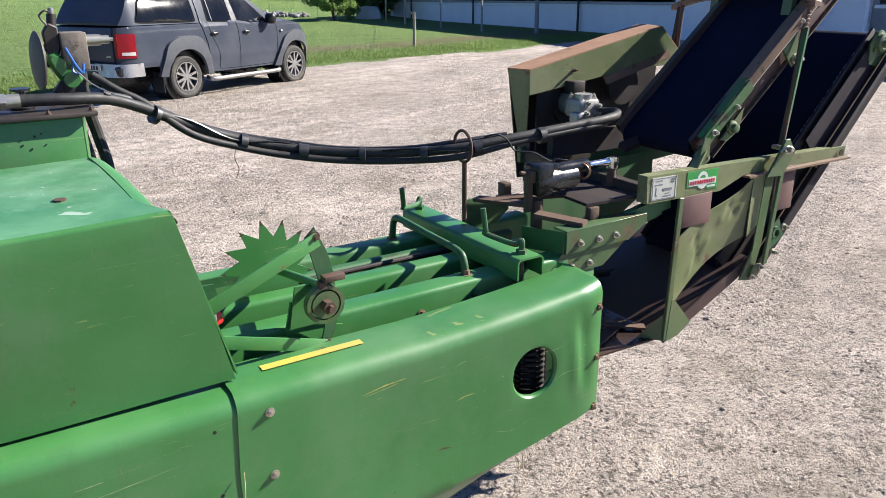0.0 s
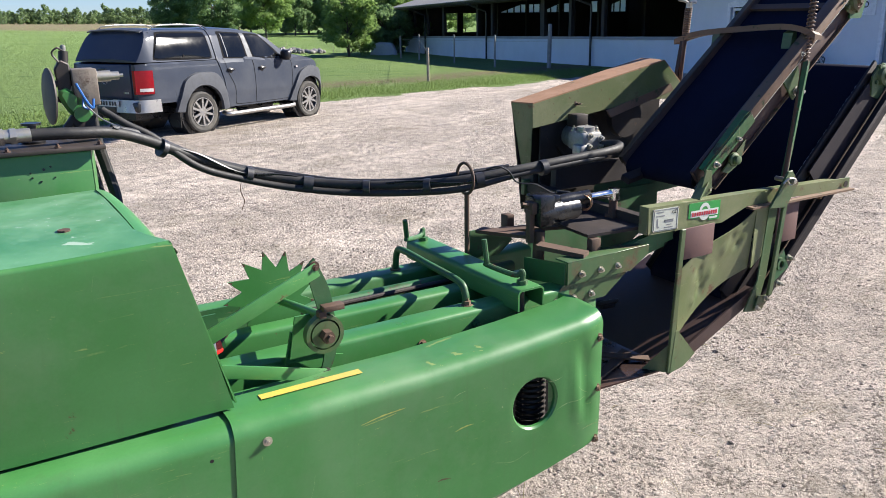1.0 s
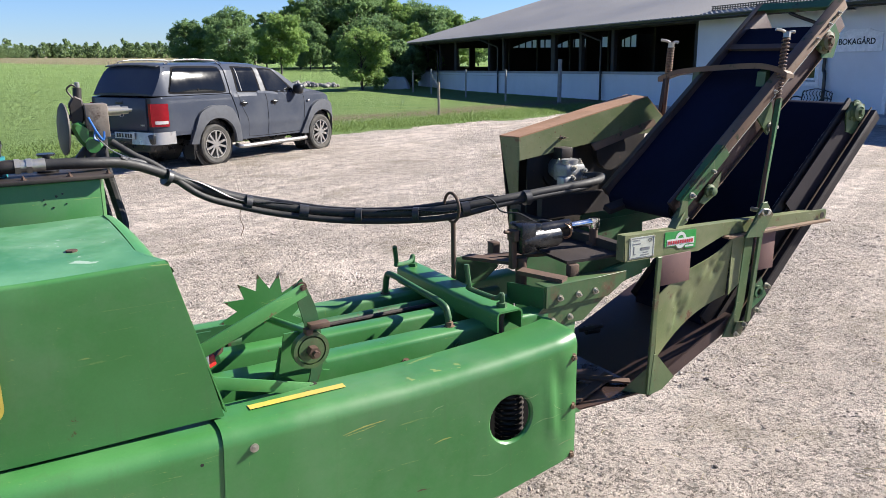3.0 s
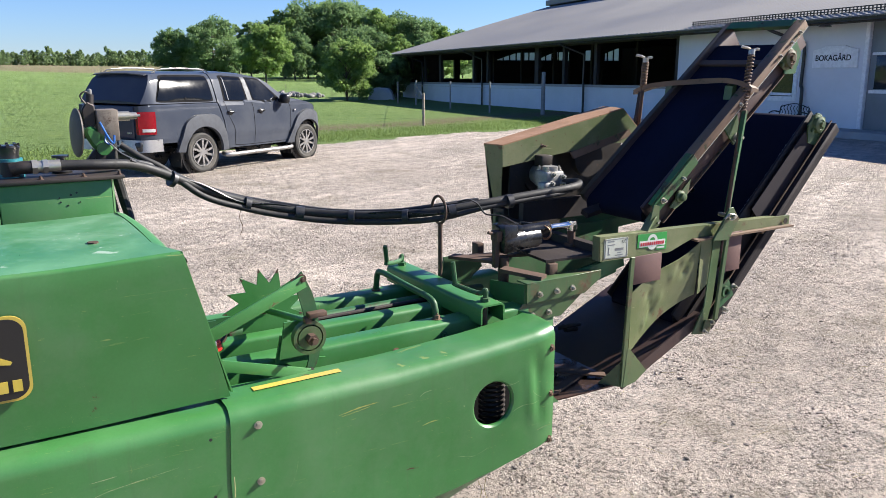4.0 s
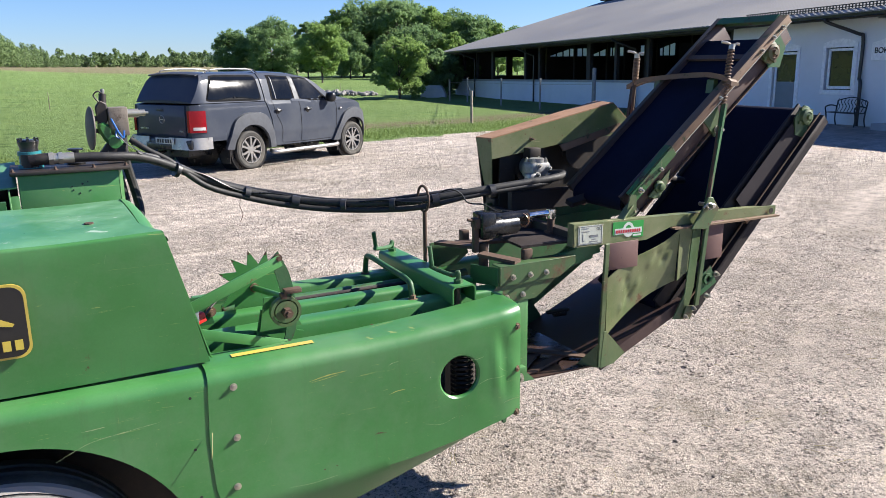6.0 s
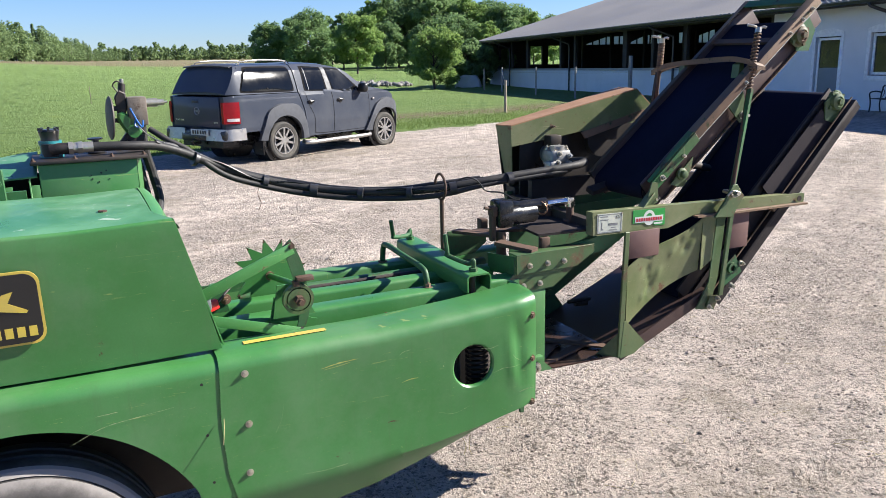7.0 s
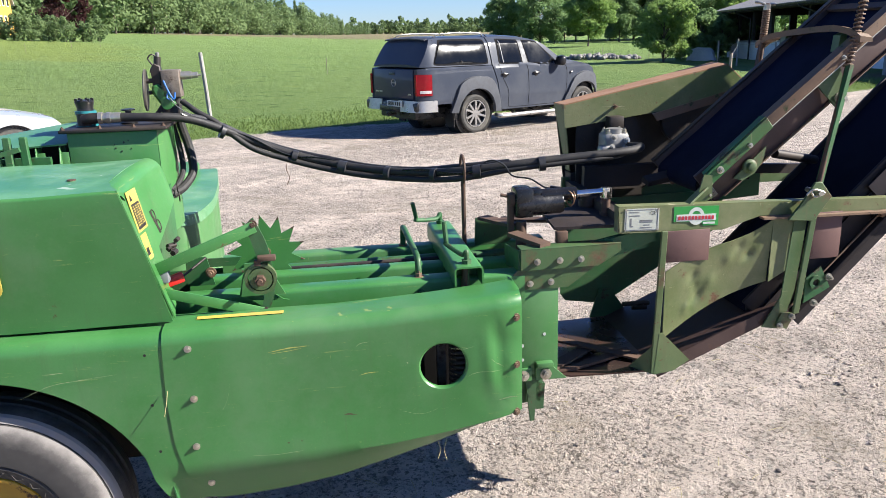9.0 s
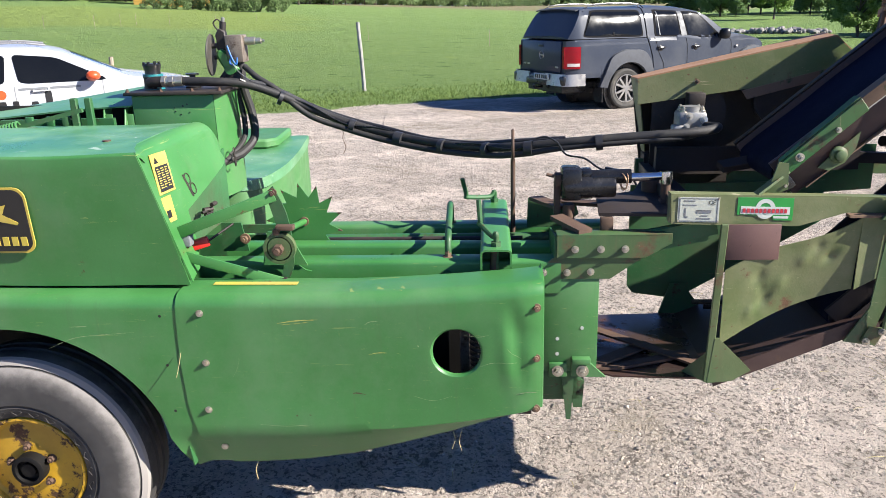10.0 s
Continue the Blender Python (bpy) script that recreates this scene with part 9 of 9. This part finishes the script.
box(bm, 21.18, 25.32, -0.03, 0.10, 2.80, 2.94, 0.006)
box(bm, 21.4, 22.45, 0.075, 0.09, 0.62, 0.72)
box(bm, 21.4, 22.45, 0.075, 0.09, 1.76, 1.84)
part("door_trim", bm, M_WINFRAME, bd)
# sign with a shallow pointed top
bm = bmesh.new()
prism(bm, [(19.28, -0.05, 1.40), (21.0, -0.05, 1.40), (21.0, -0.05, 1.96), (20.72, -0.05, 2.00), (20.5, -0.05, 2.09), (19.78, -0.05, 2.09), (19.56, -0.05, 2.00), (19.28, -0.05, 1.96)], (0, 0.04, 0), 0.005)
sign = bpart("name_sign", M_WINFRAME, "white farm sign with black capitals")
letters("sign_letters", "BOKAG\u00c5RD", 0.25, M_DECALBLACK, Matrix.Translation((20.08, -0.056, 1.70)) @ Matrix.Rotation(math.radians(90), 4, "X"), sign, 0.002, 0.0055)
# wall lamp
bm = bmesh.new()
lathe(bm, [(0.02, 0.0), (0.05, -0.02), (0.20, -0.13), (0.19, -0.14), (0.04, -0.04)], (19.95, -0.38, 2.80), (0, 0, 1), 20)
tube(bm, [(19.95, 0.0, 2.80), (19.95, -0.38, 2.83)], 0.02, 8)
bpart("wall_lamp", M_ALU, "grey metal wall lamp")
bm = bmesh.new()
box(bm, 20.6, 26.5, -1.2, 0.0, BASE, -0.48, 0.02)
bpart("door_apron", M_CONCRETE, "worn concrete apron")


# ---- bench by the barn wall ----
def bench(m):
    b = thing("garden_bench", "dark cast-iron garden bench against the white wall", "bench", m)
    bm = bmesh.new()
    for i in range(5):
        box(bm, -0.6, 0.6, -0.02 + i * 0.085, 0.05 + i * 0.085, 0.42, 0.445, 0.006)
    part("seat", bm, M_DARKWOOD, b)
    bm = bmesh.new()
    for i in range(9):
        x = -0.55 + i * 0.1375
        tube(bm, smooth_path([(x, 0.42, 0.45), (x + 0.06, 0.45, 0.62), (x - 0.05, 0.47, 0.76), (x, 0.48, 0.86)], 4), 0.012, 6)
    tube(bm, smooth_path([(-0.6, 0.48, 0.80), (-0.3, 0.48, 0.88), (0, 0.48, 0.92), (0.3, 0.48, 0.88), (0.6, 0.48, 0.80)], 5), 0.018, 8)
    part("backrest", bm, M_GUTTER, b, "scrolled iron backrest")
    for x in (-0.6, 0.6):
        bm = bmesh.new()
        tube(bm, smooth_path([(x, 0.0, 0.0), (x, 0.03, 0.22), (x, 0.0, 0.43), (x, -0.03, 0.60), (x, 0.18, 0.66), (x, 0.42, 0.62)], 5), 0.022, 8)
        tube(bm, smooth_path([(x, 0.46, 0.0), (x, 0.40, 0.22), (x, 0.42, 0.45), (x, 0.48, 0.80)], 5), 0.022, 8)
        part("side_frame", bm, M_GUTTER, b, "curled iron side frame")
    return b


bp = BARN_M @ V(18.95, -0.75, 0)
bench(Matrix.Translation((bp.x, bp.y, ground_z(bp.x, bp.y))) @ Matrix.Rotation(math.radians(-66.75), 4, "Z"))


# ---- fence ----
def fence_post(x, y, h, r, material, label, lean=(0.0, 0.0), group="fence posts"):
    bm = bmesh.new()
    z = ground_z(x, y)
    rings = []
    tube(bm, [(0, 0, -0.3), (lean[0] * 0.5, lean[1] * 0.5, h * 0.5), (lean[0], lean[1], h - 0.02), (lean[0], lean[1], h)], r, 9, taper=lambda f: 1.0 - 0.12 * f)
    ob = part("fence_post", bm, material)
    ob.location = (x, y, z)
    return tagged(ob, label, "fence post", group)


POSTS = [(-0.95, 27.9, 1.15, 0.05, M_POST, "weathered round fence post in grass"), (4.33, 36.7, 1.95, 0.10, M_PALEPOST, "pale weathered fence post by the barn"),
         (-0.05, 43.3, 1.5, 0.045, M_PALEPOST, "slim pale fence post"), (1.90, 38.2, 1.5, 0.05, M_PALEPOST, "slim pale fence post"), (-3.57, 52.0, 1.4, 0.06, M_POST, "weathered fence post beside the barn"),
         (-2.2, 48.5, 1.5, 0.05, M_PALEPOST, "slim pale fence post")]
for p in POSTS:
    fence_post(*p)
fence_post(-11.47, 14.5, 1.62, 0.05, M_PALEPOST, "leaning pale fence post at the pasture edge", (-0.07, -0.05))
fence_post(-13.6, 9.2, 1.05, 0.05, M_POST, "short weathered fence post", (0.06, 0.0))
for x, y in ((-31.9, 37.6), (-22.6, 37.1), (-51, 27.2), (-50.4, 30.4), (-52.4, 33.6), (-55.7, 37), (-53.5, 38.5), (-60, 48), (-66, 58), (-74, 69), (-26, 60), (-9.5, 62), (-6.5, 60), (-14, 66)):
    fence_post(x, y, 0.9, 0.014, M_POST, "slim fence stake far out in the pasture")
wire = bmesh.new()
line = [(-0.95, 27.9, 1.0), (-2.2, 48.5, 1.2), (-3.57, 52.0, 1.2)]
tube(wire, [V(x, y, ground_z(x, y) + h) for x, y, h in line], 0.008, 5)
tube(wire, [V(x, y, ground_z(x, y) + h) for x, y, h in ((4.33, 36.7, 1.2), (1.90, 38.2, 1.2), (-0.05, 43.3, 1.2), (-2.2, 48.5, 1.2))], 0.008, 5)
tagged(part("fence_wire", wire, M_ZINC), "thin electric fence wire between posts", "fence wire")

# ---- covered stack and stone heap by the trees ----
bm = bmesh.new()
def tarp(a, b):
    x, y = (a - 0.5) * 1.9, (b - 0.5) * 1.3
    h = 0.85 * (1 - max(abs(2 * a - 1), abs(2 * b - 1)) ** 5) + 0.12 * noise.noise(V(a * 4, b * 4, 0))
    return V(x, y, max(h, 0))
sheet(bm, tarp, span(0, 1, 18), span(0, 1, 14))
ob = part("tarpaulin", bm, surface("grey_tarpaulin", (0.34, 0.36, 0.38), (0.42, 0.43, 0.44), 0.5, 0.0, 2.0, 40.0))
ob.location = (-5.2, 58.0, ground_z(-5.2, 58.0))
tagged(ob, "grey tarpaulin over a low stack beside the barn", "covered stack")
bm = bmesh.new()
for i in range(90):
    a = random.random()
    p = V(-17.5 + 7.0 * a + random.uniform(-0.6, 0.6), 62 + random.uniform(-1.2, 1.2), 0)
    r = random.uniform(0.10, 0.27)
    t = bmesh.new()
    bmesh.ops.create_icosphere(t, subdivisions=2, radius=r)
    for v in t.verts:
        v.co *= 1 + 0.3 * noise.noise(v.co * 3 + V(i, 0, 0))
        v.co.z *= 0.75
        v.co += p + V(0, 0, ground_z(p.x, p.y) + r * 0.5 + random.uniform(0, 0.25) * (1 - abs(2 * a - 1)))
    join(bm, t)
tagged(part("stone_heap", bm, M_STONE), "heap of grey field stones in the grass", "stone heap", kind="stuff")


# ---- trees ----
def leaf_cloud(bm_verts, bm_faces, centre, rad, count, size, rng):
    """Leaf sprays scattered in a ragged shell round centre."""
    for _ in range(count):
        while True:
            d = V(rng.uniform(-1, 1), rng.uniform(-1, 1), rng.uniform(-1, 1))
            if 0.05 < d.length < 1:
                break
        d.normalize()
        r = rng.uniform(0.35, 1.10) ** 0.6
        p = centre + V(d.x * rad.x, d.y * rad.y, d.z * rad.z) * r
        nrm = (d * 0.8 + V(rng.uniform(-0.9, 0.9), rng.uniform(-0.9, 0.9), rng.uniform(-0.3, 0.9))).normalized()
        x, y, z = frame_of(nrm)
        a = rng.uniform(0, 6.28)
        x, y = x * math.cos(a) + y * math.sin(a), y * math.cos(a) - x * math.sin(a)
        s = size * rng.uniform(0.6, 1.4)
        i = len(bm_verts)
        bm_verts.extend([p - x * s * 0.5, p + y * s * 0.36 - z * s * 0.08, p + x * s * 0.5, p - y * s * 0.36 - z * s * 0.08])
        bm_faces.append((i, i + 1, i + 2, i + 3))


def tree(height, spread, trunk_h, leaf, seed, label, boughs=9, twigs=9, per=110, size=0.22, lift=0.55):
    """A trunk forking into boughs, each bough carrying a cluster of twigs with a clump of leaves."""
    rng = random.Random(seed)
    t = thing("tree", label, "tree")
    bm = bmesh.new()
    r0 = 0.016 * height + 0.04
    top = V(rng.uniform(-0.3, 0.3), rng.uniform(-0.3, 0.3), height * 0.80)
    tube(bm, smooth_path([(0, 0, -0.2), (0.05, 0.03, trunk_h * 0.6), (top.x * 0.4, top.y * 0.4, height * 0.5), top], 5), r0, 9, taper=lambda f: 1.0 - 0.85 * f)
    vs, fs = [], []
    for i in range(boughs):
        f = (i + 0.5) / boughs
        z = trunk_h + (height - trunk_h) * (0.06 + 0.80 * f)
        reach = spread * (0.30 + 0.70 * math.sin(math.pi * (0.16 + 0.78 * f)) ** 0.8) * rng.uniform(0.62, 0.95)
        a = i * 2.4 + rng.uniform(-0.5, 0.5)
        tip = V(math.cos(a) * reach, math.sin(a) * reach, min(z + reach * lift * rng.uniform(0.2, 0.7), height * 0.93))
        if i == boughs - 1:
            tip = V(top.x, top.y, height * 0.90)
        st = V(top.x * 0.4 * f, top.y * 0.4 * f, max(trunk_h * 0.75, z - reach * 0.45))
        tube(bm, smooth_path([st, st.lerp(tip, 0.5) + V(0, 0, reach * 0.10), tip], 3), r0 * 0.36, 6, taper=lambda q: 1.0 - 0.75 * q)
        big = spread * rng.uniform(0.34, 0.50)
        for k in range(twigs):
            d = V(rng.gauss(0, 1), rng.gauss(0, 1), rng.gauss(0.15, 0.8)).normalized()
            c = tip.lerp(st, rng.uniform(0.0, 0.22)) + V(d.x * big, d.y * big, d.z * big * 0.75) * rng.uniform(0.45, 1.0)
            if c.z < trunk_h * 0.8:
                c.z = trunk_h * 0.8 + rng.uniform(0, 0.4)
            r = big * rng.uniform(0.36, 0.64)
            leaf_cloud(vs, fs, c, V(r, r, r * 0.72), int(per * (0.6 + r / big)), size, rng)
            if k % 3 == 0:
                tube(bm, [tip, tip.lerp(c, 0.6), c], r0 * 0.09, 4, taper=lambda q: 1.0 - 0.7 * q)
    part("trunk", bm, M_BARK, t)
    me = bpy.data.meshes.new("crown")
    me.from_pydata(vs, [], fs)
    me.materials.append(leaf)
    ob = new("crown", me)
    ob.parent = t
    return t


def place(t, x, y, rot=0.0, s=1.0):
    t.matrix_world = Matrix.Translation((x, y, ground_z(x, y))) @ Matrix.Rotation(rot, 4, "Z")
    t.scale = (s, s, s)


def bearing(deg, dist):
    a = math.radians(deg)
    return 0.3 + dist * math.sin(a), -0.4 + dist * math.cos(a)


PROTO = [tree(10.0, 4.3, 0.5, M_LEAF, 11, "tall broadleaf tree in full leaf", 17, 13, 92, 0.31), tree(10.0, 3.7, 0.6, M_LEAF, 23, "tall broadleaf tree in full leaf", 16, 12, 92, 0.31),
         tree(10.0, 3.9, 0.5, M_LEAF_LIGHT, 31, "fresh green broadleaf tree in full leaf", 16, 12, 92, 0.31), tree(10.0, 2.0, 0.5, M_LEAF, 37, "slim upright broadleaf tree in full leaf", 15, 8, 92, 0.31)]
# bearing, distance, kind and height of each tree of the grove
GROVE = [(-19.6, 128, 1, 7.6), (-16.9, 126, 0, 9.0), (-15.2, 140, 3, 9.2), (-12.1, 138, 2, 11.2), (-18.2, 138, 1, 7.2), (-14.4, 134, 3, 9.4), (-13.4, 146, 1, 9.8), (-10.5, 140, 0, 12.4), (-8.0, 138, 1, 13.0), (-9.2, 150, 2, 13.6), (-6.9, 148, 0, 12.9),
         (-5.4, 140, 2, 11.7), (-4.2, 150, 0, 11.4), (-3.0, 138, 1, 10.1), (-1.9, 144, 0, 10.0), (-0.8, 136, 2, 8.6), (0.6, 144, 1, 8.4), (-11.4, 126, 1, 7.2), (-6.2, 122, 0, 7.6), (-4.0, 120, 2, 6.8), (-8.9, 126, 3, 7.0), (-2.2, 118, 1, 6.4), (-15.9, 124, 1, 5.0)]
used = set()
for i, (b, d, k, h) in enumerate(GROVE):
    x, y = bearing(b, d)
    t = copy_thing(PROTO[k], Matrix.Identity(4)) if k in used else PROTO[k]
    used.add(k)
    place(t, x, y, i * 1.7, h / 10.0)
# single tree and rounded bushes in front of the grove
t = tree(7.2, 3.0, 1.3, M_LEAF_LIGHT, 51, "round-crowned tree standing alone on the pasture", 15, 11, 90, 0.26)
place(t, *bearing(-13.45, 104), 0.3)
for i, (b, d, h, sp, leaf) in enumerate(((-7.9, 57, 4.3, 1.85, M_LEAF_LIGHT), (-5.6, 60, 3.6, 1.25, M_LEAF), (-4.3, 62, 3.2, 1.2, M_LEAF), (-3.1, 64, 3.0, 1.2, M_LEAF))):
    t = tree(h, sp, 0.15, leaf, 61 + i, "dense light green bush beside the barn", 18, 11, 80, 0.17, 0.9)
    place(t, *bearing(b, d), i * 0.9)


def far_wood(name, spots, leaf, label, seed, size, per=110, firs=0.0):
    """A distant stand of trees, one sheet of many leaf sprays and trunks."""
    rng = random.Random(seed)
    vs, fs = [], []
    tr = bmesh.new()
    for x, y, h in spots:
        z = ground_z(x, y)
        n = 8
        fir = rng.random() < firs
        for i in range(n):
            f = (i + 0.5) / n
            rr = h * (0.17 * (1.08 - f) if fir else 0.23 * math.sin(math.pi * (0.20 + 0.70 * f)))
            a = rng.uniform(0, 6.28)
            off = 0.1 if fir else 0.65
            c = V(x + math.cos(a) * rr * off, y + math.sin(a) * rr * off, z + h * (0.08 + (0.92 if fir else 0.84) * f))
            leaf_cloud(vs, fs, c, V(rr * 1.1, rr * 1.1, h * (0.09 if fir else 0.12)), per, size * h / 12, rng)
        cyl(tr, (x, y, z - 0.3), (x, y, z + h * 0.8), h * 0.014, h * 0.005, 6)
    me = bpy.data.meshes.new(name)
    me.from_pydata(vs, [], fs)
    me.materials.append(leaf)
    ob = tagged(new(name, me), label, "woodland", kind="stuff")
    part("trunks", tr, M_BARK, ob)
    return ob


rng = random.Random(5)
spots = []
for b in np.arange(-62, -29.5, 0.17):
    d0 = ease([(-62, 150), (-46, 190), (-40, 230), (-36, 300), (-32, 420), (-29, 520)], b)
    x, y = bearing(b + rng.uniform(-0.15, 0.15), d0 + rng.uniform(-8, 16))
    spots.append((x, y, rng.uniform(11.0, 16.0) * ease([(-62, 1.0), (-36, 1.0), (-32.5, 0.82), (-31, 0.55), (-29, 0.4)], b)))
far_wood("woodland_edge", spots, M_LEAF_FAR, "long edge of mixed woodland beyond the pasture", 7, 0.70, 96, 0.15)
low = []
for b in np.arange(-62, -31, 0.26):
    d0 = ease([(-62, 150), (-46, 190), (-40, 230), (-36, 300), (-32, 420), (-29, 520)], b)
    x, y = bearing(b + rng.uniform(-0.1, 0.1), d0 + rng.uniform(10, 20))
    low.append((x, y, rng.uniform(3.2, 5.2)))
far_wood("undergrowth", low, M_LEAF_FAR, "low dark undergrowth along the woodland edge", 8, 2.2, 36)
spots = []
for b in np.arange(-30.5, 4.0, 0.16):
    x, y = bearing(b, 560 + rng.uniform(-25, 25))
    spots.append((x, y, rng.uniform(6.0, 10.0) + (3.0 if rng.random() < 0.12 else 0)))
far_wood("distant_woodland", spots, M_LEAF_FAR, "low hazy line of distant trees", 9, 1.6, 30, 0.04)
# hedge and copper tree by the house
spots = [(*bearing(b, 120 + rng.uniform(-3, 3)), rng.uniform(2.6, 4.0)) for b in np.arange(-56, -46.5, 0.5)]
far_wood("garden_hedge", spots, M_LEAF_FAR, "mixed garden hedge in front of the house", 12, 0.85)
t = tree(9.0, 3.6, 1.0, M_LEAF_DARKRED, 71, "dark copper-leaved tree by the house", 8, 8, 60, 0.4)
place(t, *bearing(-49.0, 132))

# ---- yellow house far off ----
hx, hy = bearing(-54.3, 140)
house = thing("yellow_house", "yellow house with white corners and a grey roof", "house", Matrix.Translation((hx, hy, ground_z(hx, hy))) @ Matrix.Rotation(math.radians(38), 4, "Z"))
bm = bmesh.new()
box(bm, -5, 5, -4, 4, -0.5, 4.6)
prism(bm, [(5, -4, 4.6), (5, 4, 4.6), (5, 2.6, 6.4), (5, 0, 7.6), (5, -2.6, 6.4)], (-10, 0, 0))
part("wall", bm, plain("ochre_boards", (0.52, 0.30, 0.06), 0.8), house)
bm = bmesh.new()
for s in (-1, 1):
    prism(bm, [(5.4, s * 4.5, 4.3), (5.4, s * 2.75, 6.5), (-5.4, s * 2.75, 6.5), (-5.4, s * 4.5, 4.3)], (0, s * 0.1, 0.12))
    prism(bm, [(5.4, s * 2.75, 6.5), (5.4, 0, 7.85), (-5.4, 0, 7.85), (-5.4, s * 2.75, 6.5)], (0, 0, 0.12))
part("roof", bm, surface("pale_grey_roof", (0.42, 0.42, 0.43), (0.5, 0.5, 0.5), 0.5, 0.0, 1.0, 30.0), house)
for y in (-2.2, 0.0, 2.2):
    for z in (1.2, 4.2):
        bm = bmesh.new()
        box(bm, 5.0, 5.06, y - 0.55, y + 0.55, z - 0.1, z + 1.5, 0.01)
        wq = part("window", bm, M_WINFRAME, house)
        bm = bmesh.new()
        box(bm, 5.06, 5.08, y - 0.42, y + 0.42, z + 0.04, z + 1.36)
        part("pane", bm, M_WINGLASS, wq)

# ---- grass tufts along the yard's edge ----
rng = random.Random(3)
vs, fs = [], []
for _ in range(42000):
    along = rng.uniform(-26, 10)
    d = abs(rng.gauss(0, 1.6)) + rng.uniform(-0.15, 0.5)
    p = EDGE_P + EDGE_D * along + EDGE_N * (d + 0.9 * math.sin(math.pi * min(max(-along / 18.0, 0.0), 1.0)))
    if edge_distance(p.x, p.y) < -0.1:
        continue
    z = ground_z(p.x, p.y)
    h = (0.02 + 0.07 * rng.random() ** 2) * (2.0 if rng.random() < 0.04 else 1.0)
    a = rng.uniform(0, 6.28)
    w = V(math.cos(a), math.sin(a), 0) * rng.uniform(0.006, 0.014)
    lean = V(rng.uniform(-0.08, 0.08), rng.uniform(-0.08, 0.08), h)
    i = len(vs)
    b = V(p.x, p.y, z - 0.01)
    vs.extend([b - w, b + w, b + lean * 0.6 + w * 0.7, b + lean, b + lean * 0.6 - w * 0.7])
    fs.append((i, i + 1, i + 2, i + 3, i + 4))
me = bpy.data.meshes.new("edge_grass")
me.from_pydata(vs, [], fs)
me.materials.append(M_GRASS)
tagged(new("edge_grass", me), "rough grass tufts along the gravel's edge", "grass", kind="stuff")

# ---- loose stones on the gravel near the machine ----
rng = random.Random(8)
stones = []
for k in range(6):
    t = bmesh.new()
    bmesh.ops.create_icosphere(t, subdivisions=1, radius=1.0)
    for v in t.verts:
        v.co *= 1 + 0.65 * noise.noise(v.co * 2.3 + V(k * 9, 0, 0))
        v.co.z *= 0.62
        v.co.x *= 1.25
    t.verts.index_update()
    stones.append(([v.co.copy() for v in t.verts], [[v.index for v in f.verts] for f in t.faces]))
    t.free()
vs, fs = [], []
for _ in range(45000):
    x, y = rng.uniform(-3.2, 5.5), 1.2 + 8.0 * rng.random() ** 1.5
    if y < 1.6 and x < 0:
        continue
    if noise.noise(Vector((x * 1.3, y * 1.3, 5.0))) < rng.uniform(-0.5, 0.35):
        continue
    r = 0.0026 + 0.0072 * rng.random() ** 2.2 + (0.006 if rng.random() < 0.035 else 0)
    sv, sf = stones[rng.randrange(6)]
    a = rng.uniform(0, 6.28)
    ca, sa = math.cos(a), math.sin(a)
    z = ground_z(x, y) + r * 0.12 + 0.018 * noise.noise(Vector((x * 0.7, y * 0.7, 0))) * min(1.0, max(abs(x - 0.3) + abs(y - 2.5) - 2.5, 0.15))
    i = len(vs)
    vs.extend([(x + (p.x * ca - p.y * sa) * r, y + (p.x * sa + p.y * ca) * r, z + p.z * r) for p in sv])
    fs.extend([[i + q for q in f] for f in sf])
me = bpy.data.meshes.new("loose_gravel")
me.from_pydata(vs, [], fs)
mg, nt, bs = node_mat("gravel_stones")
geo = nt.nodes.new("ShaderNodeNewGeometry")
col = mixc(nt, geo.outputs["Random Per Island"], (0.13, 0.11, 0.095), (0.40, 0.335, 0.275))
nt.links.new(col, bs.inputs["Base Color"])
bs.inputs["Roughness"].default_value = 0.9
me.materials.append(mg)
tagged(new("loose_gravel", me), "loose pale stones scattered over the gravel yard", "gravel", kind="stuff")

# ---- loose straw on the gravel ----
bm = bmesh.new()
rng = random.Random(17)
for _ in range(170):
    x, y = rng.uniform(-0.3, 4.2), rng.uniform(1.3, 5.2)
    z = ground_z(x, y) + 0.008
    a, L = rng.uniform(0, 3.14), rng.uniform(0.03, 0.13)
    d = V(math.cos(a), math.sin(a), 0) * L
    tube(bm, [V(x, y, z), V(x, y, z + 0.004) + d * 0.5 + V(rng.uniform(-0.006, 0.006), 0, 0), V(x, y, z) + d], 0.0011, 4)
tagged(part("loose_straw", bm, M_STRAW), "scattered bits of dry straw on the gravel", "straw", kind="stuff")
